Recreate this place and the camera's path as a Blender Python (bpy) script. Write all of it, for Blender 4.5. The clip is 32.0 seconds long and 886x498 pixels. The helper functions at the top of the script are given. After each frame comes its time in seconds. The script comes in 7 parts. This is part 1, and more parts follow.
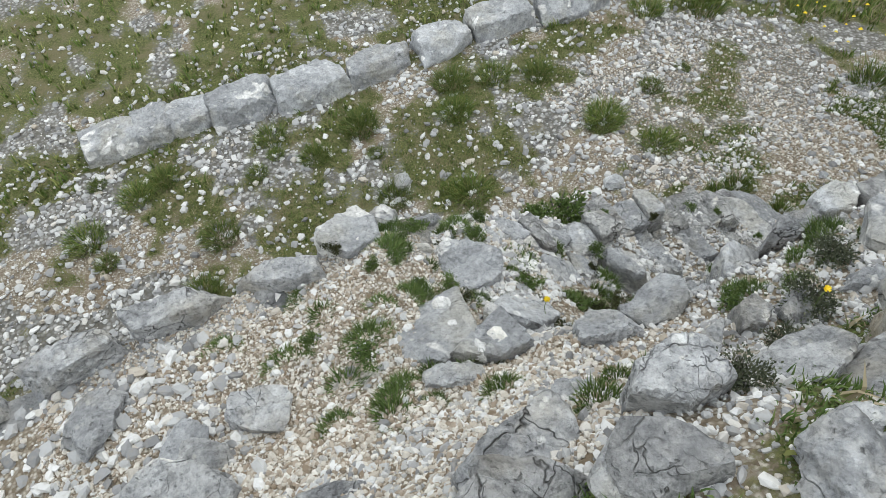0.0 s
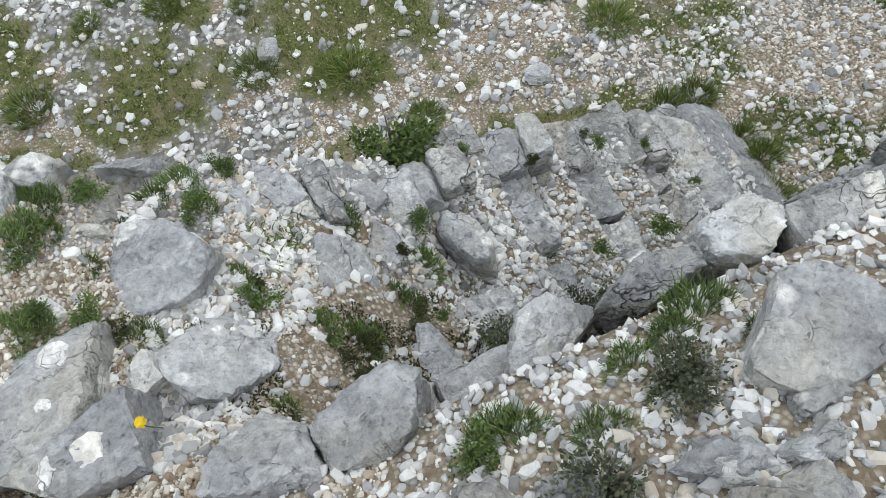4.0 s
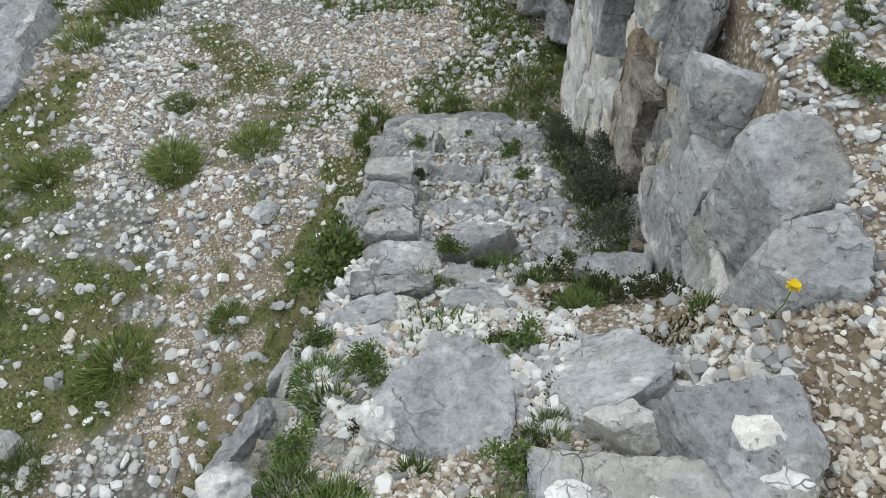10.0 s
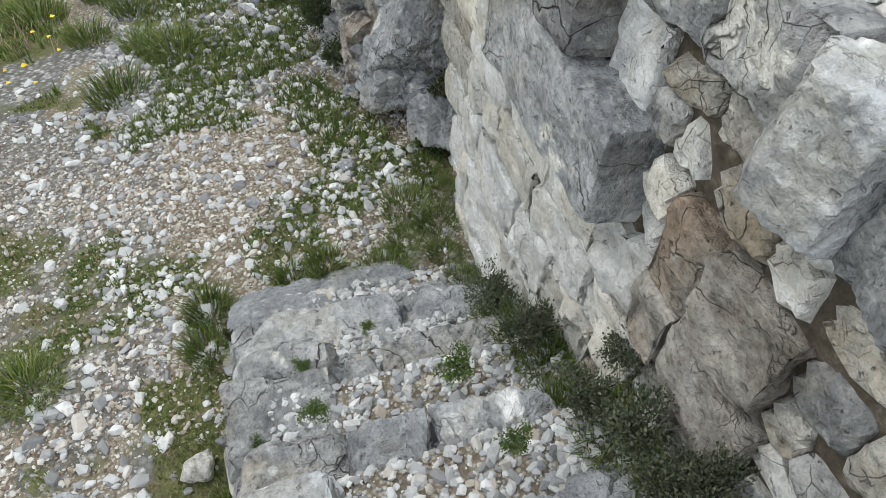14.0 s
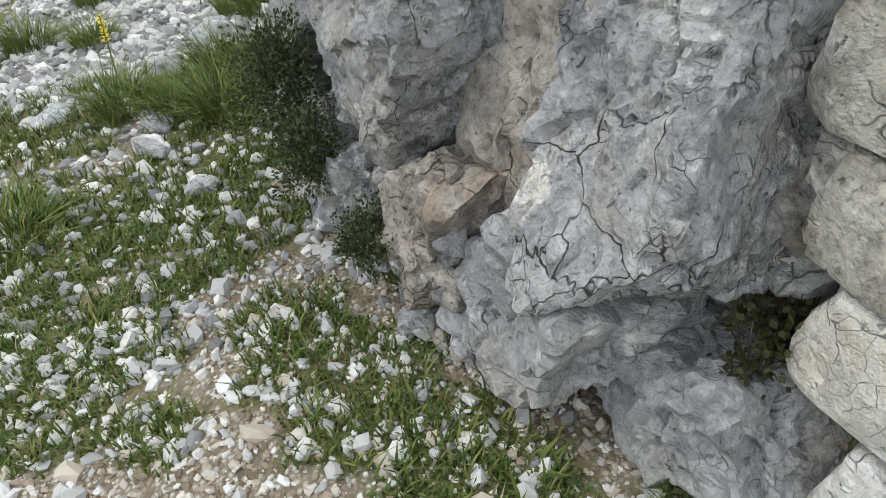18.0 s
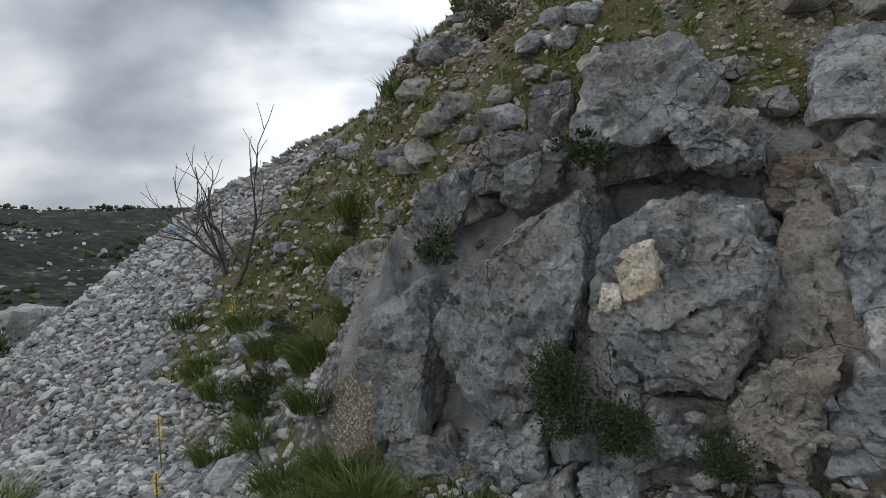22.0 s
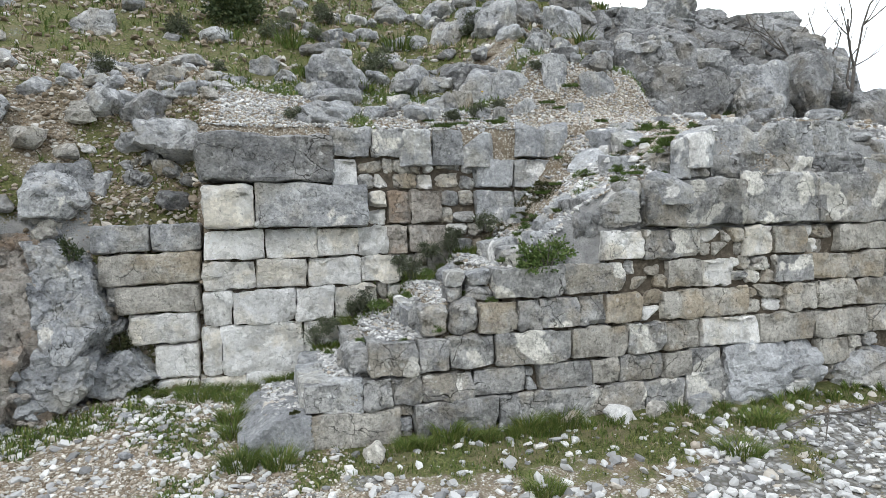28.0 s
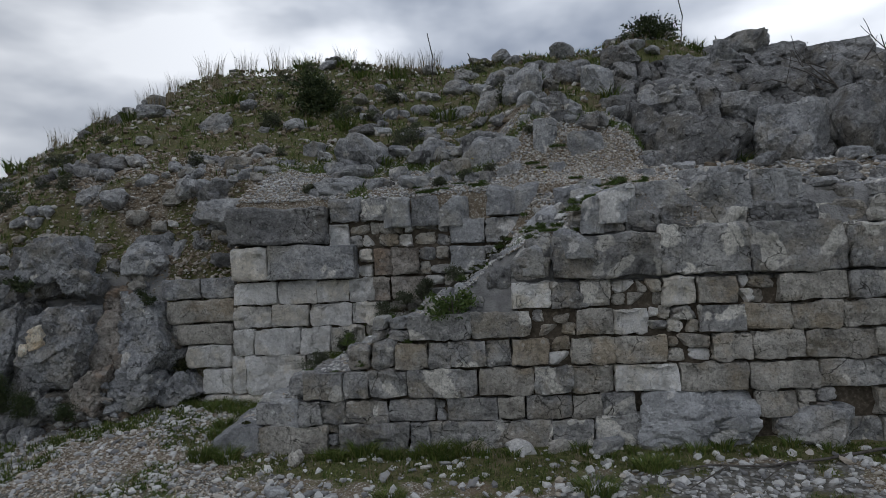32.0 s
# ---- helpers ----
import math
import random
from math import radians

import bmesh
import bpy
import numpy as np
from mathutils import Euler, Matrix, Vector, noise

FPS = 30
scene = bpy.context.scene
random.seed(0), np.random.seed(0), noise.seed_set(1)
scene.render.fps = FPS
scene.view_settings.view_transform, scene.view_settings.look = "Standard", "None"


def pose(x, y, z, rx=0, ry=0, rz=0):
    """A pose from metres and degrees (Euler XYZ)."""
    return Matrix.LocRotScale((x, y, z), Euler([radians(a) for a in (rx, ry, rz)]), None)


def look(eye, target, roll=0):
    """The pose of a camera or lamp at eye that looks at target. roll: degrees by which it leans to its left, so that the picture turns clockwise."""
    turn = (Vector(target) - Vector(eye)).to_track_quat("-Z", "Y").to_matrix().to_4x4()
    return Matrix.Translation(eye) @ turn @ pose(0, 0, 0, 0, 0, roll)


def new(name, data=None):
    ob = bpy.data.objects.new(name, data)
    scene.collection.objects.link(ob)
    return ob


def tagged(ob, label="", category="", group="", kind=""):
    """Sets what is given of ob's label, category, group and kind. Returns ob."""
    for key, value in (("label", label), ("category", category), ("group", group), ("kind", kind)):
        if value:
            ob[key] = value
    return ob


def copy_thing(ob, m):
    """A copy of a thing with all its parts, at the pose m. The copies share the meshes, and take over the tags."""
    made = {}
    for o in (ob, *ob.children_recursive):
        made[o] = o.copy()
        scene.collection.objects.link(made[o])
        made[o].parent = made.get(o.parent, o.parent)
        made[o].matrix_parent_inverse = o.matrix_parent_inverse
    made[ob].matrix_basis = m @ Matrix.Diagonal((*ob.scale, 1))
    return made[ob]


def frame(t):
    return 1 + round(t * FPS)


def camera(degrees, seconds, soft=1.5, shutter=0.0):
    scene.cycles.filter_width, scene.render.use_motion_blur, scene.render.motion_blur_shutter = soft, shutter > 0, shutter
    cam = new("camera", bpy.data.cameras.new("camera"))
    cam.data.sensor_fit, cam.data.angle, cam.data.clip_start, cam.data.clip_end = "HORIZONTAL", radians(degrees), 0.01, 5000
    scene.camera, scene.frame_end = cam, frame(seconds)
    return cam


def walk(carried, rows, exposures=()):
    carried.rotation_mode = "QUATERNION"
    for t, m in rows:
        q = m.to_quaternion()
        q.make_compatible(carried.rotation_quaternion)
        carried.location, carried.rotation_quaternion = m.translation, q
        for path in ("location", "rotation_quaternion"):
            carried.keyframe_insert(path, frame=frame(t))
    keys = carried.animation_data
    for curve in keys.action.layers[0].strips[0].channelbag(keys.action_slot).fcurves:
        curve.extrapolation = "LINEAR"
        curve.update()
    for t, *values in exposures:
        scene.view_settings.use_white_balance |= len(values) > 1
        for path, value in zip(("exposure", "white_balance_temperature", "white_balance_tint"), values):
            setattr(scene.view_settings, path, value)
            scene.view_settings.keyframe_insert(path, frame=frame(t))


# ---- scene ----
cam = camera(67.47, 32.0, 0.7)
PATH = [
    (0.0, pose(4.129, 2.350, 4.974, 35.46, 3.64, 152.09)),
    (0.5, pose(3.866, 2.261, 4.888, 33.33, 3.57, 150.23)),
    (1.0, pose(3.580, 2.166, 4.795, 32.72, 3.40, 149.06)),
    (1.5, pose(3.368, 2.023, 4.705, 31.08, 2.85, 147.93)),
    (2.0, pose(3.166, 1.953, 4.615, 29.08, 2.98, 147.59)),
    (2.5, pose(2.956, 1.938, 4.475, 28.16, 2.58, 147.54)),
    (4.5, pose(2.517, 1.568, 3.972, 18.47, 2.32, 158.59)),
    (5.0, pose(2.563, 1.495, 3.906, 16.26, 2.05, 159.14)),
    (5.5, pose(2.597, 1.341, 3.790, 14.11, 2.08, 159.20)),
    (6.0, pose(2.541, 1.191, 3.477, 12.46, 2.45, 157.89)),
    (6.5, pose(2.761, 1.007, 3.295, 9.76, 2.22, 148.02)),
    (7.0, pose(3.115, 0.782, 3.284, 7.34, 2.47, 131.08)),
    (7.5, pose(3.490, 0.698, 3.309, 6.45, 1.75, 116.03)),
    (8.0, pose(3.793, 0.673, 3.355, 6.93, 0.89, 105.04)),
    (8.5, pose(3.825, 0.672, 3.406, 7.91, 0.59, 99.01)),
    (9.0, pose(3.885, 0.587, 3.486, 17.08, -0.56, 94.89)),
    (9.5, pose(3.895, 0.539, 3.539, 27.24, -0.60, 93.71)),
    (10.0, pose(3.930, 0.541, 3.557, 37.15, -0.32, 93.18)),
    (10.5, pose(3.912, 0.569, 3.578, 43.15, -0.11, 92.92)),
    (11.0, pose(3.816, 0.591, 3.594, 47.02, -0.03, 92.75)),
    (11.5, pose(3.638, 0.562, 3.558, 49.16, -0.11, 92.53)),
    (12.0, pose(3.362, 0.525, 3.468, 49.21, -0.23, 92.09)),
    (12.5, pose(3.088, 0.450, 3.369, 47.28, -0.80, 88.79)),
    (13.0, pose(2.750, 0.380, 3.196, 43.91, -1.52, 80.85)),
    (13.5, pose(2.476, 0.286, 3.047, 42.97, -2.02, 73.33)),
    (15.5, pose(1.455, 0.271, 2.485, 33.22, -1.16, 79.56)),
    (16.0, pose(1.084, 0.264, 2.231, 32.43, -1.31, 79.04)),
    (16.5, pose(0.685, 0.263, 2.075, 32.95, -1.90, 73.74)),
    (17.0, pose(0.269, 0.275, 1.901, 35.54, -2.40, 69.72)),
    (17.5, pose(-0.160, 0.267, 1.722, 41.59, -2.71, 66.57)),
    (18.0, pose(-0.580, 0.271, 1.544, 48.55, -3.37, 64.22)),
    (18.5, pose(-1.053, 0.131, 1.354, 57.22, -3.26, 58.90)),
    (19.0, pose(-1.486, -0.123, 1.134, 65.24, -2.55, 52.67)),
    (19.5, pose(-1.623, -0.512, 1.086, 72.07, -1.67, 45.10)),
    (20.0, pose(-1.799, -1.013, 0.968, 76.03, -1.24, 41.65)),
    (20.5, pose(-1.879, -1.506, 0.912, 76.45, -0.48, 38.09)),
    (21.0, pose(-2.018, -1.932, 0.926, 79.10, 0.86, 37.95)),
    (21.5, pose(-1.968, -2.156, 1.107, 83.27, 1.74, 37.77)),
    (22.0, pose(-1.761, -2.230, 1.208, 86.78, 2.39, 30.79)),
    (22.5, pose(-1.632, -2.306, 1.199, 89.30, 1.72, 20.52)),
    (23.0, pose(-1.669, -2.367, 1.252, 90.98, 1.41, 6.97)),
    (23.5, pose(-1.548, -2.488, 1.260, 90.72, 1.50, -3.05)),
    (24.0, pose(-1.419, -2.717, 1.266, 90.17, 1.50, -12.29)),
    (24.5, pose(-1.258, -2.915, 1.412, 85.60, 1.01, -18.32)),
    (25.0, pose(-1.186, -3.009, 1.439, 81.01, 0.65, -27.31)),
    (25.5, pose(-0.979, -3.220, 1.306, 80.87, 0.95, -29.37)),
    (26.0, pose(-0.843, -3.527, 1.357, 81.68, 0.79, -29.49)),
    (26.5, pose(-0.743, -3.886, 1.368, 86.12, 1.09, -27.10)),
    (28.5, pose(0.257, -5.046, 1.391, 88.18, 1.98, -14.86)),
    (29.0, pose(0.538, -5.224, 1.404, 88.34, 1.89, -14.51)),
    (29.5, pose(0.756, -5.456, 1.424, 89.39, 1.93, -11.40)),
    (30.0, pose(1.018, -5.679, 1.454, 90.26, 2.12, -6.47)),
    (30.5, pose(1.379, -5.834, 1.427, 91.87, 2.22, -0.55)),
    (31.0, pose(1.731, -5.996, 1.416, 92.08, 2.20, 3.00)),
    (31.5, pose(2.135, -6.113, 1.459, 92.13, 2.42, 4.26)),
    (32.0, pose(2.590, -6.171, 1.440, 92.05, 2.31, 4.45)),
]
EXPOSURES = [(0.0, -0.2, 6500, 6), (2.0, -0.06, 6450, 7), (6.0, -0.12, 6400, 7), (8.0, -0.38, 6450, 7), (10.0, -0.24, 6450, 6), (12.0, 0.0, 6450, 7), (13.0, -0.02, 6450, 7), (17.0, -0.2, 6500, 6), (18.0, 0.15, 6550, 7), (19.0, 0.4, 6350, 8), (20.0, 0.1, 6350, 9), (21.0, -0.35, 6400, 10), (22.0, -1.1, 6300, 9), (23.0, -1.0, 6400, 10), (24.0, 0.22, 6700, 9), (26.0, 0.15, 6550, 8), (29.0, 0.0, 6300, 8), (30.0, -0.85, 6300, 10), (31.0, -1.6, 6100, 11), (32.0, -1.7, 6100, 11)]
walk(cam, PATH, EXPOSURES)

# ---- sky and sun: a bright overcast day ----
world = bpy.data.worlds.new("overcast_sky")
scene.world = world
world.use_nodes = True
wn, wl = world.node_tree.nodes, world.node_tree.links
wn.clear()
w_out = wn.new("ShaderNodeOutputWorld")
w_sky = wn.new("ShaderNodeTexSky")
w_sky.sky_type, w_sky.sun_disc = "NISHITA", False
w_sky.sun_elevation, w_sky.sun_rotation = radians(45), radians(-140)
w_coord = wn.new("ShaderNodeTexCoord")
w_map = wn.new("ShaderNodeMapping")
w_map.inputs["Scale"].default_value = (1.0, 1.0, 2.0)
w_map.inputs["Location"].default_value = (0.35, 0.2, 0.1)
w_noise = wn.new("ShaderNodeTexNoise")
w_noise.inputs["Scale"].default_value, w_noise.inputs["Detail"].default_value = 2.3, 5
w_noise.inputs["Roughness"].default_value, w_noise.inputs["Distortion"].default_value = 0.48, 0.1
w_ramp = wn.new("ShaderNodeValToRGB")
els = w_ramp.color_ramp.elements
els[0].position, els[0].color = 0.38, (0.42, 0.47, 0.56, 1)
els[1].position, els[1].color = 0.61, (1.55, 1.56, 1.56, 1)
mid = els.new(0.5)
mid.color = (0.86, 0.90, 0.96, 1)
# the cloud is brighter towards the hidden sun, beyond the hill
w_split = wn.new("ShaderNodeSeparateXYZ")
w_side = wn.new("ShaderNodeMapRange")
w_side.inputs["From Min"].default_value, w_side.inputs["From Max"].default_value = -0.9, 0.8
w_side.inputs["To Min"].default_value, w_side.inputs["To Max"].default_value = 1.35, 2.5
w_bright = wn.new("ShaderNodeMixRGB")
w_bright.blend_type = "MULTIPLY"
w_bright.inputs[0].default_value = 1.0
w_dim = wn.new("ShaderNodeMapRange")
w_dim.inputs["From Min"].default_value, w_dim.inputs["From Max"].default_value = -0.75, -0.15
w_dim.inputs["To Min"].default_value, w_dim.inputs["To Max"].default_value = 0.6, 1.0
w_both = wn.new("ShaderNodeMath")
w_both.operation = "MULTIPLY"
w_mix = wn.new("ShaderNodeMixRGB")
w_mix.inputs[0].default_value = 0.9
w_scale = wn.new("ShaderNodeMixRGB")
w_scale.blend_type = "MULTIPLY"
w_scale.inputs[0].default_value = 1.0
w_scale.inputs[2].default_value = (0.1, 0.1, 0.1, 1)
w_bg = wn.new("ShaderNodeBackground")
w_bg.inputs[1].default_value = 1.0
wl.new(w_coord.outputs["Generated"], w_map.inputs[0])
wl.new(w_map.outputs[0], w_noise.inputs["Vector"])
wl.new(w_noise.outputs["Fac"], w_ramp.inputs[0])
wl.new(w_sky.outputs[0], w_scale.inputs[1])
wl.new(w_scale.outputs[0], w_mix.inputs[1])
wl.new(w_coord.outputs["Generated"], w_split.inputs[0])
wl.new(w_split.outputs["Y"], w_side.inputs["Value"])
wl.new(w_ramp.outputs[0], w_bright.inputs[1])
wl.new(w_split.outputs["X"], w_dim.inputs["Value"])
wl.new(w_side.outputs[0], w_both.inputs[0])
wl.new(w_dim.outputs[0], w_both.inputs[1])
wl.new(w_both.outputs[0], w_bright.inputs[2])
wl.new(w_bright.outputs[0], w_mix.inputs[2])
wl.new(w_mix.outputs[0], w_bg.inputs[0])
wl.new(w_bg.outputs[0], w_out.inputs[0])

sun_data = bpy.data.lights.new("sun", "SUN")
sun_data.energy, sun_data.angle, sun_data.color = 0.95, radians(18), (1.0, 0.96, 0.9)
sun = new("sun", sun_data)
sun.matrix_world = look((-14, -17, 22), (0, 0, 0))


# ---- materials ----
class Nodes:
    """A short hand for one node material."""

    def __init__(self, name):
        self.mat = bpy.data.materials.new(name)
        self.mat.use_nodes = True
        self.n, self.l = self.mat.node_tree.nodes, self.mat.node_tree.links
        self.bsdf = self.n["Principled BSDF"]
        self.bsdf.inputs["Specular IOR Level"].default_value = 0.25

    def put(self, kind, **ins):
        node = self.n.new(kind)
        for key, value in ins.items():
            self.feed(node.inputs[key.replace("_", " ")], value)
        return node

    def feed(self, socket, value):
        if isinstance(value, bpy.types.NodeSocket):
            self.l.new(value, socket)
        else:
            socket.default_value = value

    def noise(self, vec, scale, detail=5, rough=0.55, warp=0.0):
        return self.put("ShaderNodeTexNoise", Vector=vec, Scale=scale, Detail=detail, Roughness=rough, Distortion=warp)

    def cells(self, vec, scale, feature="F1", jitter=1.0):
        node = self.put("ShaderNodeTexVoronoi", Vector=vec, Scale=scale, Randomness=jitter)
        node.feature = feature
        return node

    def ramp(self, fac, *stops):
        node = self.put("ShaderNodeValToRGB", Fac=fac)
        e = node.color_ramp.elements
        while len(e) < len(stops):
            e.new(0.5)
        for el, (pos, col) in zip(e, stops):
            el.position = pos
            el.color = (*col, 1) if isinstance(col, tuple) else (col, col, col, 1)
        return node.outputs[0]

    def mix(self, fac, a, b, blend="MIX"):
        node = self.n.new("ShaderNodeMixRGB")
        node.blend_type = blend
        for i, v in enumerate((fac, a, b)):
            if isinstance(v, tuple):
                v = (*v, 1)
            self.feed(node.inputs[i], v)
        return node.outputs[0]

    def math(self, op, a, b=0.0):
        node = self.n.new("ShaderNodeMath")
        node.operation = op
        self.feed(node.inputs[0], a)
        self.feed(node.inputs[1], b)
        return node.outputs[0]

    def vec(self, random_offset=True):
        coord = self.n.new("ShaderNodeTexCoord").outputs["Object"]
        if not random_offset:
            return coord
        info = self.n.new("ShaderNodeObjectInfo").outputs["Random"]
        add = self.n.new("ShaderNodeVectorMath")
        add.operation = "ADD"
        self.l.new(coord, add.inputs[0])
        self.l.new(self.math("MULTIPLY", info, 61.0), add.inputs[1])
        return add.outputs[0]

    def done(self, color, rough=0.9, bump=None, strength=0.5, distance=0.02):
        self.feed(self.bsdf.inputs["Base Color"], color)
        self.feed(self.bsdf.inputs["Roughness"], rough)
        if bump is not None:
            node = self.put("ShaderNodeBump", Height=bump, Strength=strength, Distance=distance)
            self.l.new(node.outputs[0], self.bsdf.inputs["Normal"])
        return self.mat


def limestone(name, dark, base, light, stain, cracks=4.0, crack_width=0.012, crack_dark=0.45, lichen=0.55, fresh=None, fresh_at=0.62, facets=1.0, crack_from=0.50, pits=0.5, speckle=0.52):
    """Weathered limestone: blotches, grain, pale lichen, fine cracks and, where given, fresh pale breaks."""
    m = Nodes(name)
    v = m.vec()
    big = m.noise(v, 2.4, 6, 0.6, 0.4).outputs["Fac"]
    fine = m.noise(v, 17, 6, 0.68).outputs["Fac"]
    grain = m.noise(v, 95, 3, 0.6).outputs["Fac"]
    col = m.ramp(big, (0.30, dark), (0.48, base), (0.70, light))
    col = m.mix(m.math("MULTIPLY", m.ramp(fine, (0.48, 0.0), (0.64, 1.0)), 0.5), col, light)
    col = m.mix(m.math("MULTIPLY", m.ramp(fine, (0.32, 1.0), (0.46, 0.0)), 0.6), col, dark)
    tint = m.noise(v, 1.9, 6, 0.66).outputs["Fac"]
    col = m.mix(m.math("MULTIPLY", m.ramp(tint, (0.50, 0.0), (0.62, 1.0)), 0.7), col, stain)
    soot = m.noise(v, 3.1, 6, 0.7, 0.4).outputs["Fac"]
    col = m.mix(m.math("MULTIPLY", m.ramp(soot, (0.36, 1.0), (0.45, 0.0)), 0.75), col, dark)
    if fresh:
        chip = m.noise(v, 3.1, 3, 0.45, 0.6).outputs["Fac"]
        col = m.mix(m.ramp(chip, (fresh_at, 0.0), (fresh_at + 0.03, 1.0)), col, fresh)
    spots = m.cells(v, 21).outputs["Distance"]
    where = m.noise(v, 5.5, 2, 0.5).outputs["Fac"]
    lich = m.math("MULTIPLY", m.ramp(spots, (0.16, 1.0), (0.27, 0.0)), m.ramp(where, (0.50, 0.0), (0.62, 1.0)))
    col = m.mix(m.math("MULTIPLY", lich, lichen), col, (0.62, 0.61, 0.57))
    disc = m.cells(v, 7.5).outputs["Distance"]
    spot_at = m.noise(v, 3.3, 3, 0.5).outputs["Fac"]
    disc = m.math("MULTIPLY", m.ramp(m.math("ADD", disc, m.math("MULTIPLY", m.math("SUBTRACT", fine, 0.5), 0.35)), (0.13, 1.0), (0.19, 0.0)), m.ramp(spot_at, (0.47, 0.0), (0.55, 1.0)))
    col = m.mix(m.math("MULTIPLY", disc, lichen), col, (0.74, 0.74, 0.72))
    pit = m.ramp(m.noise(v, 30, 2, 0.5, 0.8).outputs["Fac"], (0.28, 1.0), (0.33, 0.0))
    col = m.mix(m.math("MULTIPLY", pit, pits), col, (0.05, 0.047, 0.04))
    warp = m.put("ShaderNodeVectorMath")
    warp.operation = "MULTIPLY_ADD"
    m.l.new(m.noise(v, 3.5, 4, 0.6).outputs["Color"], warp.inputs[0])
    warp.inputs[1].default_value = (0.19, 0.19, 0.19)
    m.l.new(v, warp.inputs[2])
    edge = m.cells(warp.outputs[0], cracks, "DISTANCE_TO_EDGE").outputs["Distance"]
    some = m.ramp(m.noise(v, 2.3, 3, 0.55).outputs["Fac"], (crack_from, 0.0), (crack_from + 0.1, 1.0))
    crack = m.math("MULTIPLY", m.ramp(edge, (0.0, 1.0), (crack_width, 0.0)), some)
    col = m.mix(m.math("MULTIPLY", crack, crack_dark), col, (0.05, 0.045, 0.038))
    fine_edge = m.cells(warp.outputs[0], cracks * 3.1, "DISTANCE_TO_EDGE").outputs["Distance"]
    some_fine = m.ramp(m.noise(v, 3.7, 3, 0.6).outputs["Fac"], (crack_from + 0.03, 0.0), (crack_from + 0.1, 1.0))
    hair = m.math("MULTIPLY", m.ramp(fine_edge, (0.0, 1.0), (crack_width * 1.5, 0.0)), some_fine)
    col = m.mix(m.math("MULTIPLY", hair, crack_dark * 0.8), col, (0.06, 0.055, 0.047))
    per = m.n.new("ShaderNodeObjectInfo").outputs["Random"]
    col = m.mix(1.0, col, m.ramp(per, (0.0, 0.84), (1.0, 1.13)), "MULTIPLY")
    speck = m.noise(v, 44, 4, 0.7).outputs["Fac"]
    col = m.mix(1.0, col, m.ramp(speck, (0.30, speckle), (0.46, 1.0), (0.68, 1.22 if speckle < 0.7 else 1.06)), "MULTIPLY")
    h = m.math("ADD", m.math("MULTIPLY", fine, 0.9), m.math("MULTIPLY", grain, 0.3))
    for scale, amount in ((5.0, 2.6), (13.0, 1.9), (31.0, 1.0)):
        facet = m.cells(warp.outputs[0], scale)
        away = m.n.new("ShaderNodeVectorMath")
        away.operation = "SUBTRACT"
        m.l.new(warp.outputs[0], away.inputs[0])
        m.l.new(facet.outputs["Position"], away.inputs[1])
        lean = m.n.new("ShaderNodeVectorMath")
        lean.operation = "SUBTRACT"
        m.l.new(facet.outputs["Color"], lean.inputs[0])
        lean.inputs[1].default_value = (0.5, 0.5, 0.5)
        tilt = m.n.new("ShaderNodeVectorMath")
        tilt.operation = "DOT_PRODUCT"
        m.l.new(away.outputs[0], tilt.inputs[0])
        m.l.new(lean.outputs[0], tilt.inputs[1])
        h = m.math("ADD", h, m.math("MULTIPLY", tilt.outputs["Value"], amount * facets * 4.0))
        tone = m.put("ShaderNodeSeparateColor", Color=facet.outputs["Color"]).outputs[1]
        col = m.mix(0.55, col, m.mix(1.0, col, m.ramp(tone, (0.0, 0.80), (1.0, 1.16)), "MULTIPLY"))
    h = m.math("ADD", h, m.math("MULTIPLY", big, 0.8))
    h = m.math("SUBTRACT", h, m.math("MULTIPLY", crack, 0.9))
    h = m.math("SUBTRACT", h, m.math("MULTIPLY", m.math("ADD", pit, hair), 0.5))
    return m.done(col, 0.88, h, 0.9, 0.035)


GREY = limestone("grey_limestone", (0.19, 0.195, 0.203), (0.365, 0.371, 0.38), (0.55, 0.552, 0.55), (0.40, 0.375, 0.325), cracks=3.4, crack_width=0.009, crack_dark=0.9, crack_from=0.53, lichen=0.7, facets=2.2, fresh=(0.72, 0.70, 0.66), fresh_at=0.66)
ASHLAR = limestone("dressed_grey_limestone", (0.17, 0.172, 0.175), (0.335, 0.334, 0.33), (0.51, 0.503, 0.485), (0.37, 0.33, 0.265), cracks=3.4, crack_width=0.013, crack_dark=0.9, crack_from=0.50, lichen=0.65, facets=1.5, fresh=(0.68, 0.66, 0.61), fresh_at=0.58)
STEP = limestone("worn_step_limestone", (0.29, 0.297, 0.308), (0.40, 0.409, 0.423), (0.52, 0.527, 0.535), (0.43, 0.415, 0.37), cracks=3.0, crack_width=0.006, crack_dark=0.45, crack_from=0.56, facets=0.9, pits=0.15, fresh=(0.78, 0.77, 0.75), fresh_at=0.63, speckle=0.66)
PALE = limestone("pale_quarried_limestone", (0.60, 0.585, 0.545), (0.79, 0.78, 0.755), (0.89, 0.885, 0.875), (0.70, 0.64, 0.53), cracks=4.4, crack_width=0.008, crack_dark=0.6, lichen=0.15, facets=1.3, crack_from=0.50, pits=0.35, speckle=0.8)
WHITE = limestone("fresh_white_break", (0.70, 0.69, 0.67), (0.82, 0.815, 0.80), (0.90, 0.895, 0.885), (0.74, 0.71, 0.64), cracks=7.0, crack_width=0.02, crack_dark=0.6, lichen=0.0, facets=0.6, crack_from=0.5, pits=0.1, speckle=0.8)
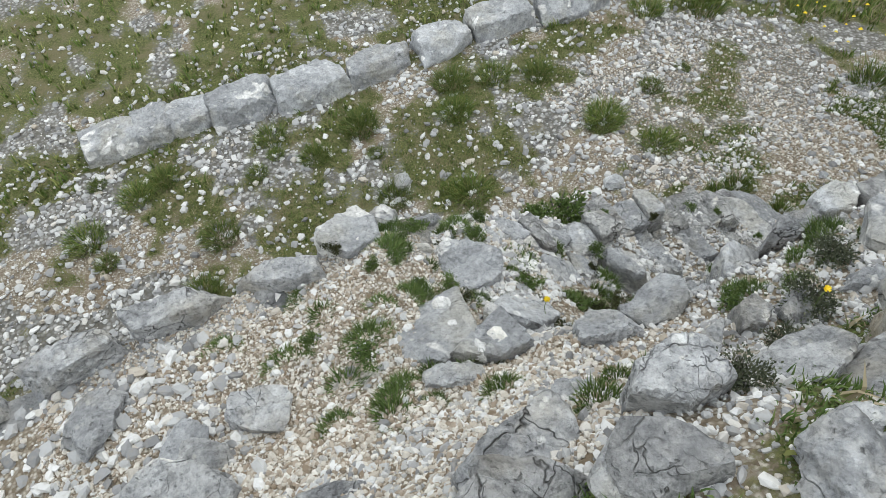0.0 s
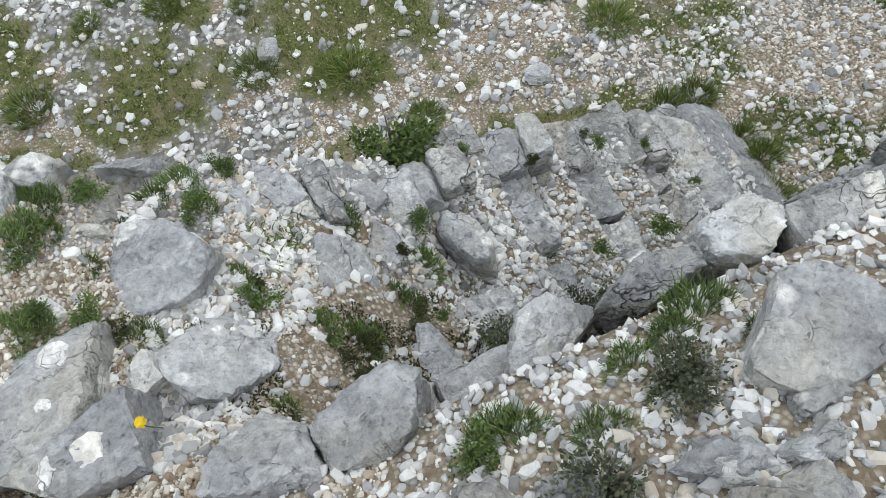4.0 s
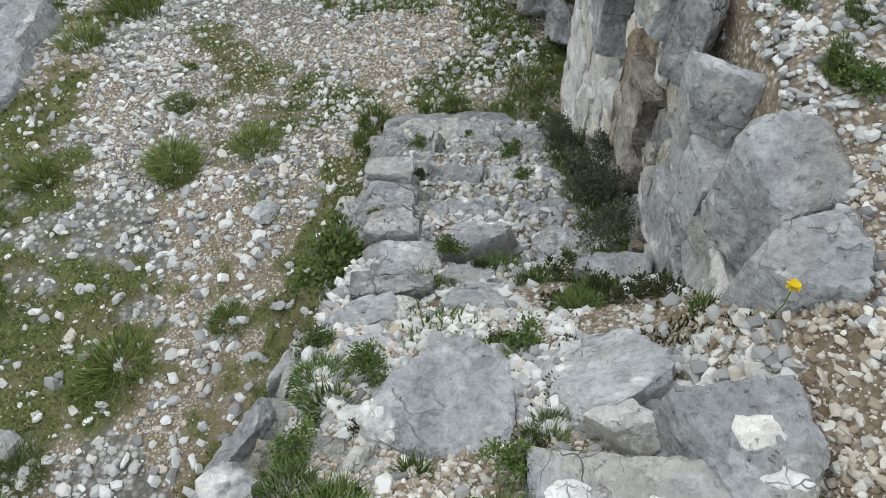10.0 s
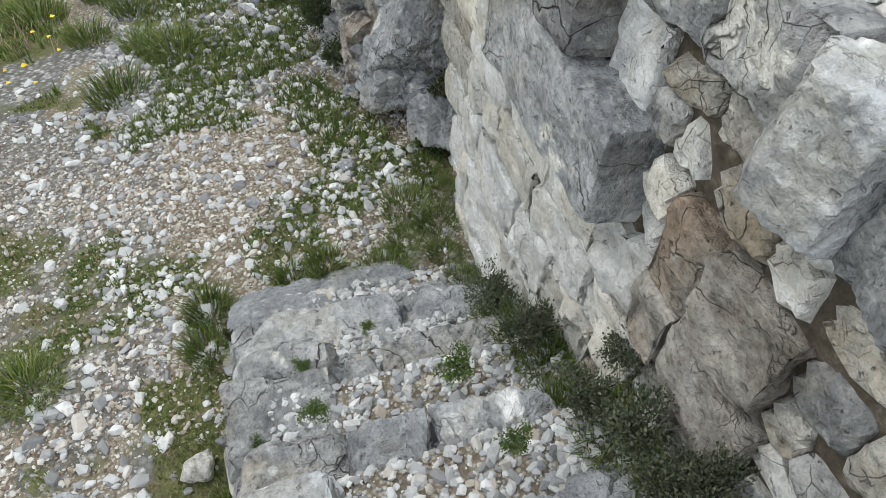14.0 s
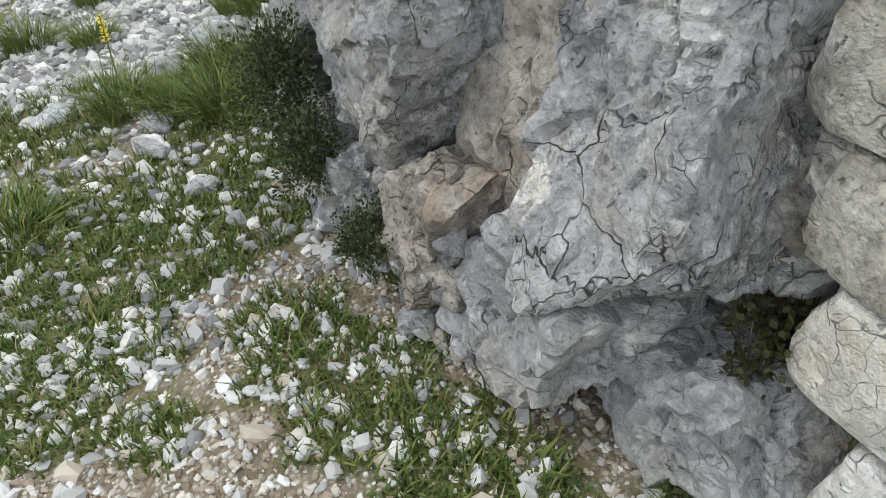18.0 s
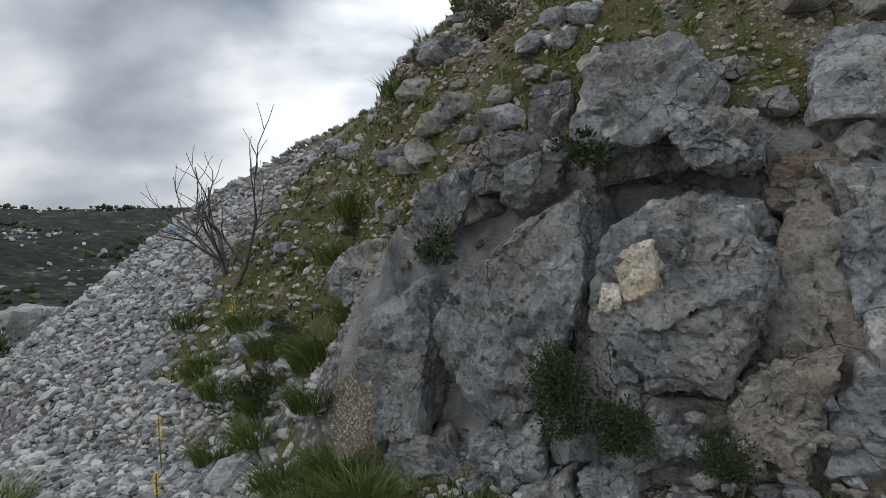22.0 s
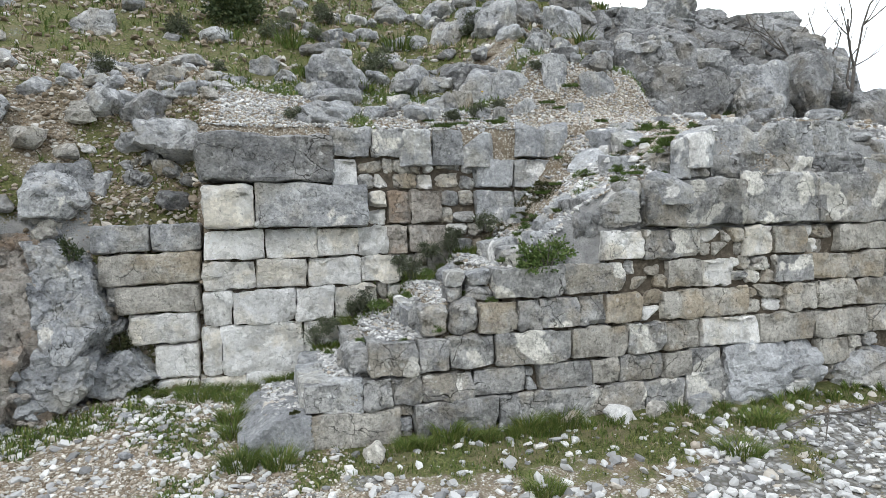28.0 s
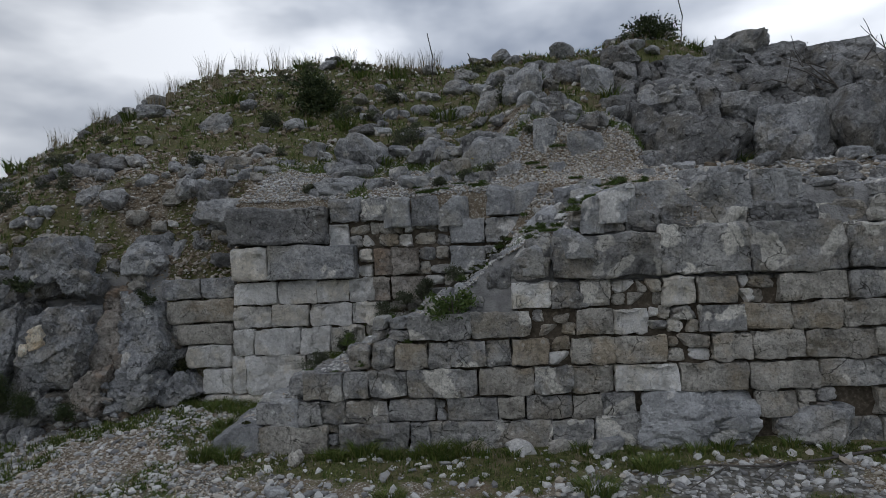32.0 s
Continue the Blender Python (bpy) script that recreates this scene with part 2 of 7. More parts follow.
TAN = limestone("tan_limestone", (0.25, 0.236, 0.21), (0.42, 0.402, 0.365), (0.60, 0.575, 0.52), (0.40, 0.33, 0.235), cracks=4.6, crack_width=0.012, crack_dark=0.8, lichen=0.3, crack_from=0.52)
DARK = limestone("dark_weathered_limestone", (0.14, 0.142, 0.146), (0.27, 0.272, 0.275), (0.44, 0.435, 0.425), (0.20, 0.18, 0.145), cracks=4.0, crack_width=0.016, crack_dark=0.9, crack_from=0.48, lichen=0.6, facets=1.8)
RUST = limestone("rust_stained_limestone", (0.20, 0.175, 0.15), (0.345, 0.315, 0.28), (0.52, 0.485, 0.44), (0.38, 0.27, 0.185), cracks=5.5, crack_width=0.014, crack_dark=0.85, crack_from=0.52, lichen=0.25, facets=1.8)
CLIFF = limestone("cliff_limestone", (0.17, 0.176, 0.186), (0.335, 0.343, 0.355), (0.51, 0.515, 0.517), (0.36, 0.335, 0.29), cracks=4.2, crack_width=0.011, crack_dark=0.95, crack_from=0.49, lichen=0.75, facets=2.6, fresh=(0.62, 0.60, 0.56), fresh_at=0.68)
CREAM = limestone("fresh_cream_break", (0.60, 0.51, 0.38), (0.76, 0.68, 0.54), (0.86, 0.82, 0.73), (0.66, 0.50, 0.32), cracks=5.0, lichen=0.0)


def gravel_material(name, stops):
    m = Nodes(name)
    v = m.vec(False)
    per = m.n.new("ShaderNodeNewGeometry").outputs["Random Per Island"]
    col = m.ramp(per, *stops)
    blot = m.noise(v, 38, 4, 0.6).outputs["Fac"]
    col = m.mix(m.math("MULTIPLY", m.ramp(blot, (0.5, 0.0), (0.68, 1.0)), 0.4), col, (0.36, 0.33, 0.28))
    return m.done(col, 0.9, m.noise(v, 130, 3).outputs["Fac"], 0.4, 0.004)


PEBBLE = gravel_material("limestone_gravel", ((0.0, (0.19, 0.19, 0.192)), (0.22, (0.38, 0.382, 0.385)), (0.5, (0.53, 0.53, 0.525)), (0.85, (0.76, 0.757, 0.745)), (1.0, (0.46, 0.40, 0.32))))
CHIP = gravel_material("cream_stone_chips", ((0.0, (0.20, 0.15, 0.10)), (0.28, (0.37, 0.31, 0.245)), (0.55, (0.53, 0.485, 0.42)), (0.85, (0.74, 0.715, 0.66)), (1.0, (0.36, 0.35, 0.33))))
EARTHY = gravel_material("brown_stone_chips", ((0.0, (0.13, 0.10, 0.07)), (0.3, (0.26, 0.21, 0.15)), (0.6, (0.40, 0.34, 0.27)), (0.85, (0.50, 0.48, 0.45)), (1.0, (0.72, 0.70, 0.66))))
SCREE = gravel_material("grey_scree_stones", ((0.0, (0.16, 0.16, 0.165)), (0.4, (0.33, 0.33, 0.335)), (0.8, (0.53, 0.525, 0.515)), (1.0, (0.70, 0.68, 0.64))))


def leaf_material(name, a, b, c):
    m = Nodes(name)
    per = m.n.new("ShaderNodeNewGeometry").outputs["Random Per Island"]
    col = m.ramp(per, (0.0, a), (0.6, b), (1.0, c))
    m.bsdf.inputs["Subsurface Weight"].default_value = 0.0
    tone = m.n.new("ShaderNodeObjectInfo").outputs["Random"]
    col = m.mix(1.0, col, m.ramp(tone, (0.0, 0.8), (1.0, 1.2)), "MULTIPLY")
    return m.done(col, 0.7)


GRASS = leaf_material("grass_blades", (0.06, 0.10, 0.02), (0.115, 0.165, 0.035), (0.25, 0.245, 0.085))
LUSH = leaf_material("fresh_green_leaves", (0.06, 0.105, 0.025), (0.10, 0.15, 0.04), (0.15, 0.19, 0.06))
SHRUB = leaf_material("dark_shrub_leaves", (0.03, 0.046, 0.02), (0.058, 0.08, 0.034), (0.11, 0.125, 0.055))
THYME = leaf_material("grey_green_cushion_leaves", (0.06, 0.075, 0.045), (0.10, 0.115, 0.07), (0.15, 0.155, 0.10))
DRY = leaf_material("dry_grass_stalks", (0.20, 0.165, 0.10), (0.30, 0.25, 0.16), (0.38, 0.33, 0.22))
YELLOW = leaf_material("yellow_petals", (0.75, 0.52, 0.02), (0.82, 0.62, 0.03), (0.85, 0.70, 0.10))
MOSS = leaf_material("dark_moss", (0.035, 0.042, 0.016), (0.06, 0.065, 0.025), (0.085, 0.085, 0.035))


# earth brown kept dark, standing in for shade in the open wall joints
def joint_backing_material():
    m = Nodes("dark_joint_backing")
    v = m.vec()
    n = m.noise(v, 22, 6, 0.65).outputs["Fac"]
    return m.done(m.ramp(n, (0.3, (0.05, 0.042, 0.032)), (0.55, (0.11, 0.092, 0.07)), (0.72, (0.24, 0.21, 0.17))), 0.95, n, 0.7, 0.02)


JOINT_SHADE = joint_backing_material()


def bark_material():
    m = Nodes("grey_bark")
    v = m.vec()
    n = m.noise(v, 30, 5).outputs["Fac"]
    return m.done(m.ramp(n, (0.3, (0.07, 0.062, 0.055)), (0.7, (0.17, 0.155, 0.14))), 0.9, n, 0.5, 0.01)


BARK = bark_material()


def ground_material():
    """Soil, stone chips and turf, mixed by the cover painted on the ground: red turf, green grey rubble, blue bare rock."""
    m = Nodes("stony_ground")
    v = m.vec(False)
    cov = m.put("ShaderNodeVertexColor")
    cov.layer_name = "cover"
    sep = m.put("ShaderNodeSeparateColor", Color=cov.outputs[0])
    small = m.cells(v, 55)
    chips = m.ramp(m.put("ShaderNodeSeparateColor", Color=small.outputs["Color"]).outputs[0], (0.0, (0.14, 0.11, 0.08)), (0.35, (0.30, 0.26, 0.20)), (0.7, (0.48, 0.44, 0.37)), (1.0, (0.62, 0.60, 0.55)))
    gaps = m.ramp(small.outputs["Distance"], (0.25, 0.0), (0.62, 1.0))
    chips = m.mix(m.math("MULTIPLY", gaps, 0.75), chips, (0.17, 0.135, 0.095))
    soil_where = m.noise(v, 1.7, 5, 0.62).outputs["Fac"]
    chips = m.mix(m.math("MULTIPLY", m.ramp(soil_where, (0.52, 0.0), (0.64, 1.0)), 0.7), chips, (0.19, 0.145, 0.095))
    mid = m.cells(v, 24)
    grey = m.ramp(m.put("ShaderNodeSeparateColor", Color=mid.outputs["Color"]).outputs[0], (0.0, (0.12, 0.118, 0.11)), (0.5, (0.26, 0.257, 0.245)), (1.0, (0.50, 0.49, 0.47)))
    grey = m.mix(m.math("MULTIPLY", m.ramp(mid.outputs["Distance"], (0.3, 0.0), (0.68, 1.0)), 0.8), grey, (0.12, 0.11, 0.09))
    turf_n = m.noise(v, 42, 6, 0.7).outputs["Fac"]
    turf = m.ramp(turf_n, (0.34, (0.045, 0.05, 0.02)), (0.5, (0.10, 0.115, 0.036)), (0.66, (0.22, 0.20, 0.10)))
    thin = m.noise(v, 2.6, 5, 0.65).outputs["Fac"]
    turf = m.mix(m.math("MULTIPLY", m.ramp(thin, (0.48, 0.0), (0.62, 1.0)), 0.75), turf, (0.17, 0.145, 0.085))
    rock_n = m.noise(v, 6, 7, 0.65, 0.5).outputs["Fac"]
    rock = m.ramp(rock_n, (0.3, (0.19, 0.19, 0.19)), (0.5, (0.30, 0.30, 0.298)), (0.7, (0.42, 0.415, 0.405)))
    rag = m.math("MULTIPLY", m.math("SUBTRACT", turf_n, 0.5), 0.9)
    col = m.mix(m.ramp(m.math("ADD", sep.outputs[1], rag), (0.42, 0.0), (0.58, 1.0)), chips, grey)
    col = m.mix(m.ramp(m.math("ADD", sep.outputs[2], rag), (0.42, 0.0), (0.58, 1.0)), col, rock)
    col = m.mix(m.ramp(m.math("ADD", sep.outputs[0], rag), (0.42, 0.0), (0.58, 1.0)), col, turf)
    h = m.math("SUBTRACT", m.math("MULTIPLY", turf_n, 1.0), m.math("MULTIPLY", gaps, 0.5))
    return m.done(col, 0.95, h, 0.6, 0.02)


GROUND = ground_material()


def far_material():
    m = Nodes("far_scrubby_hillside")
    v = m.vec(False)
    a = m.noise(v, 0.11, 12, 0.82).outputs["Fac"]
    bush = m.ramp(m.cells(v, 0.35).outputs["Distance"], (0.25, 0.45), (0.6, 1.15))
    col = m.ramp(a, (0.40, (0.014, 0.018, 0.012)), (0.54, (0.03, 0.036, 0.024)), (0.60, (0.08, 0.08, 0.07)), (0.66, (0.26, 0.257, 0.25)))
    return m.done(m.mix(1.0, col, bush, "MULTIPLY"), 1.0)


FAR = far_material()

# ---- the lie of the land ----
def table(v, rows):
    """Straight lines between (place, value) rows."""
    if v <= rows[0][0]:
        return rows[0][1]
    for (a, za), (b, zb) in zip(rows, rows[1:]):
        if v <= b:
            return za + (zb - za) * (v - a) / (b - a)
    return rows[-1][1]


def ease(a, b, v):
    u = min(1.0, max(0.0, (v - a) / (b - a)))
    return u * u * (3 - 2 * u)


def low_ground(x, y):
    """The trodden ground at the foot of the wall, falling away from it and towards the valley."""
    z = table(y, ((-60, -0.6), (-6, -0.42), (-2, -0.39), (-1.0, -0.31), (-0.1, -0.17), (0.4, -0.05), (1.4, 0.06)))
    if x < 0.3:
        z -= 0.10 * ease(-0.3, -1.2, y) * ease(0.3, -0.6, x)
    z -= table(-x, ((1.0, 0.0), (2.3, 0.19), (6.0, 0.72), (14, 1.6), (40, 3.0)))
    return z


STEPS = ((0.30, 0.23), (0.68, 0.25), (1.18, 0.25), (1.62, 0.24), (2.10, 0.24), (2.50, 0.20), (2.85, 0.22), (3.25, 0.23), (3.55, 0.17))


def stair_ground(x, y):
    """The worn stair and the terrace at its head."""
    z = 0.07
    for edge, up in STEPS:
        z += up * ease(edge + 0.06, edge + 0.22, x)
    if x > 2.2:
        k = ease(2.2, 2.6, x)
        z += k * (1.34 + 0.585 * (x - 2.3) - z)
    z += (0.13 + 0.18 * ease(2.4, 2.95, x) * ease(3.45, 3.1, x)) * max(0.0, y - 0.42) * ease(0.3, 1.2, x)
    z += 0.9 * max(0.0, y - 1.08) * ease(2.8, 3.0, x)
    top = 2.08 + 0.16 * y + 0.35 * max(0.0, min(y, 1.3) - 1.0)
    z = min(z, top)
    if x > 2.5:
        z = min(z, 1.70 + (1.0 + 2.2 * ease(3.2, 3.7, x)) * (y - 0.04) + 3.0 * max(0.0, 3.0 - x))
    return z


def hill_ground(x, y):
    """The slope above the wall, rounding off to the hill's crown and dropping to the scree."""
    z = 2.30 + 0.62 * (y - 1.35)
    z = min(z, 5.6 + 0.05 * (y - 6.6))
    z += 0.11 * ease(3.0, 3.5, x) * ease(2.6, 1.8, y)
    if y > 14:
        z -= 0.05 * (y - 14)
    z += 0.42 * ease(2.4, 3.2, x) * ease(4.8, 4.2, x) * ease(1.5, 2.1, y) * ease(6.0, 3.0, y)
    z -= 0.42 * ease(4.2, 4.7, x) * ease(1.55, 1.9, y) * ease(3.6, 2.7, y)
    z += 0.35 * ease(4.5, 6.5, x) * ease(5, 7, y) * ease(12, 8, y)
    z -= 0.32 * max(0.0, -x - 3.0) + 0.15 * max(0.0, -x - 6.0)
    z -= 0.12 * ease(-2.6, -4.2, x) * ease(4.5, 6.0, y) * ease(-7.0, -4.6, x)
    z -= 0.70 * ease(5.6, 7.4, x) * ease(4.0, 6.0, y) + 0.14 * ease(0.0, 1.0, x) * ease(3.6, 2.6, x) * ease(5.0, 6.5, y)
    z -= 0.85 * max(0.0, x - 7.4 - 0.85 * max(0.0, y - 2.0))
    side = ease(-0.38, -0.55, x)
    z -= side * 0.85 * ease(2.3, 1.5, y)
    scree = low_ground(x, 1.0) + 0.6 * (y - 1.0)
    shift = 0.95 * ease(1.8, 3.0, y)
    k = ease(-4.2 - shift, -5.6 - shift, x) * (1.0 - 0.5 * ease(2.0, 4.2, y) * ease(-11.0, -8.0, x))
    return z * (1 - k) + min(z, scree) * k


def height(x, y):
    if x < -18:
        far = -x - 18
        base = height_near(-18.0, y)
        return base - 14 * ease(0, 45, far) + (23 + 2.5 * math.sin(y * 0.013 + 1.0) + 1.2 * math.sin(y * 0.041)) * ease(60, 260, far) + 1.6 * math.sin(far * 0.06 + y * 0.05) * ease(30, 90, far)
    return height_near(x, y)


def height_near(x, y):
    back = ease(1.37, 1.42, y) if -0.45 < x < 2.9 else ease(1.32, 1.42, y) if x > -0.45 else ease(1.5, 1.62, y) if x > -1.3 else ease(1.45, 1.62, y) if x > -4.4 else ease(1.0, 1.5, y)
    if x > 7:
        base = low_ground(7, y)
    else:
        base = low_ground(x, y)
    if x > 0.02 and y > 0.06:
        base = stair_ground(x, min(y, 1.4))
    return base * (1 - back) + hill_ground(x, y) * back if back else base

# ---- shapes ----
def mesh_of(name, verts, faces, material, smooth=False, crisp=0.0):
    me = bpy.data.meshes.new(name)
    me.from_pydata(verts, [], faces)
    me.materials.append(material)
    if smooth:
        me.polygons.foreach_set("use_smooth", [True] * len(me.polygons))
    me.update()
    if crisp:
        me.set_sharp_from_angle(angle=crisp)
    return me


def thing(name, label, category, group="", kind="", at=None):
    ob = new(name)
    ob.empty_display_size = 0.1
    if at:
        ob.location = at
    return tagged(ob, label, category, group, kind)


def part(name, me, parent, m=None, label=""):
    ob = new(name, me)
    ob.parent = parent
    if m is not None:
        ob.matrix_basis = m
    if label:
        ob["label"] = label
    return ob


def fbm(x, y, z=0.0, octaves=3):
    return noise.fractal(Vector((x, y, z)), 1.0, 2.0, octaves)


def fracture(p, scale, step, gap, width=0.16, tilt=1.3):
    """Rock broken along joints: each cell of the pattern stands a little proud or back, with a groove between."""
    d, near = noise.voronoi(p * scale)
    lean = noise.noise_vector(near[0] * 9.7)
    out = lean.x * step + (p * scale - near[0]).dot(noise.noise_vector(near[0] * 5.3)) * step * tilt
    g = (d[1] - d[0]) / width
    return out - gap * (1 - g) if g < 1 else out


def block_mesh(name, w, d, h, material, seed, rough=0.012, edge=0.03, cell=0.07):
    """A quarried block centred on the origin: w along x, d along y, h along z, worn round at the edges and uneven."""
    n = [max(4, min(14, round(s / cell) + 2)) for s in (w, d, h)]
    verts, index, faces = [], {}, []
    r = min(edge, 0.3 * min(w, d, h))
    inner = (w / 2 - r, d / 2 - r, h / 2 - r)
    sk = [((seed * k) % 1.0 - 0.5) * 0.06 for k in (1.37, 2.11, 3.73)]

    def spread(a, m, s):
        rim = min(r * 1.1, s * 0.2)
        if a in (0, m):
            return -s / 2 if a == 0 else s / 2
        return -s / 2 + rim + (s - 2 * rim) * (a - 1) / (m - 2)

    chip = random.Random(seed)
    chips = [(Vector((chip.choice((-w, w)) / 2 if chip.random() < 0.75 else chip.uniform(-w, w) / 2, -d / 2, chip.choice((-h, h)) / 2)), chip.uniform(0.03, 0.09) * min(1.0, h / 0.25)) for _ in range(4)]

    def vert(i, j, k):
        key = (i, j, k)
        if key not in index:
            p = [spread(a, m, s) for a, m, s in zip(key, n, (w, d, h))]
            core = [max(-c, min(c, q)) for c, q in zip(inner, p)]
            off = Vector([q - c for q, c in zip(p, core)])
            if off.length > 1e-6:
                off = off.normalized() * min(r, off.length)
            q = Vector(core) + off
            s = Vector((q.x * 4 + seed * 7.3, q.y * 4 + seed * 3.1, q.z * 4 - seed * 5.7))
            lump = noise.noise(s) * 1.1 + noise.noise(s * 2.7) * 0.7 + noise.noise(s * 6.1) * 0.4 + fracture(s, 1.3, 1.1, 0.5)
            out = off.normalized() if off.length > 1e-6 else q.normalized()
            q += out * lump * rough
            for c, rad in chips:
                far = (q - c).length
                if far < rad:
                    q += (Vector((c.x * 0.6, 0, c.z * 0.4)) - q).normalized() * (rad - far) * 0.30
            q.x += q.z * sk[0] + q.y * sk[1]
            q.z += q.x * sk[2] * 0.4
            index[key] = len(verts)
            verts.append(q)
        return index[key]

    for ax in range(3):
        u, v = (ax + 1) % 3, (ax + 2) % 3
        for side in (0, n[ax]):
            for a in range(n[u]):
                for b in range(n[v]):
                    ring = []
                    for da, db in ((0, 0), (1, 0), (1, 1), (0, 1)):
                        key = [0, 0, 0]
                        key[ax], key[u], key[v] = side, a + da, b + db
                        ring.append(vert(*key))
                    faces.append(ring if side else ring[::-1])
    return mesh_of(name, verts, faces, material, True, 0.5)


ICO = {}


def ball(level):
    if level not in ICO:
        b = bmesh.new()
        bmesh.ops.create_icosphere(b, subdivisions=level, radius=1)
        ICO[level] = ([v.co.normalized() for v in b.verts], [[v.index for v in f.verts] for f in b.faces])
        b.free()
    return ICO[level]


def rock_mesh(name, dims, material, seed, level=4, planes=13, rough=0.05, sharp=0.10, smooth=True, broken=0.03):
    """A fractured boulder: a body cut by many planes, softened, then made uneven by noise. dims: full size in x, y, z."""
    rng = random.Random(seed)
    cut = []
    for _ in range(planes):
        n = Vector((rng.gauss(0, 1), rng.gauss(0, 1), rng.gauss(0, 0.9))).normalized()
        cut.append((n, rng.uniform(0.58, 0.92)))
    for n in ((1, 0, 0), (-1, 0, 0), (0, 1, 0), (0, -1, 0), (0, 0, 1), (0, 0, -1)):
        cut.append((Vector(n), rng.uniform(0.8, 0.95)))
    dirs, faces = ball(level)
    verts = []
    o = Vector((rng.uniform(0, 90), rng.uniform(0, 90), rng.uniform(0, 90)))
    for u in dirs:
        inv = [max(0.0, n.dot(u)) / d for n, d in cut]
        power = 4.2 / sharp
        r = 1.0 / (sum(i ** power for i in inv) ** (1.0 / power))
        p = u * r
        k = noise.noise(p * 1.9 + o) * 0.7 + noise.noise(p * 4.3 + o) * 0.38 + abs(noise.noise(p * 8.5 + o)) * -0.4
        if level > 3:
            k += noise.noise(p * 17 + o) * 0.12
        p *= 1 + k * rough * 1.2
        q = Vector((p.x * dims[0] / 2, p.y * dims[1] / 2, p.z * dims[2] / 2))
        if broken and level > 2:
            size = min(1.0, sum(dims) / 2.4)
            w = q + o + Vector((noise.noise(q * 5 + o), noise.noise(q * 5 - o), noise.noise(q * 5 + o * 2))) * 0.05
            k = fracture(w, 2.6 / size, broken * 1.5 * size, broken * 1.2 * size, 0.07, 2.0)
            if level > 3:
                k += fracture(w, 7.0 / size, broken * 0.75 * size, broken * 0.5 * size, 0.10, 2.0)
            if level > 4:
                k += fracture(w, 17.0 / size, broken * 0.3 * size, broken * 0.15 * size, 0.2)
            q += u * k
        verts.append(q)
    return mesh_of(name, verts, faces, material, smooth, 0.22 if level < 4 else 0.36)


def slab_mesh(name, corners, thick, lean, material, seed, level=5, flare=0.10, rough=0.012, broken=0.012, sharp=0.045):
    """A worn block with a flat top: the outline gives its corners round the middle, the top lies at z = 0 and leans by (dz/dx, dz/dy)."""
    rng = random.Random(seed)
    pts = [Vector((x, y)) for x, y in corners]
    if sum(a.x * b.y - b.x * a.y for a, b in zip(pts, pts[1:] + pts[:1])) < 0:
        pts.reverse()
    half = thick / 2
    size = (max(abs(p.x) for p in pts), max(abs(p.y) for p in pts), half)
    up = Vector((-lean[0], -lean[1], 1)).normalized()
    cut = [(up, up.z * half), (Vector((0, 0, -1)), half)]
    for a, b in zip(pts, pts[1:] + pts[:1]):
        if (b - a).length < 0.02:
            continue
        side = Vector((b.y - a.y, a.x - b.x, 0)).normalized()
        n = (side + Vector((0, 0, rng.uniform(0.0, 2 * flare)))).normalized()
        d = n.dot(Vector((a.x, a.y, half + lean[0] * a.x + lean[1] * a.y)))
        cut.append((n, max(d, 0.01)))
        if rng.random() < 0.35:
            k = rng.random()
            e = a.lerp(b, k)
            n = (side + Vector((rng.gauss(0, 0.3), rng.gauss(0, 0.3), rng.uniform(0.7, 1.6)))).normalized()
            d = n.dot(Vector((e.x, e.y, half + lean[0] * e.x + lean[1] * e.y))) - rng.uniform(0.002, 0.012)
            if d > 0.3 * half:
                cut.append((n, d))
    for a in pts:
        n = (Vector((a.x, a.y, 0)).normalized() + Vector((0, 0, rng.uniform(0.2, 1.0)))).normalized()
        d = n.dot(Vector((a.x, a.y, half + lean[0] * a.x + lean[1] * a.y))) - rng.uniform(0.004, 0.02)
        if d > 0.3 * half:
            cut.append((n, d))
    dirs, faces = ball(level)
    flat = np.array([tuple(u) for u in dirs]) * np.array(size)
    inv = np.maximum(0.0, flat @ np.array([tuple(n) for n, d in cut]).T) / np.array([d for n, d in cut])
    top = inv.max(1)
    power = 4.2 / sharp
    r = 1.0 / (top * ((inv / top[:, None]) ** power).sum(1) ** (1.0 / power))
    o = Vector((rng.uniform(0, 90), rng.uniform(0, 90), rng.uniform(0, 90)))
    body = min(0.5, max(size[:2]))
    verts = []
    for p, k in zip(flat * r[:, None], dirs):
        q = Vector(p)
        s = q + o + Vector((noise.noise(q * 6 + o), noise.noise(q * 6 - o), noise.noise(q * 6 + o * 2))) * 0.04
        lump = rough * (noise.noise(q * 3.1 + o) + 0.6 * noise.noise(q * 7.9 + o) + 0.35 * noise.noise(q * 21 + o))
        lump += fracture(s, 1.5 / body, broken * 0.9, broken * 0.6, 0.035, 1.4) + fracture(s, 5.0 / body, broken * 0.45, broken * 0.25, 0.05, 2.0)
        away = Vector((k.x / size[0], k.y / size[1], k.z / size[2])).normalized()
        verts.append(q + away * lump - Vector((0, 0, half)))
    return mesh_of(name, verts, faces, material, True, 0.5)


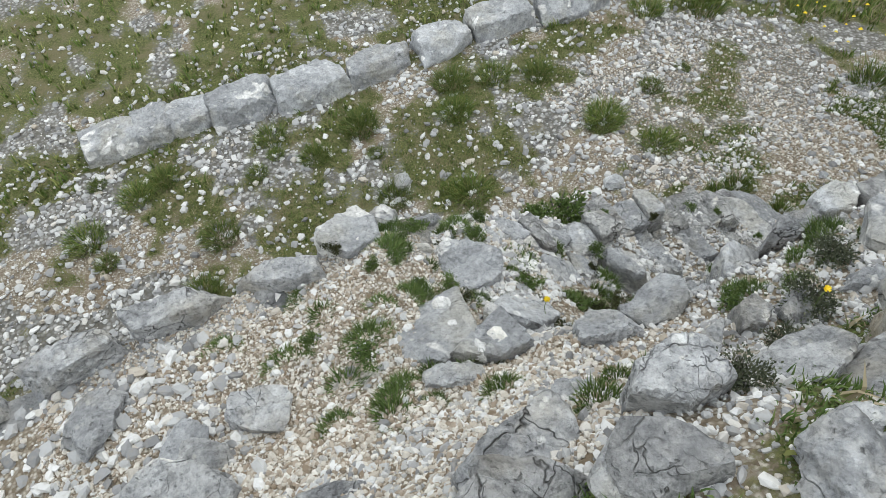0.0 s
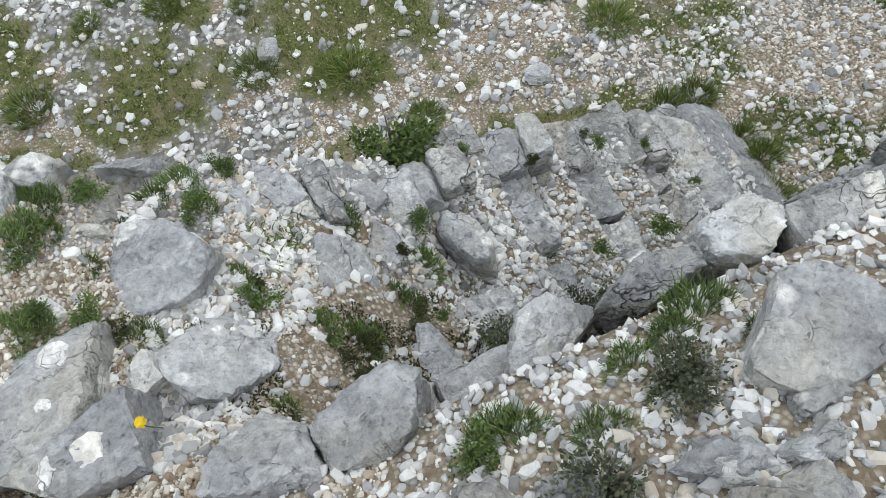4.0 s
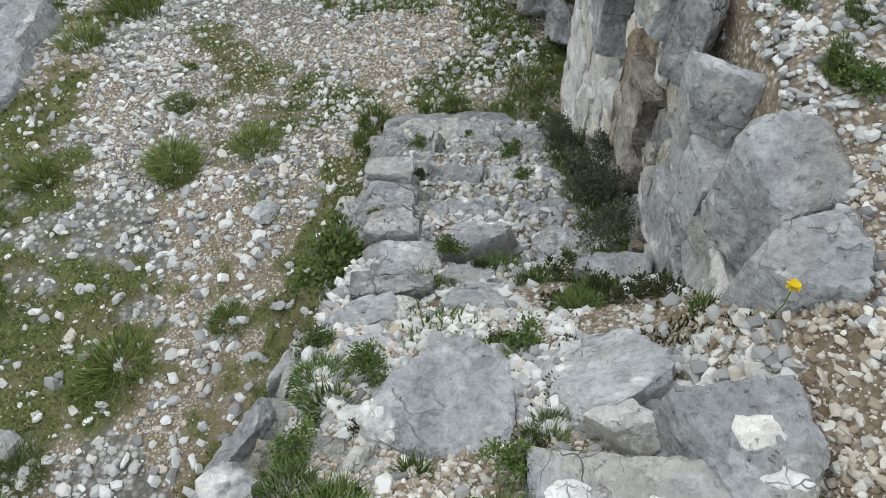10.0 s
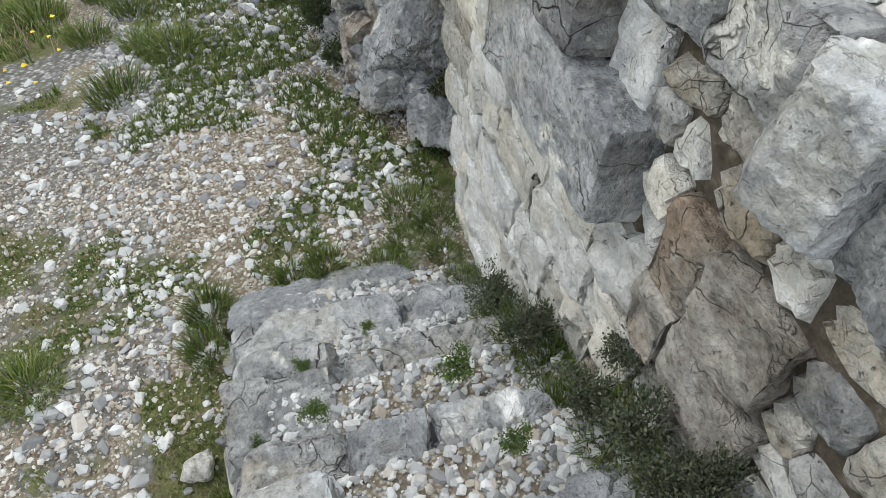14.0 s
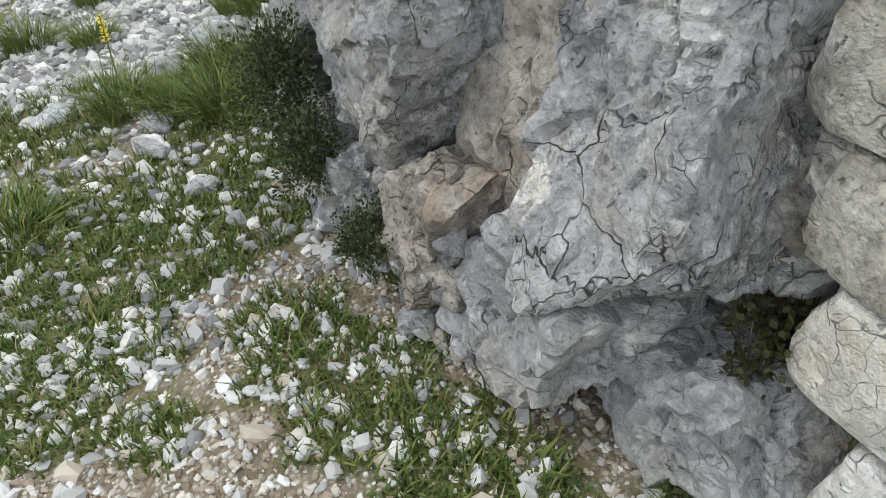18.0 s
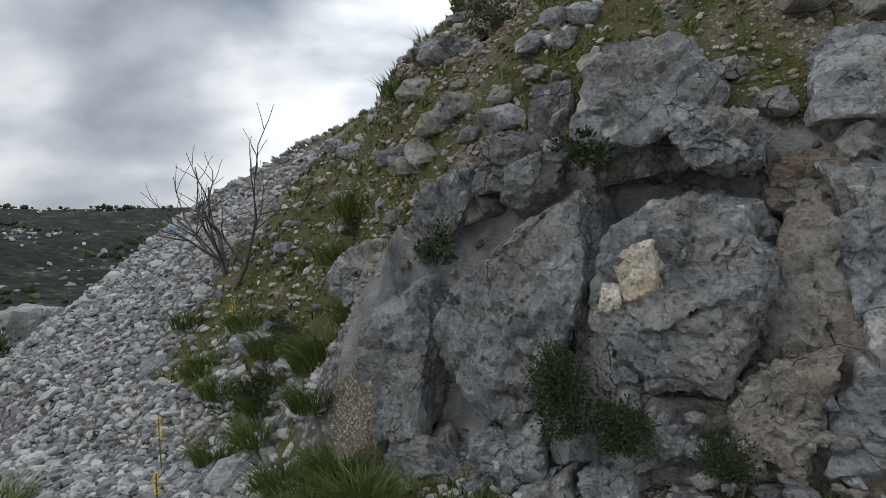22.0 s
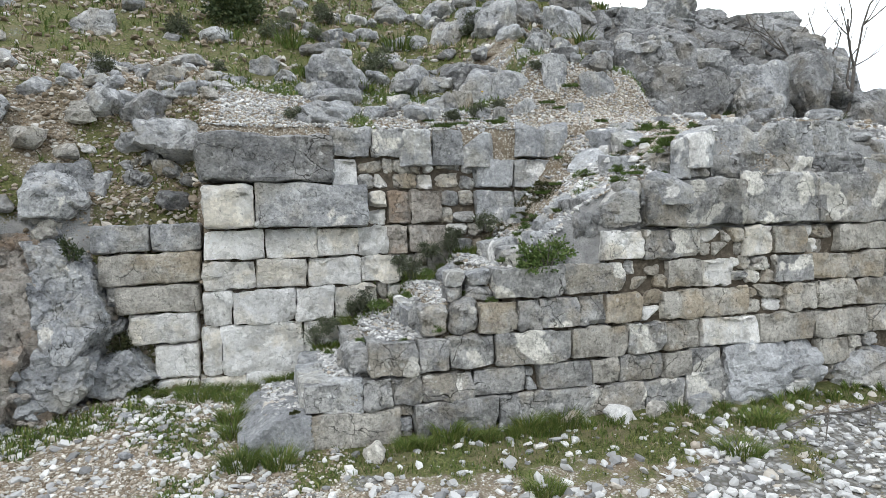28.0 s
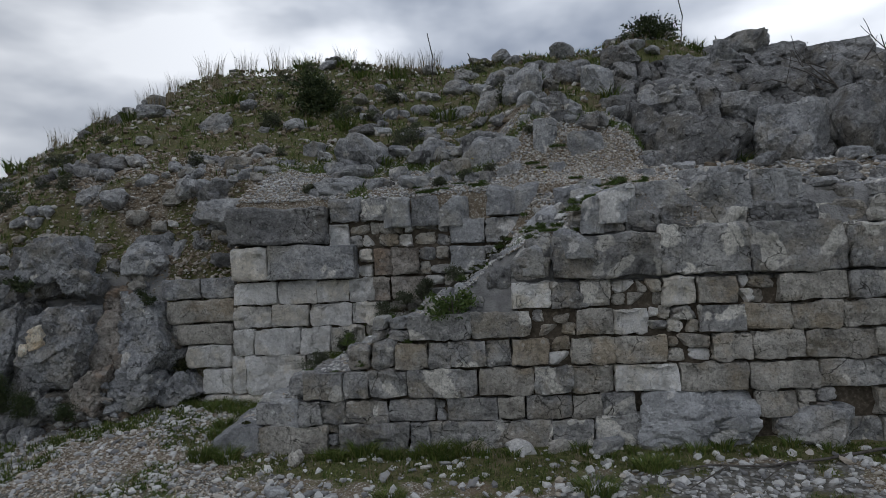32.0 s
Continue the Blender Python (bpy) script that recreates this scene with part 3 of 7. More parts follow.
def blade_cloud(name, blades, material):
    """Many narrow curved blades in one mesh. Each: root, side vector, lean vector, length."""
    verts, faces = [], []
    for root, side, lean, length in blades:
        b = len(verts)
        up = Vector((0, 0, length))
        m1 = root + up * 0.5 + lean * 0.28
        m2 = root + up * 0.82 + lean * 0.95
        verts += [root - side, root + side, m1 + side * 0.8, m1 - side * 0.8, m2]
        faces += [(b, b + 1, b + 2, b + 3), (b + 3, b + 2, b + 4)]
    return mesh_of(name, verts, faces, material)


def tuft_mesh(name, seed, count, radius, tall, material, spread=0.6, width=0.004):
    rng = random.Random(seed)
    blades = []
    for _ in range(count):
        a, r = rng.uniform(0, math.tau), radius * math.sqrt(rng.random())
        root = Vector((math.cos(a) * r, math.sin(a) * r, -0.02))
        ln = tall * rng.uniform(0.55, 1.1)
        b = a + rng.uniform(-0.9, 0.9)
        lean = Vector((math.cos(b), math.sin(b), 0)) * ln * spread * rng.uniform(0.3, 1.2)
        s = rng.uniform(0, math.tau)
        side = Vector((math.cos(s), math.sin(s), 0)) * width * rng.uniform(0.6, 1.3)
        blades.append((root, side, lean, ln * rng.uniform(0.75, 1)))
    return blade_cloud(name, blades, material)


def leaf_ball_mesh(name, seed, count, dims, leaf, material, flat=0.0, holes=0.25):
    """A ragged crown of small leaves, gathered in clumps."""
    rng = random.Random(seed)
    clumps = []
    for _ in range(max(5, count // 60)):
        u = Vector((rng.gauss(0, 1), rng.gauss(0, 1), rng.gauss(0, 1))).normalized() * rng.uniform(0.25, 0.95)
        clumps.append((u, rng.uniform(0.16, 0.36)))
    verts, faces = [], []
    for _ in range(count):
        c, r = rng.choice(clumps)
        u = c + Vector((rng.gauss(0, 1), rng.gauss(0, 1), rng.gauss(0, 1))) * r * 0.62
        p = Vector((u.x * dims[0] / 2, u.y * dims[1] / 2, u.z * dims[2] / 2 + dims[2] * (0.5 - flat)))
        if p.z < 0:
            p.z = -p.z * 0.4
        d = (u + Vector((rng.gauss(0, 0.6), rng.gauss(0, 0.6), rng.gauss(0.3, 0.6)))).normalized()
        s = d.cross(Vector((rng.gauss(0, 1), rng.gauss(0, 1), rng.gauss(0, 1)))).normalized()
        ln, wd = leaf * rng.uniform(0.7, 1.4), leaf * rng.uniform(0.22, 0.38)
        b = len(verts)
        verts += [p, p + d * ln * 0.5 + s * wd, p + d * ln, p + d * ln * 0.5 - s * wd]
        faces.append((b, b + 1, b + 2, b + 3))
    return mesh_of(name, verts, faces, material)


def stem_mesh(name, runs, material, sides=5):
    """Tapered round stems. Each run: a list of (point, radius)."""
    verts, faces = [], []
    for run in runs:
        base = len(verts)
        for i, (p, r) in enumerate(run):
            a = run[min(i + 1, len(run) - 1)][0] - run[max(i - 1, 0)][0]
            q = a.to_track_quat("Z", "Y") if a.length > 1e-6 else Euler((0, 0, 0)).to_quaternion()
            for s in range(sides):
                t = math.tau * s / sides
                verts.append(p + q @ Vector((math.cos(t) * r, math.sin(t) * r, 0)))
        for i in range(len(run) - 1):
            for s in range(sides):
                a, b = base + i * sides + s, base + i * sides + (s + 1) % sides
                faces.append((a, b, b + sides, a + sides))
        faces.append(tuple(base + (len(run) - 1) * sides + s for s in range(sides)))
    return mesh_of(name, verts, faces, material, True)


PHI = (1 + 5 ** 0.5) / 2
ICO_V = np.array([(-1, PHI, 0), (1, PHI, 0), (-1, -PHI, 0), (1, -PHI, 0), (0, -1, PHI), (0, 1, PHI), (0, -1, -PHI), (0, 1, -PHI), (PHI, 0, -1), (PHI, 0, 1), (-PHI, 0, -1), (-PHI, 0, 1)]) / math.sqrt(1 + PHI * PHI)
ICO_F = np.array([(0, 11, 5), (0, 5, 1), (0, 1, 7), (0, 7, 10), (0, 10, 11), (1, 5, 9), (5, 11, 4), (11, 10, 2), (10, 7, 6), (7, 1, 8), (3, 9, 4), (3, 4, 2), (3, 2, 6), (3, 6, 8), (3, 8, 9), (4, 9, 5), (2, 4, 11), (6, 2, 10), (8, 6, 7), (9, 8, 1)])


def pebbles(name, places, material, seed, flat=0.55):
    """Angular loose stones in one mesh, from rows of x, y, z, size."""
    rng = np.random.RandomState(seed)
    p = np.array(places)
    n = len(p)
    v = ICO_V[None] * (1 + rng.uniform(-0.38, 0.34, (n, 12, 1)))
    q = rng.normal(0, 1, (n, 4))
    q /= np.linalg.norm(q, axis=1)[:, None]
    w, i, j, k = q.T
    turn = np.stack([1 - 2 * (j * j + k * k), 2 * (i * j - k * w), 2 * (i * k + j * w), 2 * (i * j + k * w), 1 - 2 * (i * i + k * k), 2 * (j * k - i * w), 2 * (i * k - j * w), 2 * (j * k + i * w), 1 - 2 * (i * i + j * j)], 1).reshape(n, 3, 3)
    v = np.einsum("nij,nvj->nvi", turn, v)
    v = np.clip(v, rng.uniform(-0.85, -0.5, (n, 1, 3)), rng.uniform(0.5, 0.85, (n, 1, 3))) * 1.3
    v = v * np.stack([rng.uniform(0.75, 1.35, n), rng.uniform(0.6, 1.0, n), rng.uniform(flat * 0.6, flat * 1.25, n)], 1)[:, None]
    a, tx, ty = rng.uniform(0, math.tau, n), rng.normal(0, 0.35, n), rng.normal(0, 0.35, n)
    y, z = v[..., 1] * np.cos(tx)[:, None] - v[..., 2] * np.sin(tx)[:, None], v[..., 1] * np.sin(tx)[:, None] + v[..., 2] * np.cos(tx)[:, None]
    x, z = v[..., 0] * np.cos(ty)[:, None] + z * np.sin(ty)[:, None], -v[..., 0] * np.sin(ty)[:, None] + z * np.cos(ty)[:, None]
    x, y = x * np.cos(a)[:, None] - y * np.sin(a)[:, None], x * np.sin(a)[:, None] + y * np.cos(a)[:, None]
    v = np.stack([x, y, z], -1) * (p[:, 3] / 2)[:, None, None] + p[:, None, :3]
    f = ICO_F[None] + (np.arange(n) * 12)[:, None, None]
    me = bpy.data.meshes.new(name)
    me.vertices.add(n * 12)
    me.vertices.foreach_set("co", v.astype(np.float32).ravel())
    me.loops.add(n * 60)
    me.loops.foreach_set("vertex_index", f.astype(np.int32).ravel())
    me.polygons.add(n * 20)
    me.polygons.foreach_set("loop_start", np.arange(n * 20, dtype=np.int32) * 3)
    me.materials.append(material)
    me.update(calc_edges=True)
    me.validate()
    me.shade_flat()
    return me

# ---- what covers the ground ----
def turf_share(x, y):
    if x > -0.05 and 0.05 < y < 1.35:
        return 0.62 if y > 1.12 and x < 2.6 else 0.24
    if y >= 1.35 and x > -4.4:
        if x > -0.4 and y < 2.0:
            return 0.24
        return 0.62 if y < 3 else 0.80
    if x < -4.6 and y > -0.6:
        if y < 1.2 and x > -5.3:
            return 0.75
        return 0.72 if y > 1.8 and x > -8.0 else 0.16 if y < 6 else 0.5
    if x < -4.5 and y < -2.2:
        return 0.85
    if x < 0.1:
        if x < -1.9 and y > -0.7:
            return 0.66
        if y > 0.25:
            return 0.52 if x > -2.7 else 0.72
        return 0.36 if y > -1.6 else 0.46
    if y > -0.55:
        return 0.72
    if y > -4.2:
        return 0.49
    return 0.60


def turf_here(x, y):
    if -4.7 < x < -1.35 and 1.02 < y < 1.62 or x > 2.3 and 0.0 < y < 0.4:
        return -0.5
    wx, wy = x + 0.45 * fbm(x * 0.9, y * 0.9, 12.1, 3), y + 0.35 * fbm(x * 0.9, y * 0.9, 19.7, 3)
    inside = x > 0 and y > 0.05
    if inside:
        wx, wy = max(wx, 0.01), max(wy, 0.06)
    elif x > -0.1 and y < 0.05:
        wy = min(wy, -0.05)
    if x > -0.4 and y > 1.36:
        wy = max(wy, 1.45)
    n = 0.5 + 0.5 * fbm(x * 1.1 + 3, y * 1.1 - 7, 0.3, 4)
    n = 0.65 * n + 0.35 * (0.5 + 0.5 * noise.noise(Vector((x * 5.1, y * 5.1, 4.2))))
    return turf_share(wx, wy) - n


def is_scree(x, y):
    far = 3.2 * ease(1.5, 3.2, y)
    return ease(-4.3 - far, -5.2 - far, x) * ease(-1.2, -0.2, y)


def ground_z(x, y):
    z = height(x, y)
    amp = 0.028 if not (x > 0 and 0.06 < y < 1.35) else 0.03
    z += amp * fbm(x * 2.3, y * 2.3, 1.7, 3)
    if y > 1.45:
        z += 0.13 * fbm(x * 0.8, y * 0.8, 5.1, 3) * ease(1.45, 2.4, y)
    return z


def spaced(lo, hi, step, out_lo, out_hi, grow=1.22):
    mid = [lo + (hi - lo) * i / round((hi - lo) / step) for i in range(round((hi - lo) / step) + 1)]
    low, high, s = [lo], [hi], step
    while low[-1] > out_lo:
        s *= grow
        low.append(low[-1] - s)
    s = step
    while high[-1] < out_hi:
        s *= grow
        high.append(high[-1] + s)
    return low[:0:-1] + mid + high[1:]


def build_ground():
    xs = spaced(-6.4, 6.6, 0.055, -420, 300)
    ys = spaced(-5.2, 3.4, 0.055, -420, 420)
    verts, cover = [], []
    for y in ys:
        for x in xs:
            near = abs(x) < 30 and abs(y) < 30
            verts.append((x, y, ground_z(x, y) if near else height(x, y)))
            t = turf_here(x, y) if near else 0.3
            stair = 0.0
            if -4.8 < x < -1.35 and 1.3 < y < 1.65:
                stair = 1.0
            if x > 2.3 and 0.0 < y < 0.4 or x > 4.2 and 1.8 < y < 3.6:
                stair = 1.0
            grey = max(is_scree(x, y), 1.0 if (y < -0.5 and fbm(x * 0.7, y * 0.7, 2.2, 3) > -0.05) else 0.0, 0.55 + 0.5 * fbm(x * 0.6, y * 0.6, 6.6, 3) if y > 2.8 or y > 1.4 and x < -0.5 else 0.0)
            cover.append((min(1, max(0, 0.5 + t * 2.2)), grey, stair, 1))
    w = len(xs)
    faces = [(j * w + i, j * w + i + 1, (j + 1) * w + i + 1, (j + 1) * w + i) for j in range(len(ys) - 1) for i in range(w - 1)]
    me = mesh_of("ground", verts, faces, GROUND, True)
    me.materials.append(FAR)
    me.polygons.foreach_set("material_index", [1 if xs[i] < -26 or abs(ys[j]) > 60 or xs[i] > 60 else 0 for j in range(len(ys) - 1) for i in range(w - 1)])
    layer = me.color_attributes.new("cover", "FLOAT_COLOR", "POINT")
    layer.data.foreach_set("color", [c for row in cover for c in row])
    tagged(new("ground", me), "stony hillside ground with turf, soil and limestone chips", "ground", kind="structure")


build_ground()

# ---- the masonry ----
rng = random.Random(11)
SEED = [0.0]


def lay(parent, x0, x1, y_face, depth, z0, z1, material, name="stone_block", rough=0.010, edge=0.014, jut=0.012, lean=0.0):
    """One block between two joints, its face towards the viewer at y_face."""
    SEED[0] += 0.618
    gap = rng.uniform(0.002, 0.008)
    if name == "stone_block":
        rough, edge, jut = rough * rng.uniform(1.2, 2.6), edge * rng.uniform(0.2, 0.7), jut * 1.2
    w, h = x1 - x0 - gap, z1 - z0 - gap
    me = block_mesh(name, w, depth, h, material, SEED[0], rough, edge, 0.04)
    m = pose((x0 + x1) / 2, y_face + depth / 2 + rng.uniform(-jut, jut), (z0 + z1) / 2, rng.uniform(-0.9, 0.9), rng.uniform(-1.0, 1.0) + lean, rng.uniform(-1.0, 1.0))
    return part(name, me, parent, m)


def lay_rubble(parent, x0, x1, y_face, depth, z0, z1, materials, cell=0.13):
    """Small packed stones in a stretch of a course."""
    rows = max(1, round((z1 - z0) / cell))
    for r in range(rows):
        a = z0 + (z1 - z0) * r / rows
        b = z0 + (z1 - z0) * (r + 1) / rows
        x = x0
        while x < x1 - 0.02:
            e = min(x1, x + cell * rng.uniform(0.6, 1.7))
            if x1 - e < 0.06:
                e = x1
            SEED[0] += 0.618
            w, h = (e - x) * 1.14, (b - a) * 1.12
            me = rock_mesh("filler_stone", (w, depth, h), rng.choice(materials), int(SEED[0] * 1000), 3, 2, 0.04, 0.035, True, 0.014)
            part("filler_stone", me, parent, pose((x + e) / 2, y_face + depth / 2 + rng.uniform(-0.02, 0.025), (a + b) / 2, rng.uniform(-4, 4), rng.uniform(-7, 7), rng.uniform(-7, 7)))
            x = e


def lay_course(parent, joints, y_face, depth, z0, z1, pick, rubble=()):
    for a, b in zip(joints, joints[1:]):
        if any(lo <= (a + b) / 2 <= hi for lo, hi in rubble):
            lay_rubble(parent, a, b, y_face + 0.008, depth * 0.8, z0, z1, [PALE] if y_face > 1 and b < 1.3 else [TAN, TAN, PALE, ASHLAR], 0.16)
        elif b - a < 0.13:
            lay_rubble(parent, a, b, y_face + 0.02, depth * 0.8, z0, z1, [GREY, TAN], 0.10)
        else:
            lay(parent, a, b, y_face, depth, z0 + rng.uniform(-0.004, 0.006), z1 - rng.uniform(0, 0.01), pick((a + b) / 2))


def pick_front(x):
    r = rng.random()
    if x < 2.9:
        return ASHLAR if r < 0.88 else TAN
    if 3.8 < x < 4.42:
        return PALE if r < 0.55 else TAN
    return ASHLAR if r < 0.34 else TAN if r < 0.86 else RUST if r < 0.95 and x > 4.3 else PALE


wall_front = thing("wall_front", "weathered grey limestone ashlar wall with a broken stair", "stone wall", kind="structure")
YF = -0.09
lay_course(wall_front, (0.29, 0.98, 1.10, 1.75, 1.93, 3.05, 3.42), YF, 0.42, -0.32, 0.075, pick_front)
lay(wall_front, 3.42, 3.86, YF - 0.01, 0.42, -0.2, 0.11, ASHLAR)
lay_course(wall_front, (0.30, 0.72, 0.93, 1.16, 1.56, 2.0, 2.10, 2.57, 2.82, 3.24, 3.5, 3.8), YF + 0.01, 0.42, 0.08, 0.295, pick_front)
lay_course(wall_front, (0.78, 1.14, 1.38, 1.75, 2.40, 2.91, 3.25, 3.63, 4.2, 4.8, 5.4, 6.0, 6.7, 7.4), YF + 0.01, 0.42, 0.30, 0.555, pick_front)
lay_course(wall_front, (1.63, 1.95, 2.14, 2.48, 2.71, 3.05, 3.25, 3.64, 4.1, 4.5, 4.86, 5.3, 5.9, 6.5, 7.2), YF + 0.02, 0.42, 0.56, 0.81, pick_front, ((3.05, 3.25), (4.1, 4.5)))
lay_course(wall_front, (1.77, 2.35, 2.9, 3.3, 3.64, 3.95, 4.39, 4.8, 5.2, 5.63, 6.2, 6.9), YF + 0.02, 0.42, 0.82, 1.06, pick_front, ((2.9, 3.3), (4.0, 4.39)))
lay_course(wall_front, (2.73, 3.09, 3.36, 3.64, 3.95, 4.1, 4.39, 4.75, 5.1, 5.7, 6.3, 7.0), YF + 0.03, 0.42, 1.07, 1.32, pick_front, ((3.64, 4.1), (4.75, 5.1), (6.3, 7.0)))
for a, b in ((3.12, 4.08), (4.08, 4.88), (4.88, 5.71), (5.71, 6.5), (6.5, 7.3)):
    lay(wall_front, a, b, YF, 0.5, 1.33, 1.74 + rng.uniform(-0.02, 0.05), ASHLAR, "capping_block", 0.022, 0.02)
lay_course(wall_front, (4.85, 5.2, 5.52), YF, 0.42, 0.05, 0.295, pick_front, ((5.2, 5.52),))
lay_course(wall_front, (5.86, 6.1, 6.6, 7.2), YF, 0.42, 0.05, 0.295, pick_front)
lay_course(wall_front, (5.0, 5.4, 5.9, 6.3, 7.0), YF, 0.42, -0.32, 0.05, pick_front, ((5.0, 5.4),))
# the ragged top courses, set back
x = 3.3
while x < 7.2:
    w = rng.uniform(0.28, 0.62)
    t = 1.76 + rng.uniform(0.12, 0.24)
    lay(wall_front, x, x + w, YF + rng.uniform(0.08, 0.16), 0.24, 1.75, t, rng.choice((ASHLAR, DARK, ASHLAR)), "rough_stone", 0.034, 0.03, 0.03)
    if rng.random() < 0.6 and x > 4.0:
        lay(wall_front, x + 0.05, x + w * 0.9, YF + rng.uniform(0.2, 0.3), 0.3, t, t + rng.uniform(0.08, 0.16), rng.choice((ASHLAR, DARK)), "rough_stone", 0.034, 0.03, 0.03)
    x += w

# the stair: the end stones of each step, running back to the rear wall
stair = thing("stair", "broken limestone stair worn to rubble, climbing along the wall", "stairs", kind="structure")
for i, (at, corners, lean) in enumerate((
    ((0.10, 0.50, 0.085), ((-0.26, -0.50), (-0.19, -0.60), (0.25, -0.61), (0.27, 0.0), (0.22, 0.64), (-0.20, 0.66), (-0.26, 0.20)), (0.0, 0.0)),
    ((0.50, 0.42, 0.30), ((-0.22, -0.30), (-0.10, -0.48), (0.22, -0.50), (0.24, 0.10), (0.20, 0.30), (-0.22, 0.32)), (0.03, 0.0)),
    ((0.52, 0.96, 0.31), ((-0.22, -0.22), (0.20, -0.23), (0.18, 0.22), (-0.16, 0.24)), (0.02, 0.05)),
    ((0.88, 0.30, 0.53), ((-0.18, -0.20), (0.0, -0.30), (0.22, -0.28), (0.20, 0.26), (-0.16, 0.24)), (0.04, 0.03)),
    ((0.92, 0.84, 0.56), ((-0.22, -0.26), (0.18, -0.25), (0.20, 0.26), (-0.20, 0.28)), (0.04, 0.05)),
    ((1.34, 0.42, 0.79), ((-0.16, -0.30), (0.20, -0.30), (0.18, 0.18), (-0.18, 0.22)), (0.05, 0.05)),
    ((1.36, 0.88, 0.83), ((-0.20, -0.20), (0.16, -0.22), (0.18, 0.20), (-0.16, 0.22)), (0.05, 0.05)),
    ((1.78, 0.48, 1.02), ((-0.18, -0.24), (0.18, -0.26), (0.16, 0.22), (-0.16, 0.24)), (0.10, 0.06)),
    ((1.80, 0.98, 1.07), ((-0.16, -0.18), (0.18, -0.20), (0.14, 0.20), (-0.18, 0.16)), (0.10, 0.06)),
    ((2.16, 1.02, 1.30), ((-0.14, -0.14), (0.15, -0.16), (0.14, 0.14), (-0.12, 0.16)), (0.15, 0.06)))):
    rough = 0.013 if i < 3 else 0.045
    part("step_stone", slab_mesh("step_stone", corners, 0.42 if i == 0 else 0.30, lean, STEP if i != 4 else ASHLAR, 610 + i, 5, 0.0 if i < 3 else 0.05, rough, 0.022 if i < 3 else 0.035, 0.06), stair, pose(at[0], at[1], at[2] - (0.0 if i < 3 else 0.055)))
for a, b, z in ((0.60, 0.80, 0.54), (1.16, 1.4, 0.79), (1.4, 1.64, 0.80)):
    lay(stair, a, b, YF + 0.05, 0.4, z - 0.24, z, ASHLAR, "step_stone", 0.03, 0.06)
lay(stair, 2.74, 3.12, 0.0, 0.3, 1.33, 1.55, ASHLAR, "step_stone", 0.03, 0.04)
lay(stair, 2.88, 3.12, 0.02, 0.3, 1.55, 1.73, ASHLAR, "step_stone", 0.03, 0.04)
lay(stair, 2.5, 2.76, 0.04, 0.3, 1.25, 1.47, DARK, "step_stone", 0.03, 0.04)
lay_rubble(stair, 1.42, 1.80, 0.02, 0.3, 0.80, 1.05, [ASHLAR, STEP], 0.14)
lay_rubble(stair, 1.9, 2.72, 0.06, 0.3, 1.05, 1.22, [ASHLAR, STEP], 0.12)
lay_rubble(stair, 2.2, 2.72, 0.16, 0.3, 1.20, 1.34, [ASHLAR, STEP], 0.12)
lay_rubble(stair, 2.55, 3.15, 0.12, 0.35, 1.32, 1.62, [ASHLAR, DARK], 0.17)

wall_rear = thing("wall_rear", "pale quarried limestone wall beside the stair, cracked and stained", "stone wall", kind="structure")
YR = 1.27


def pick_rear(x):
    r = rng.random()
    if x < 1.3:
        return PALE
    if x > 2.1:
        return GREY if r < 0.3 else RUST if r < 0.75 else STEP
    return RUST if r < 0.4 else TAN if r < 0.7 else PALE if r < 0.85 else GREY


lay_course(wall_rear, (-0.50, -0.1, 0.35, 0.9), YR, 0.42, -0.2, 0.14, pick_rear)
lay_course(wall_rear, (-0.46, -0.30, 0.41, 1.0, 1.5), YR + 0.01, 0.42, 0.14, 0.58, pick_rear)
lay_course(wall_rear, (-0.44, -0.2, 0.35, 0.69, 1.1, 1.5, 1.9), YR + 0.01, 0.42, 0.58, 0.885, pick_rear, ((1.1, 1.5),))
lay_course(wall_rear, (-0.43, 0.02, 0.46, 0.95, 1.35, 1.6, 2.0, 2.4), YR + 0.01, 0.42, 0.89, 1.15, pick_rear, ((1.35, 1.6), (2.0, 2.4)))
lay_course(wall_rear, (-0.42, 0.1, 0.55, 0.93, 1.22, 1.41, 1.8, 2.2, 2.7), YR + 0.005, 0.42, 1.15, 1.42, pick_rear, ((1.8, 2.7),))
lay(wall_rear, -0.42, 0.03, YR - 0.10, 0.5, 1.43, 1.81, PALE, "overhanging_block", 0.014, 0.03)
lay(wall_rear, 0.03, 1.04, YR - 0.105, 0.5, 1.43, 1.82, GREY, "overhanging_block", 0.014, 0.02)
lay(wall_rear, -0.45, 0.71, YR - 0.14, 0.6, 1.83, 2.25, DARK, "capping_block", 0.025, 0.03)
lay_course(wall_rear, (1.04, 1.22, 1.45, 1.75, 2.1, 2.5, 2.9, 3.2), YR, 0.42, 1.43, 1.74, pick_rear, ((1.04, 1.22), (1.75, 2.1)))
lay_course(wall_rear, (0.72, 0.95, 1.3, 1.7, 2.1, 2.5, 2.9, 3.3), YR + 0.02, 0.42, 1.76, 2.05, pick_rear, ((0.95, 2.1),))
x = 0.72
while x < 1.35:
    w = rng.uniform(0.3, 0.55)
    lay(wall_rear, x, x + w, YR + rng.uniform(-0.04, 0.05), 0.45, 2.05, 2.33 + rng.uniform(-0.05, 0.06), rng.choice((GREY, DARK, GREY, ASHLAR)), "capping_stone", 0.026, 0.022, 0.02)
    x += w

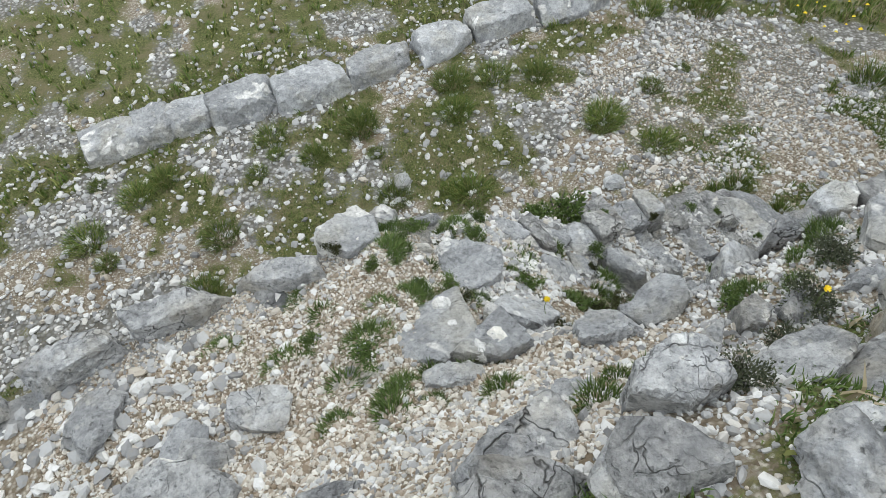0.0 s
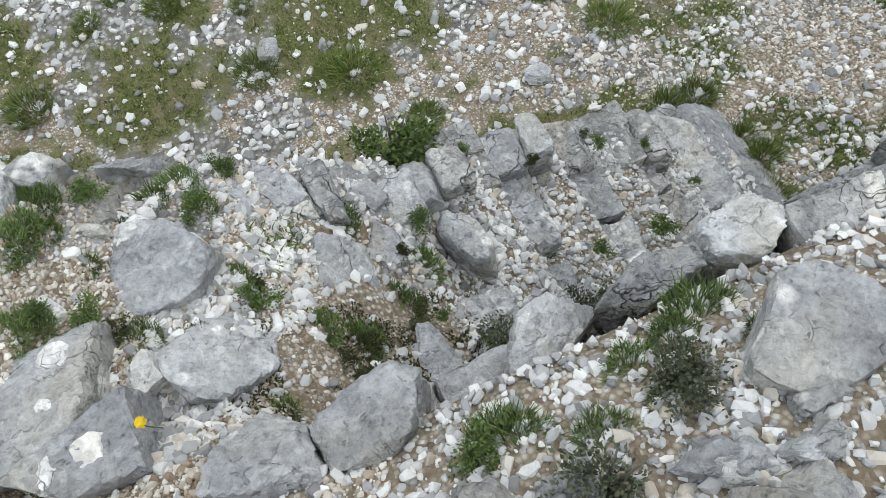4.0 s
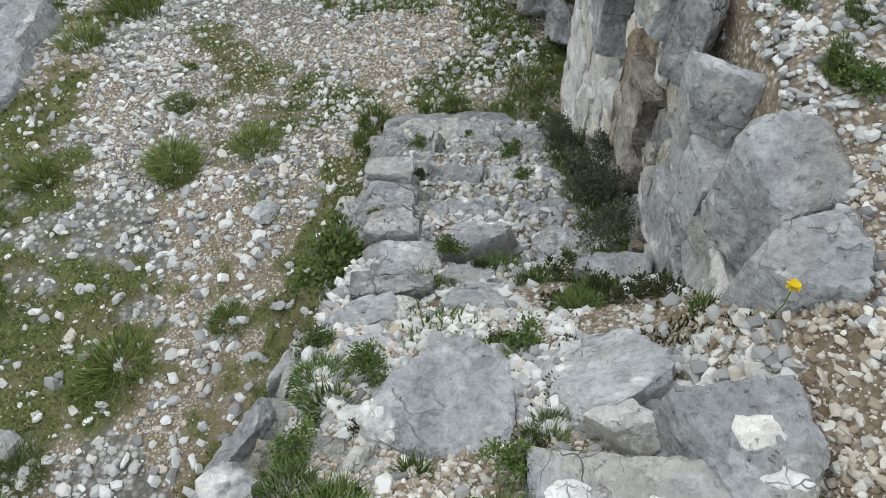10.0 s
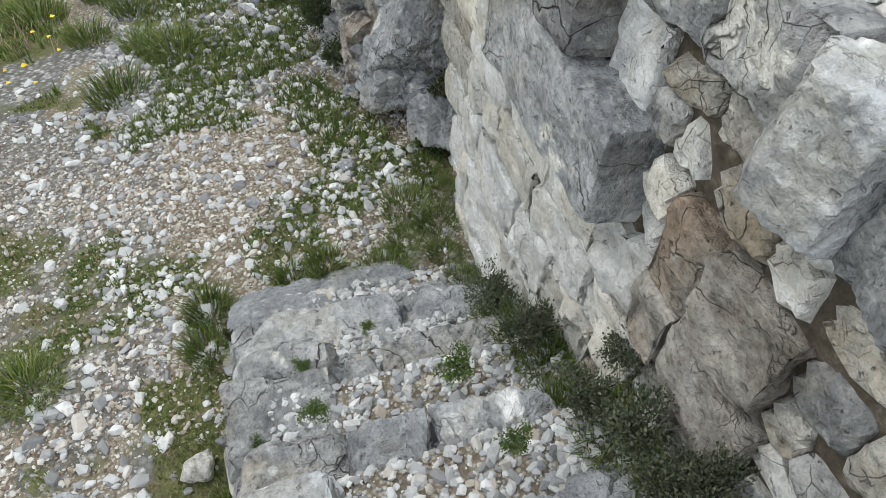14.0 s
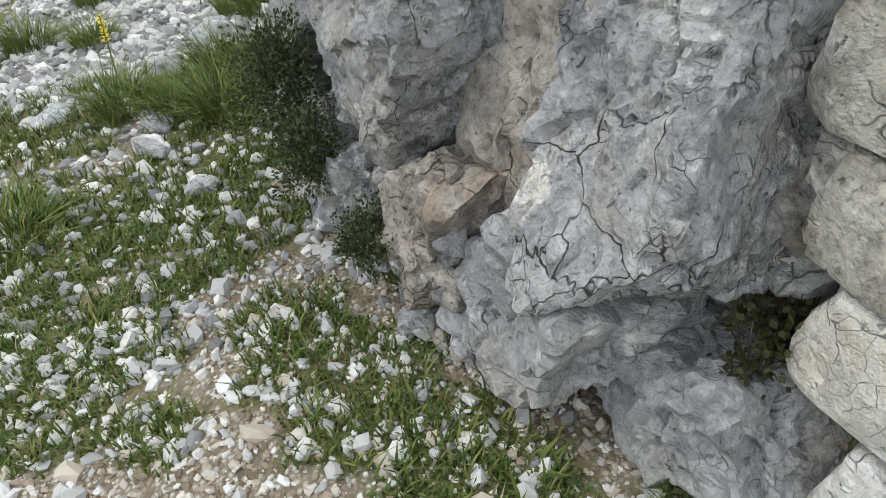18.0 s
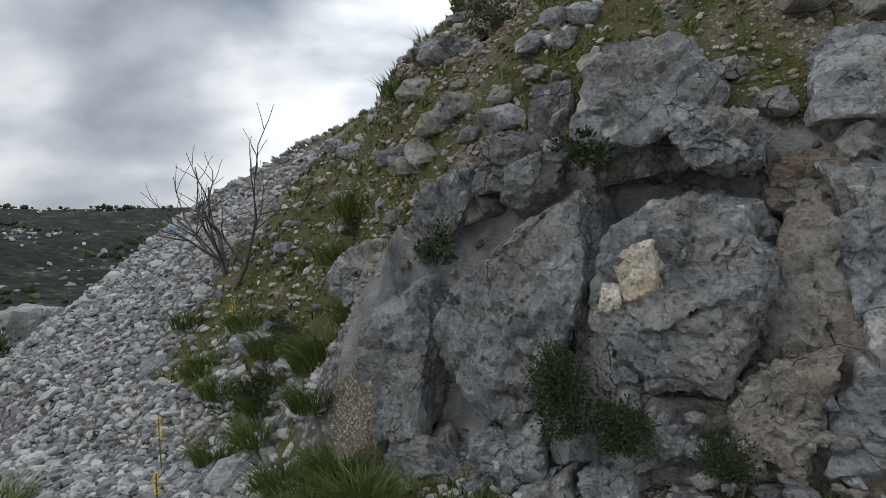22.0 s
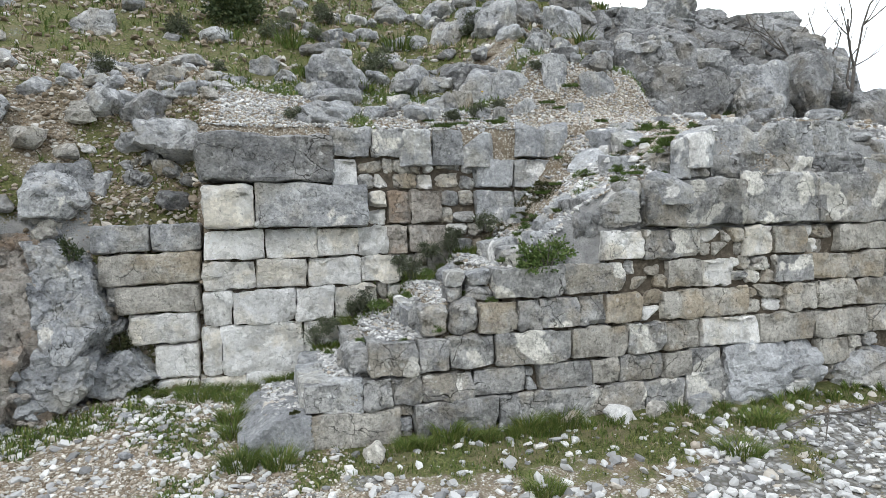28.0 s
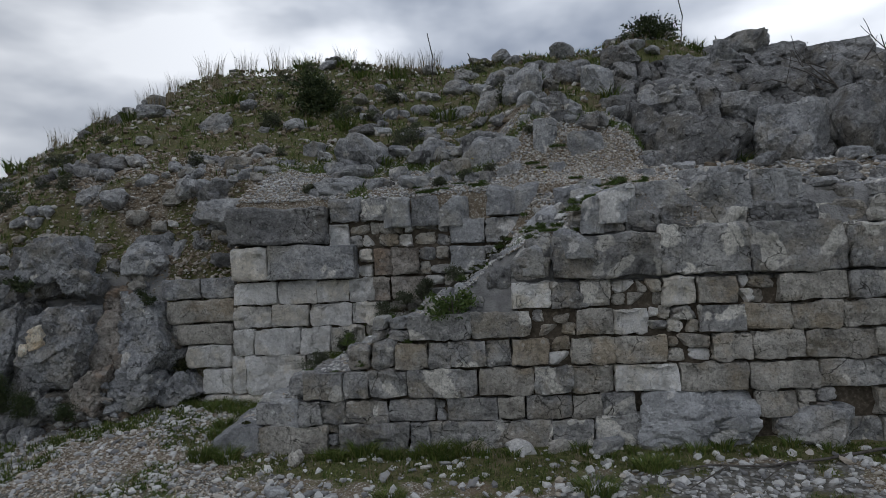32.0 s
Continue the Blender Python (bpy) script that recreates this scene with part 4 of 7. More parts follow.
def core(parent, x0, x1, y0, y1, z0, z1):
    """A backing block added behind the facing stones, coloured dark to deepen joint shade."""
    me = block_mesh("rubble_core", x1 - x0, y1 - y0, z1 - z0, JOINT_SHADE, SEED[0] + 0.4, 0.02, 0.02, 0.2)
    part("rubble_core", me, parent, pose((x0 + x1) / 2, (y0 + y1) / 2, (z0 + z1) / 2), "dark backing block added to deepen shade in the open joints")


core(wall_rear, -0.36, 1.5, YR + 0.09, YR + 0.45, -0.2, 2.18)
core(wall_rear, 1.5, 3.2, YR + 0.09, YR + 0.45, 0.4, 2.02)
for x0, x1, z1 in ((0.36, 0.9, 0.25), (0.86, 1.8, 0.50), (1.85, 2.7, 1.0), (2.8, 7.2, 1.27)):
    core(wall_front, x0, x1, YF + 0.10, YF + 0.36, -0.25, z1)

wall_side = thing("wall_side", "short wall of dressed grey-brown limestone slabs against the rock", "stone wall", kind="structure")
for a, b, z0, z1, mat in ((-0.86, -0.49, 0.13, 0.435, PALE), (-1.05, -0.48, 0.44, 0.70, PALE), (-1.16, -0.46, 0.71, 0.955, TAN), (-1.28, -0.45, 0.965, 1.235, TAN), (-1.32, -0.86, 1.245, 1.48, GREY), (-0.86, -0.44, 1.245, 1.49, GREY), (-0.85, -0.5, -0.2, 0.125, PALE)):
    lay(wall_side, a, b, 1.36, 0.5, z0, z1, mat, "slab", 0.013, 0.025, 0.01, -0.8)

# ---- bedrock and boulders ----
def boulder(name, label, at, dims, material, seed, turn=0.0, tilt=0.0, level=4, planes=13, rough=0.05, sharp=0.10, category="boulder", group=""):
    me = rock_mesh(name, dims, material, seed, level, planes, rough, sharp)
    ob = new(name, me)
    ob.matrix_basis = pose(*at, tilt, 0, turn)
    return tagged(ob, label, category, group)


def cliff_face():
    """The broken rock face behind the buttresses, from the scree to the side wall."""
    nx, nz = 150, 92
    verts = []
    for j in range(nz + 1):
        for i in range(nx + 1):
            x, z = -4.95 + 3.60 * i / nx, -0.75 + 2.45 * j / nz
            y = 1.56 + 0.10 * max(0.0, z) + 0.35 * ease(-4.3, -4.95, x) + 0.30 * ease(-1.7, -1.35, x) + 0.6 * ease(1.25, 1.7, z)
            p = Vector((x, z * 0.8, 3.3)) + Vector((noise.noise(Vector((x * 3, z * 3, 1))), noise.noise(Vector((x * 3, z * 3, 7))), 0)) * 0.07
            y -= fracture(p, 1.9, 0.15, 0.10, 0.06) + fracture(p, 5.0, 0.05, 0.035, 0.09, 2.2) + fracture(p, 13.0, 0.018, 0.010, 0.14)
            y += 0.02 * noise.noise(Vector((x * 14, z * 14, 2)))
            verts.append((x, y, z))
    w = nx + 1
    faces = [(j * w + i, j * w + i + 1, (j + 1) * w + i + 1, (j + 1) * w + i) for j in range(nz) for i in range(nx)]
    me = mesh_of("rock_face", verts, faces, CLIFF, True, 0.5)
    me.materials.append(RUST)
    low = lambda i, j: -0.75 + 2.45 * j / nz < 0.42 + 0.3 * noise.noise(Vector((i * 0.09, j * 0.09, 4))) and -4.95 + 3.60 * i / nx > -2.75
    me.polygons.foreach_set("material_index", [1 if low(i, j) else 0 for j in range(nz) for i in range(nx)])
    return me


def crag_face():
    """The broken crags above the head of the stair, leaning back into the hill."""
    nx, nz = 150, 84
    verts = []
    for j in range(nz + 1):
        for i in range(nx + 1):
            x, z = 3.7 + 4.3 * i / nx, 2.15 + 2.3 * j / nz
            y = 1.85 + 0.62 * (z - 2.4) + 1.1 * ease(4.6, 3.7, x) + 0.5 * ease(3.7, 4.45, z)
            p = Vector((x + 0.35 * z, z * 0.5 - 0.15 * x, 9.1)) + Vector((noise.noise(Vector((x * 3, z * 3, 1))), noise.noise(Vector((x * 3, z * 3, 7))), 0)) * 0.08
            y -= fracture(p, 1.25, 0.34, 0.22, 0.06, 2.2) + fracture(p, 3.6, 0.11, 0.07, 0.09, 2.2) + fracture(p, 10.0, 0.03, 0.02, 0.14)
            verts.append((x, y, z))
    w = nx + 1
    faces = [(j * w + i, j * w + i + 1, (j + 1) * w + i + 1, (j + 1) * w + i) for j in range(nz) for i in range(nx)]
    bands = []
    for b in range(6):
        a, e = b * nx // 6, (b + 1) * nx // 6
        cells = [(j * w + i, j * w + i + 1, (j + 1) * w + i + 1, (j + 1) * w + i) for j in range(nz) for i in range(a, e)]
        used = sorted({k for f in cells for k in f})
        at = {k: n for n, k in enumerate(used)}
        bands.append(mesh_of("crag_face", [verts[k] for k in used], [[at[k] for k in f] for f in cells], DARK, True, 0.4))
    return bands


crags = thing("rocky_crag", "jagged grey limestone crags with white lichen spots", "crags")
for me in crag_face():
    part("rock_face", me, crags)

# the rock outcrop beside the side wall
OUT = "rock outcrop beside the wall"
outcrop = thing("rock_outcrop", "fissured grey limestone outcrop with rust-stained seams", "rock outcrop")
for i, (name, at, corners, depth, back, mat) in enumerate((
    ("grey_pillar", (-4.29, 1.22, 0.24), ((-0.17, 0.30), (0.01, 0.56), (0.23, 0.53), (0.28, 0.10), (0.24, -0.43), (-0.20, -0.56), (-0.28, -0.05)), 0.60, 0.10, CLIFF),
    ("grey_buttress", (-3.30, 0.94, 0.66), ((-0.43, -0.04), (-0.14, 0.28), (0.34, 0.59), (0.43, 0.22), (0.34, -0.12), (0.22, -0.53), (-0.17, -0.59), (-0.43, -0.29)), 0.70, 0.10, CLIFF),
    ("scarred_buttress", (-2.45, 0.91, 0.78), ((-0.40, -0.11), (-0.32, 0.27), (-0.07, 0.43), (0.34, 0.39), (0.40, 0.12), (0.32, -0.27), (0.23, -0.43), (-0.12, -0.41)), 0.70, 0.14, CLIFF),
    ("upper_block", (-2.63, 1.15, 1.74), ((-0.36, -0.31), (-0.27, 0.18), (-0.06, 0.29), (0.19, 0.31), (0.36, 0.07), (0.31, -0.14), (-0.05, -0.26)), 0.60, 0.00, CLIFF),
    ("jutting_block", (-3.43, 1.40, 1.47), ((-0.30, -0.15), (-0.21, 0.16), (0.09, 0.16), (0.30, 0.01), (0.26, -0.16)), 0.50, 0.00, DARK),
    ("upper_rib", (-3.97, 1.40, 1.17), ((-0.24, -0.04), (-0.14, 0.18), (0.12, 0.30), (0.24, 0.09), (0.06, -0.16), (-0.21, -0.30)), 0.50, 0.00, CLIFF),
    ("cap_rock", (-2.27, 1.15, 1.51), ((-0.18, 0.02), (0.03, 0.12), (0.18, 0.05), (0.12, -0.12), (-0.08, -0.12)), 0.40, 0.00, CLIFF),
    ("upper_rib", (-4.87, 1.70, 0.77), ((-0.36, -0.21), (-0.17, 0.14), (0.16, 0.27), (0.36, 0.18), (0.09, -0.07), (-0.14, -0.27)), 0.50, 0.00, CLIFF),
    ("base_block", (-3.31, 0.90, -0.10), ((-0.20, 0.07), (0.06, 0.20), (0.20, 0.16), (0.18, -0.08), (-0.01, -0.20), (-0.20, -0.11)), 0.50, 0.00, CLIFF),
    ("base_block", (-3.07, 0.84, -0.40), ((-0.12, 0.13), (0.15, 0.28), (0.16, 0.03), (0.08, -0.17), (-0.16, -0.28)), 0.50, 0.00, CLIFF),
    ("base_block", (-2.78, 0.82, -0.29), ((-0.12, 0.13), (0.12, 0.24), (0.15, -0.09), (-0.15, -0.24)), 0.50, 0.00, STEP),
    ("base_block", (-3.97, 1.05, -0.37), ((-0.30, 0.06), (0.04, 0.15), (0.30, -0.02), (0.04, -0.15), (-0.28, -0.12)), 0.40, 0.00, CLIFF),
    ("base_block", (-3.52, 0.90, -0.58), ((-0.26, 0.07), (-0.02, 0.27), (0.26, 0.31), (0.22, -0.17), (-0.07, -0.31)), 0.50, 0.00, CLIFF),
    ("base_block", (-2.54, 0.85, 0.05), ((-0.16, -0.02), (0.05, 0.13), (0.16, 0.02), (0.04, -0.10), (-0.13, -0.13)), 0.40, 0.00, STEP),
    ("leaning_buttress", (-1.51, 1.16, 0.90), ((-0.31, 0.51), (-0.03, 0.41), (0.16, 0.24), (0.31, -0.19), (0.20, -0.51), (-0.13, -0.49), (-0.24, -0.00)), 0.55, 0.33, CLIFF),
    ("upper_shoulder", (-1.60, 1.67, 1.75), ((-0.31, 0.21), (-0.17, 0.30), (0.21, 0.29), (0.31, -0.04), (0.20, -0.30), (-0.01, -0.26), (-0.28, 0.03)), 0.50, 0.10, CLIFF),
    ("upper_shoulder", (-1.71, 1.54, 1.56), ((-0.15, 0.13), (0.01, 0.19), (0.15, -0.19), (-0.06, -0.18)), 0.40, 0.10, CLIFF),
    ("base_foot", (-1.11, 1.20, 0.24), ((-0.26, -0.15), (-0.17, 0.09), (0.05, 0.18), (0.26, -0.07), (0.00, -0.18)), 0.40, 0.00, STEP),
    ("rusty_seam", (-1.90, 1.14, 0.69), ((-0.18, -0.09), (-0.15, 0.40), (0.02, 0.46), (0.24, 0.32), (0.23, -0.24), (0.05, -0.46), (-0.24, -0.38)), 0.50, 0.20, RUST),
    ("rusty_seam", (-1.99, 0.90, 0.26), ((-0.19, 0.02), (-0.05, 0.21), (0.19, 0.25), (0.18, -0.05), (0.10, -0.25), (-0.17, -0.19)), 0.50, 0.00, RUST),
    ("base_foot", (-1.58, 0.97, 0.25), ((-0.26, -0.02), (-0.12, 0.23), (0.24, 0.16), (0.26, -0.11), (0.02, -0.23), (-0.21, -0.23)), 0.50, 0.10, STEP),
    ("rusty_base", (-2.20, 1.05, 0.0), ((-0.48, -0.40), (0.60, -0.40), (0.62, 0.36), (0.15, 0.30), (-0.30, 0.30), (-0.48, 0.05)), 0.50, 0.06, RUST),
    ("joint_rock", (-2.84, 1.02, 0.30), ((-0.22, -0.40), (0.26, -0.40), (0.20, 0.35), (-0.10, 0.40)), 0.40, 0.05, CLIFF),
    ("joint_rock", (-4.56, 1.46, 0.12), ((-0.15, -0.62), (0.20, -0.62), (0.22, 0.62), (0.06, 0.70), (-0.10, 0.30), (-0.17, -0.10)), 0.50, 0.08, CLIFF),
    ("rusty_seam", (-1.87, 1.40, 1.26), ((-0.24, -0.11), (-0.14, 0.16), (0.04, 0.19), (0.24, 0.01), (0.17, -0.19)), 0.40, 0.20, RUST),
)):
    corners = [(x * 1.01, z * 1.02) for x, z in corners]
    me = slab_mesh(name, corners, depth, (0.0, -back), mat, 21 + i, 6 if i in (1, 2, 14) else 5, 0.06, 0.06, 0.042, 0.05)
    part(name, me, outcrop, pose(*at, 90, 0, 0))
part("rock_face", cliff_face(), outcrop, None, "fissured grey and rust-stained rock face")
part("fresh_break", slab_mesh("fresh_break", ((-0.11, 0.02), (-0.01, 0.12), (0.08, 0.17), (0.11, 0.02), (0.08, -0.13), (-0.06, -0.17)), 0.10, (0.0, -0.14), CREAM, 36, 5, 0.4, 0.016, 0.02, 0.06), outcrop, pose(-2.59, 0.902, 0.91, 90, 0, 0), "pale cream fresh break in the rock")
part("fresh_break", slab_mesh("fresh_break", ((-0.05, -0.06), (0.05, -0.05), (0.04, 0.06), (-0.02, 0.07)), 0.10, (0.0, 0.0), CREAM, 37, 4, 0.3, 0.012, 0.015, 0.06), outcrop, pose(-2.71, 0.865, 0.75, 90, 0, 0), "pale cream fresh break in the rock")
r2 = random.Random(5)
for i in range(40):
    x, z = r2.uniform(-2.35, -1.6), r2.uniform(-0.15, 0.36)
    s = r2.uniform(0.05, 0.13)
    part("loose_wedge", rock_mesh("loose_wedge", (s * 1.4, s, s * 0.8), r2.choice((RUST, GREY, STEP)), 700 + i, 2, 8, 0.05), outcrop, pose(x, 0.93 + 0.12 * z + r2.uniform(0, 0.06), z, 0, r2.uniform(-20, 20), r2.uniform(-40, 40)))

HILL = "boulders on the slope above the wall"
for i, (x, y, z, w, h) in enumerate((
    (-2.67, 1.52, 1.74, 0.76, 0.72), (-3.40, 1.55, 1.42, 0.55, 0.48), (-1.65, 1.62, 1.80, 0.6, 0.42), (-0.97, 2.1, 2.58, 0.60, 0.46), (-0.60, 1.85, 2.28, 0.86, 0.46), (-0.20, 2.5, 2.84, 0.5, 0.4),
    (-3.29, 1.72, 1.80, 0.30, 0.44), (-3.11, 2.3, 2.42, 0.56, 0.4), (-2.61, 2.5, 2.52, 0.5, 0.25), (-1.62, 2.4, 2.62, 0.4, 0.44), (-2.06, 2.4, 2.5, 0.4, 0.26), (-1.3, 1.78, 1.90, 0.28, 0.24), (-0.94, 1.8, 1.92, 0.42, 0.26),
    (1.05, 2.55, 2.98, 1.1, 0.6), (1.87, 2.7, 3.05, 0.86, 0.5), (2.55, 2.8, 3.15, 1.2, 0.6), (3.06, 2.75, 3.3, 0.5, 0.6), (-1.65, 4.05, 3.92, 0.78, 0.42), (-0.81, 3.7, 3.7, 0.38, 0.3), (1.08, 4.0, 3.88, 0.48, 0.3))):
    boulder("boulder", "grey weathered limestone boulder half sunk in the slope", (x, y, z - 0.04), (w, w * 0.8, h * 1.15), GREY if i % 3 else DARK, 60 + i, i * 47 % 90, 0, 4, 14, 0.06, 0.09, "boulder", HILL)
for i, (x, y, z, w, h) in enumerate((
    (2.04, 4.0, 3.86, 0.84, 0.3), (2.18, 5.9, 5.02, 0.66, 0.3), (-2.66, 2.2, 2.62, 0.52, 0.36), (5.36, 6.6, 5.55, 0.6, 0.5), (6.0, 3.6, 4.3, 0.9, 0.5), (0.75, 1.75, 2.5, 0.8, 0.36), (1.6, 3.3, 3.4, 0.7, 0.36), (0.2, 2.9, 3.2, 0.5, 0.3))):
    boulder("boulder", "grey weathered limestone boulder half sunk in the slope", (x, y, z - 0.03), (w, w * 0.8, h * 1.15), GREY, 90 + i, i * 61 % 90, 0, 4, 14, 0.06, 0.09, "boulder", HILL)
for i in range(130):
    x, y = r2.uniform(-8, 8), 1.9 + 7.5 * r2.random() ** 1.3
    if 1.9 < x < 5.2 and y < 3.4:
        continue
    s = r2.uniform(0.12, 0.42) * (1 if y < 4 else 1.2)
    boulder("boulder", "small grey limestone boulder lying in the turf", (x, y, ground_z(x, y) + s * 0.12), (s * 1.3, s, s * 0.75), r2.choice((GREY, GREY, DARK)), 200 + i % 22, r2.uniform(0, 360), 0, 3, 12, 0.06, 0.1, "boulder", "small boulders scattered over the hill")

boulder("scree_crag", "grey rock knob standing out of the scree", (-16.5, 5.2, -1.2), (2.6, 2.2, 2.0), GREY, 260, 0, 0, 4, 14, 0.06, 0.09, "crag")
for i in range(70):
    x, y = r2.uniform(-4.6, -0.5), 1.58 + 1.2 * r2.random() ** 1.5
    s = r2.uniform(0.10, 0.34)
    boulder("slope_stone", "angular grey limestone lodged on the steep bank", (x, y, ground_z(x, y) + s * 0.15), (s * 1.3, s, s * 0.8), r2.choice((GREY, GREY, DARK, TAN)), 540 + i % 16, r2.uniform(0, 360), r2.uniform(-15, 15), 3, 12, 0.06, 0.08, "stone", "stones lodged on the bank above the outcrop")
for i in range(46):
    x, y = r2.uniform(-1.5, -0.2), 1.6 + 1.1 * r2.random()
    s = r2.uniform(0.06, 0.20)
    boulder("slope_stone", "angular grey limestone lodged above the slab wall", (x, y, ground_z(x, y) + s * 0.15), (s * 1.4, s, s * 0.75), r2.choice((GREY, GREY, DARK, TAN, STEP)), 540 + i % 16, r2.uniform(0, 360), r2.uniform(-15, 15), 3, 10, 0.05, 0.07, "stone", "stones lodged on the bank above the outcrop")
for i in range(16):
    x, z = r2.uniform(-1.34, -1.02), r2.uniform(-0.05, 1.3)
    s = r2.uniform(0.10, 0.22)
    part("loose_wedge", rock_mesh("loose_wedge", (s * 1.2, s * 1.3, s), r2.choice((DARK, RUST, GREY)), 800 + i, 3, 9, 0.05), outcrop, pose(x, 1.50, z, 0, r2.uniform(-20, 20), r2.uniform(-40, 40)))
# the crags above the head of the stair
for i, (x, y, z, w, d, h, lev) in enumerate((
    (5.05, 2.25, 2.78, 1.75, 1.0, 1.25, 5), (6.2, 2.2, 2.75, 1.25, 0.9, 1.25, 5), (7.1, 2.35, 2.9, 1.1, 0.9, 1.3, 4), (4.0, 2.62, 3.05, 0.62, 0.6, 0.85, 4), (3.55, 2.95, 3.35, 0.55, 0.6, 1.0, 4),
    (5.05, 2.85, 3.6, 1.1, 0.8, 0.6, 4), (6.67, 2.9, 3.7, 1.1, 0.8, 0.6, 4), (5.87, 2.6, 3.38, 0.7, 0.6, 0.5, 4), (4.4, 3.0, 3.5, 0.8, 0.6, 0.6, 4), (5.6, 3.6, 4.2, 0.9, 0.7, 0.6, 4), (4.7, 4.2, 4.6, 0.9, 0.8, 0.5, 4), (6.5, 4.4, 4.7, 1.2, 0.9, 0.6, 4), (4.55, 1.75, 2.55, 0.6, 0.5, 0.55, 4), (3.2, 3.3, 3.6, 0.7, 0.6, 0.55, 4), (7.3, 3.0, 3.6, 1.3, 0.9, 1.0, 5), (8.2, 2.9, 3.3, 1.1, 0.9, 1.1, 5), (8.0, 2.2, 2.5, 1.2, 0.9, 1.3, 4), (9.0, 2.9, 2.6, 1.3, 1.0, 1.2, 4), (6.9, 4.2, 4.4, 1.3, 1.0, 0.7, 4), (8.2, 4.4, 4.2, 1.6, 1.0, 0.8, 4))):
    boulder("crag", "jagged grey limestone crag with white lichen spots", (x, y, z), (w, d, h * 1.1), GREY if i % 2 else DARK, 120 + i, (i * 37) % 40 - 20, 0, lev, 16, 0.06, 0.08, "crag", "crags above the wall")

for i in range(70):
    x, y = 2.6 + 4.9 * r2.random(), 2.75 + 3.4 * r2.random()
    if x < 4.4 and y < 3.1 or y > 4.2 + 0.5 * (x - 2.6):
        continue
    s = r2.uniform(0.28, 0.68) if y < 5 else r2.uniform(0.2, 0.42)
    boulder("crag", "weathered grey crag split by joints", (x, y, ground_z(x, y) + s * 0.1), (s * 1.1, s * 0.8, s * r2.uniform(0.7, 1.3)), r2.choice((GREY, GREY, DARK, STEP)), 500 + i % 14, r2.uniform(0, 360), r2.uniform(-15, 15), 4, 15, 0.06, 0.08, "crag", "crags above the wall")
for i in range(40):
    x, y = r2.uniform(0.6, 7.2), r2.uniform(1.45, 2.05)
    if x < 4.4 and (x > 2.0 or y > 1.8):
        continue
    s = r2.uniform(0.14, 0.36)
    boulder("ledge_stone", "flat weathered grey stone on the ledge above the wall", (x, y, ground_z(x, y) + s * 0.1), (s * 1.5, s, s * 0.6), r2.choice((GREY, STEP, DARK)), 520 + i % 12, r2.uniform(0, 360), 0, 3, 12, 0.06, 0.08, "stone", "stones on the ledge above the wall")
for i in range(16):
    x, y = r2.uniform(4.4, 7.2), r2.uniform(0.2, 1.3)
    s = r2.uniform(0.16, 0.4)
    boulder("ledge_stone", "flat weathered grey stone on the wall's broken top", (x, y, ground_z(x, y) + s * 0.08), (s * 1.5, s, s * 0.6), r2.choice((GREY, STEP, DARK)), 520 + i % 12, r2.uniform(0, 360), 0, 3, 12, 0.06, 0.08, "stone", "stones on the ledge above the wall")

for i in range(95):
    x, y = r2.uniform(0.2, 4.8), r2.uniform(1.9, 5.0)
    if y < 2.3 and x > 2.2 and x < 3.4:
        continue
    s = r2.uniform(0.09, 0.30)
    boulder("slope_stone", "angular grey limestone lodged on the slope", (x, y, ground_z(x, y) + s * 0.15), (s * 1.4, s, s * 0.8), r2.choice((GREY, GREY, DARK, STEP)), 560 + i % 18, r2.uniform(0, 360), r2.uniform(-15, 15), 3, 11, 0.05, 0.08, "stone", "stones lodged on the slope above the wall")
# bedrock at the wall's foot
boulder("bedrock", "smooth grey bedrock swelling from under the wall", (4.36, 0.0, -0.06), (1.42, 0.62, 0.80), STEP, 140, 4, 0, 5, 12, 0.04, 0.12, "bedrock")
boulder("bedrock", "rough grey bedrock at the foot of the wall", (5.35, 0.02, -0.1), (0.9, 0.6, 0.55), GREY, 141, -6, 0, 4, 14, 0.06, 0.1, "bedrock")
for i, (x, y, w) in enumerate(((2.35, -0.16, 0.3), (2.75, -0.15, 0.34), (3.1, -0.14, 0.36), (3.5, -0.16, 0.4), (0.75, -0.32, 0.16))):
    boulder("foot_stone", "grey stone lying against the foot of the wall", (x, y, -0.17), (w, 0.2, 0.2), STEP if i % 2 else TAN, 145 + i, i * 13, 0, 3, 10, 0.05, 0.1, "stone", "stones at the wall's foot")

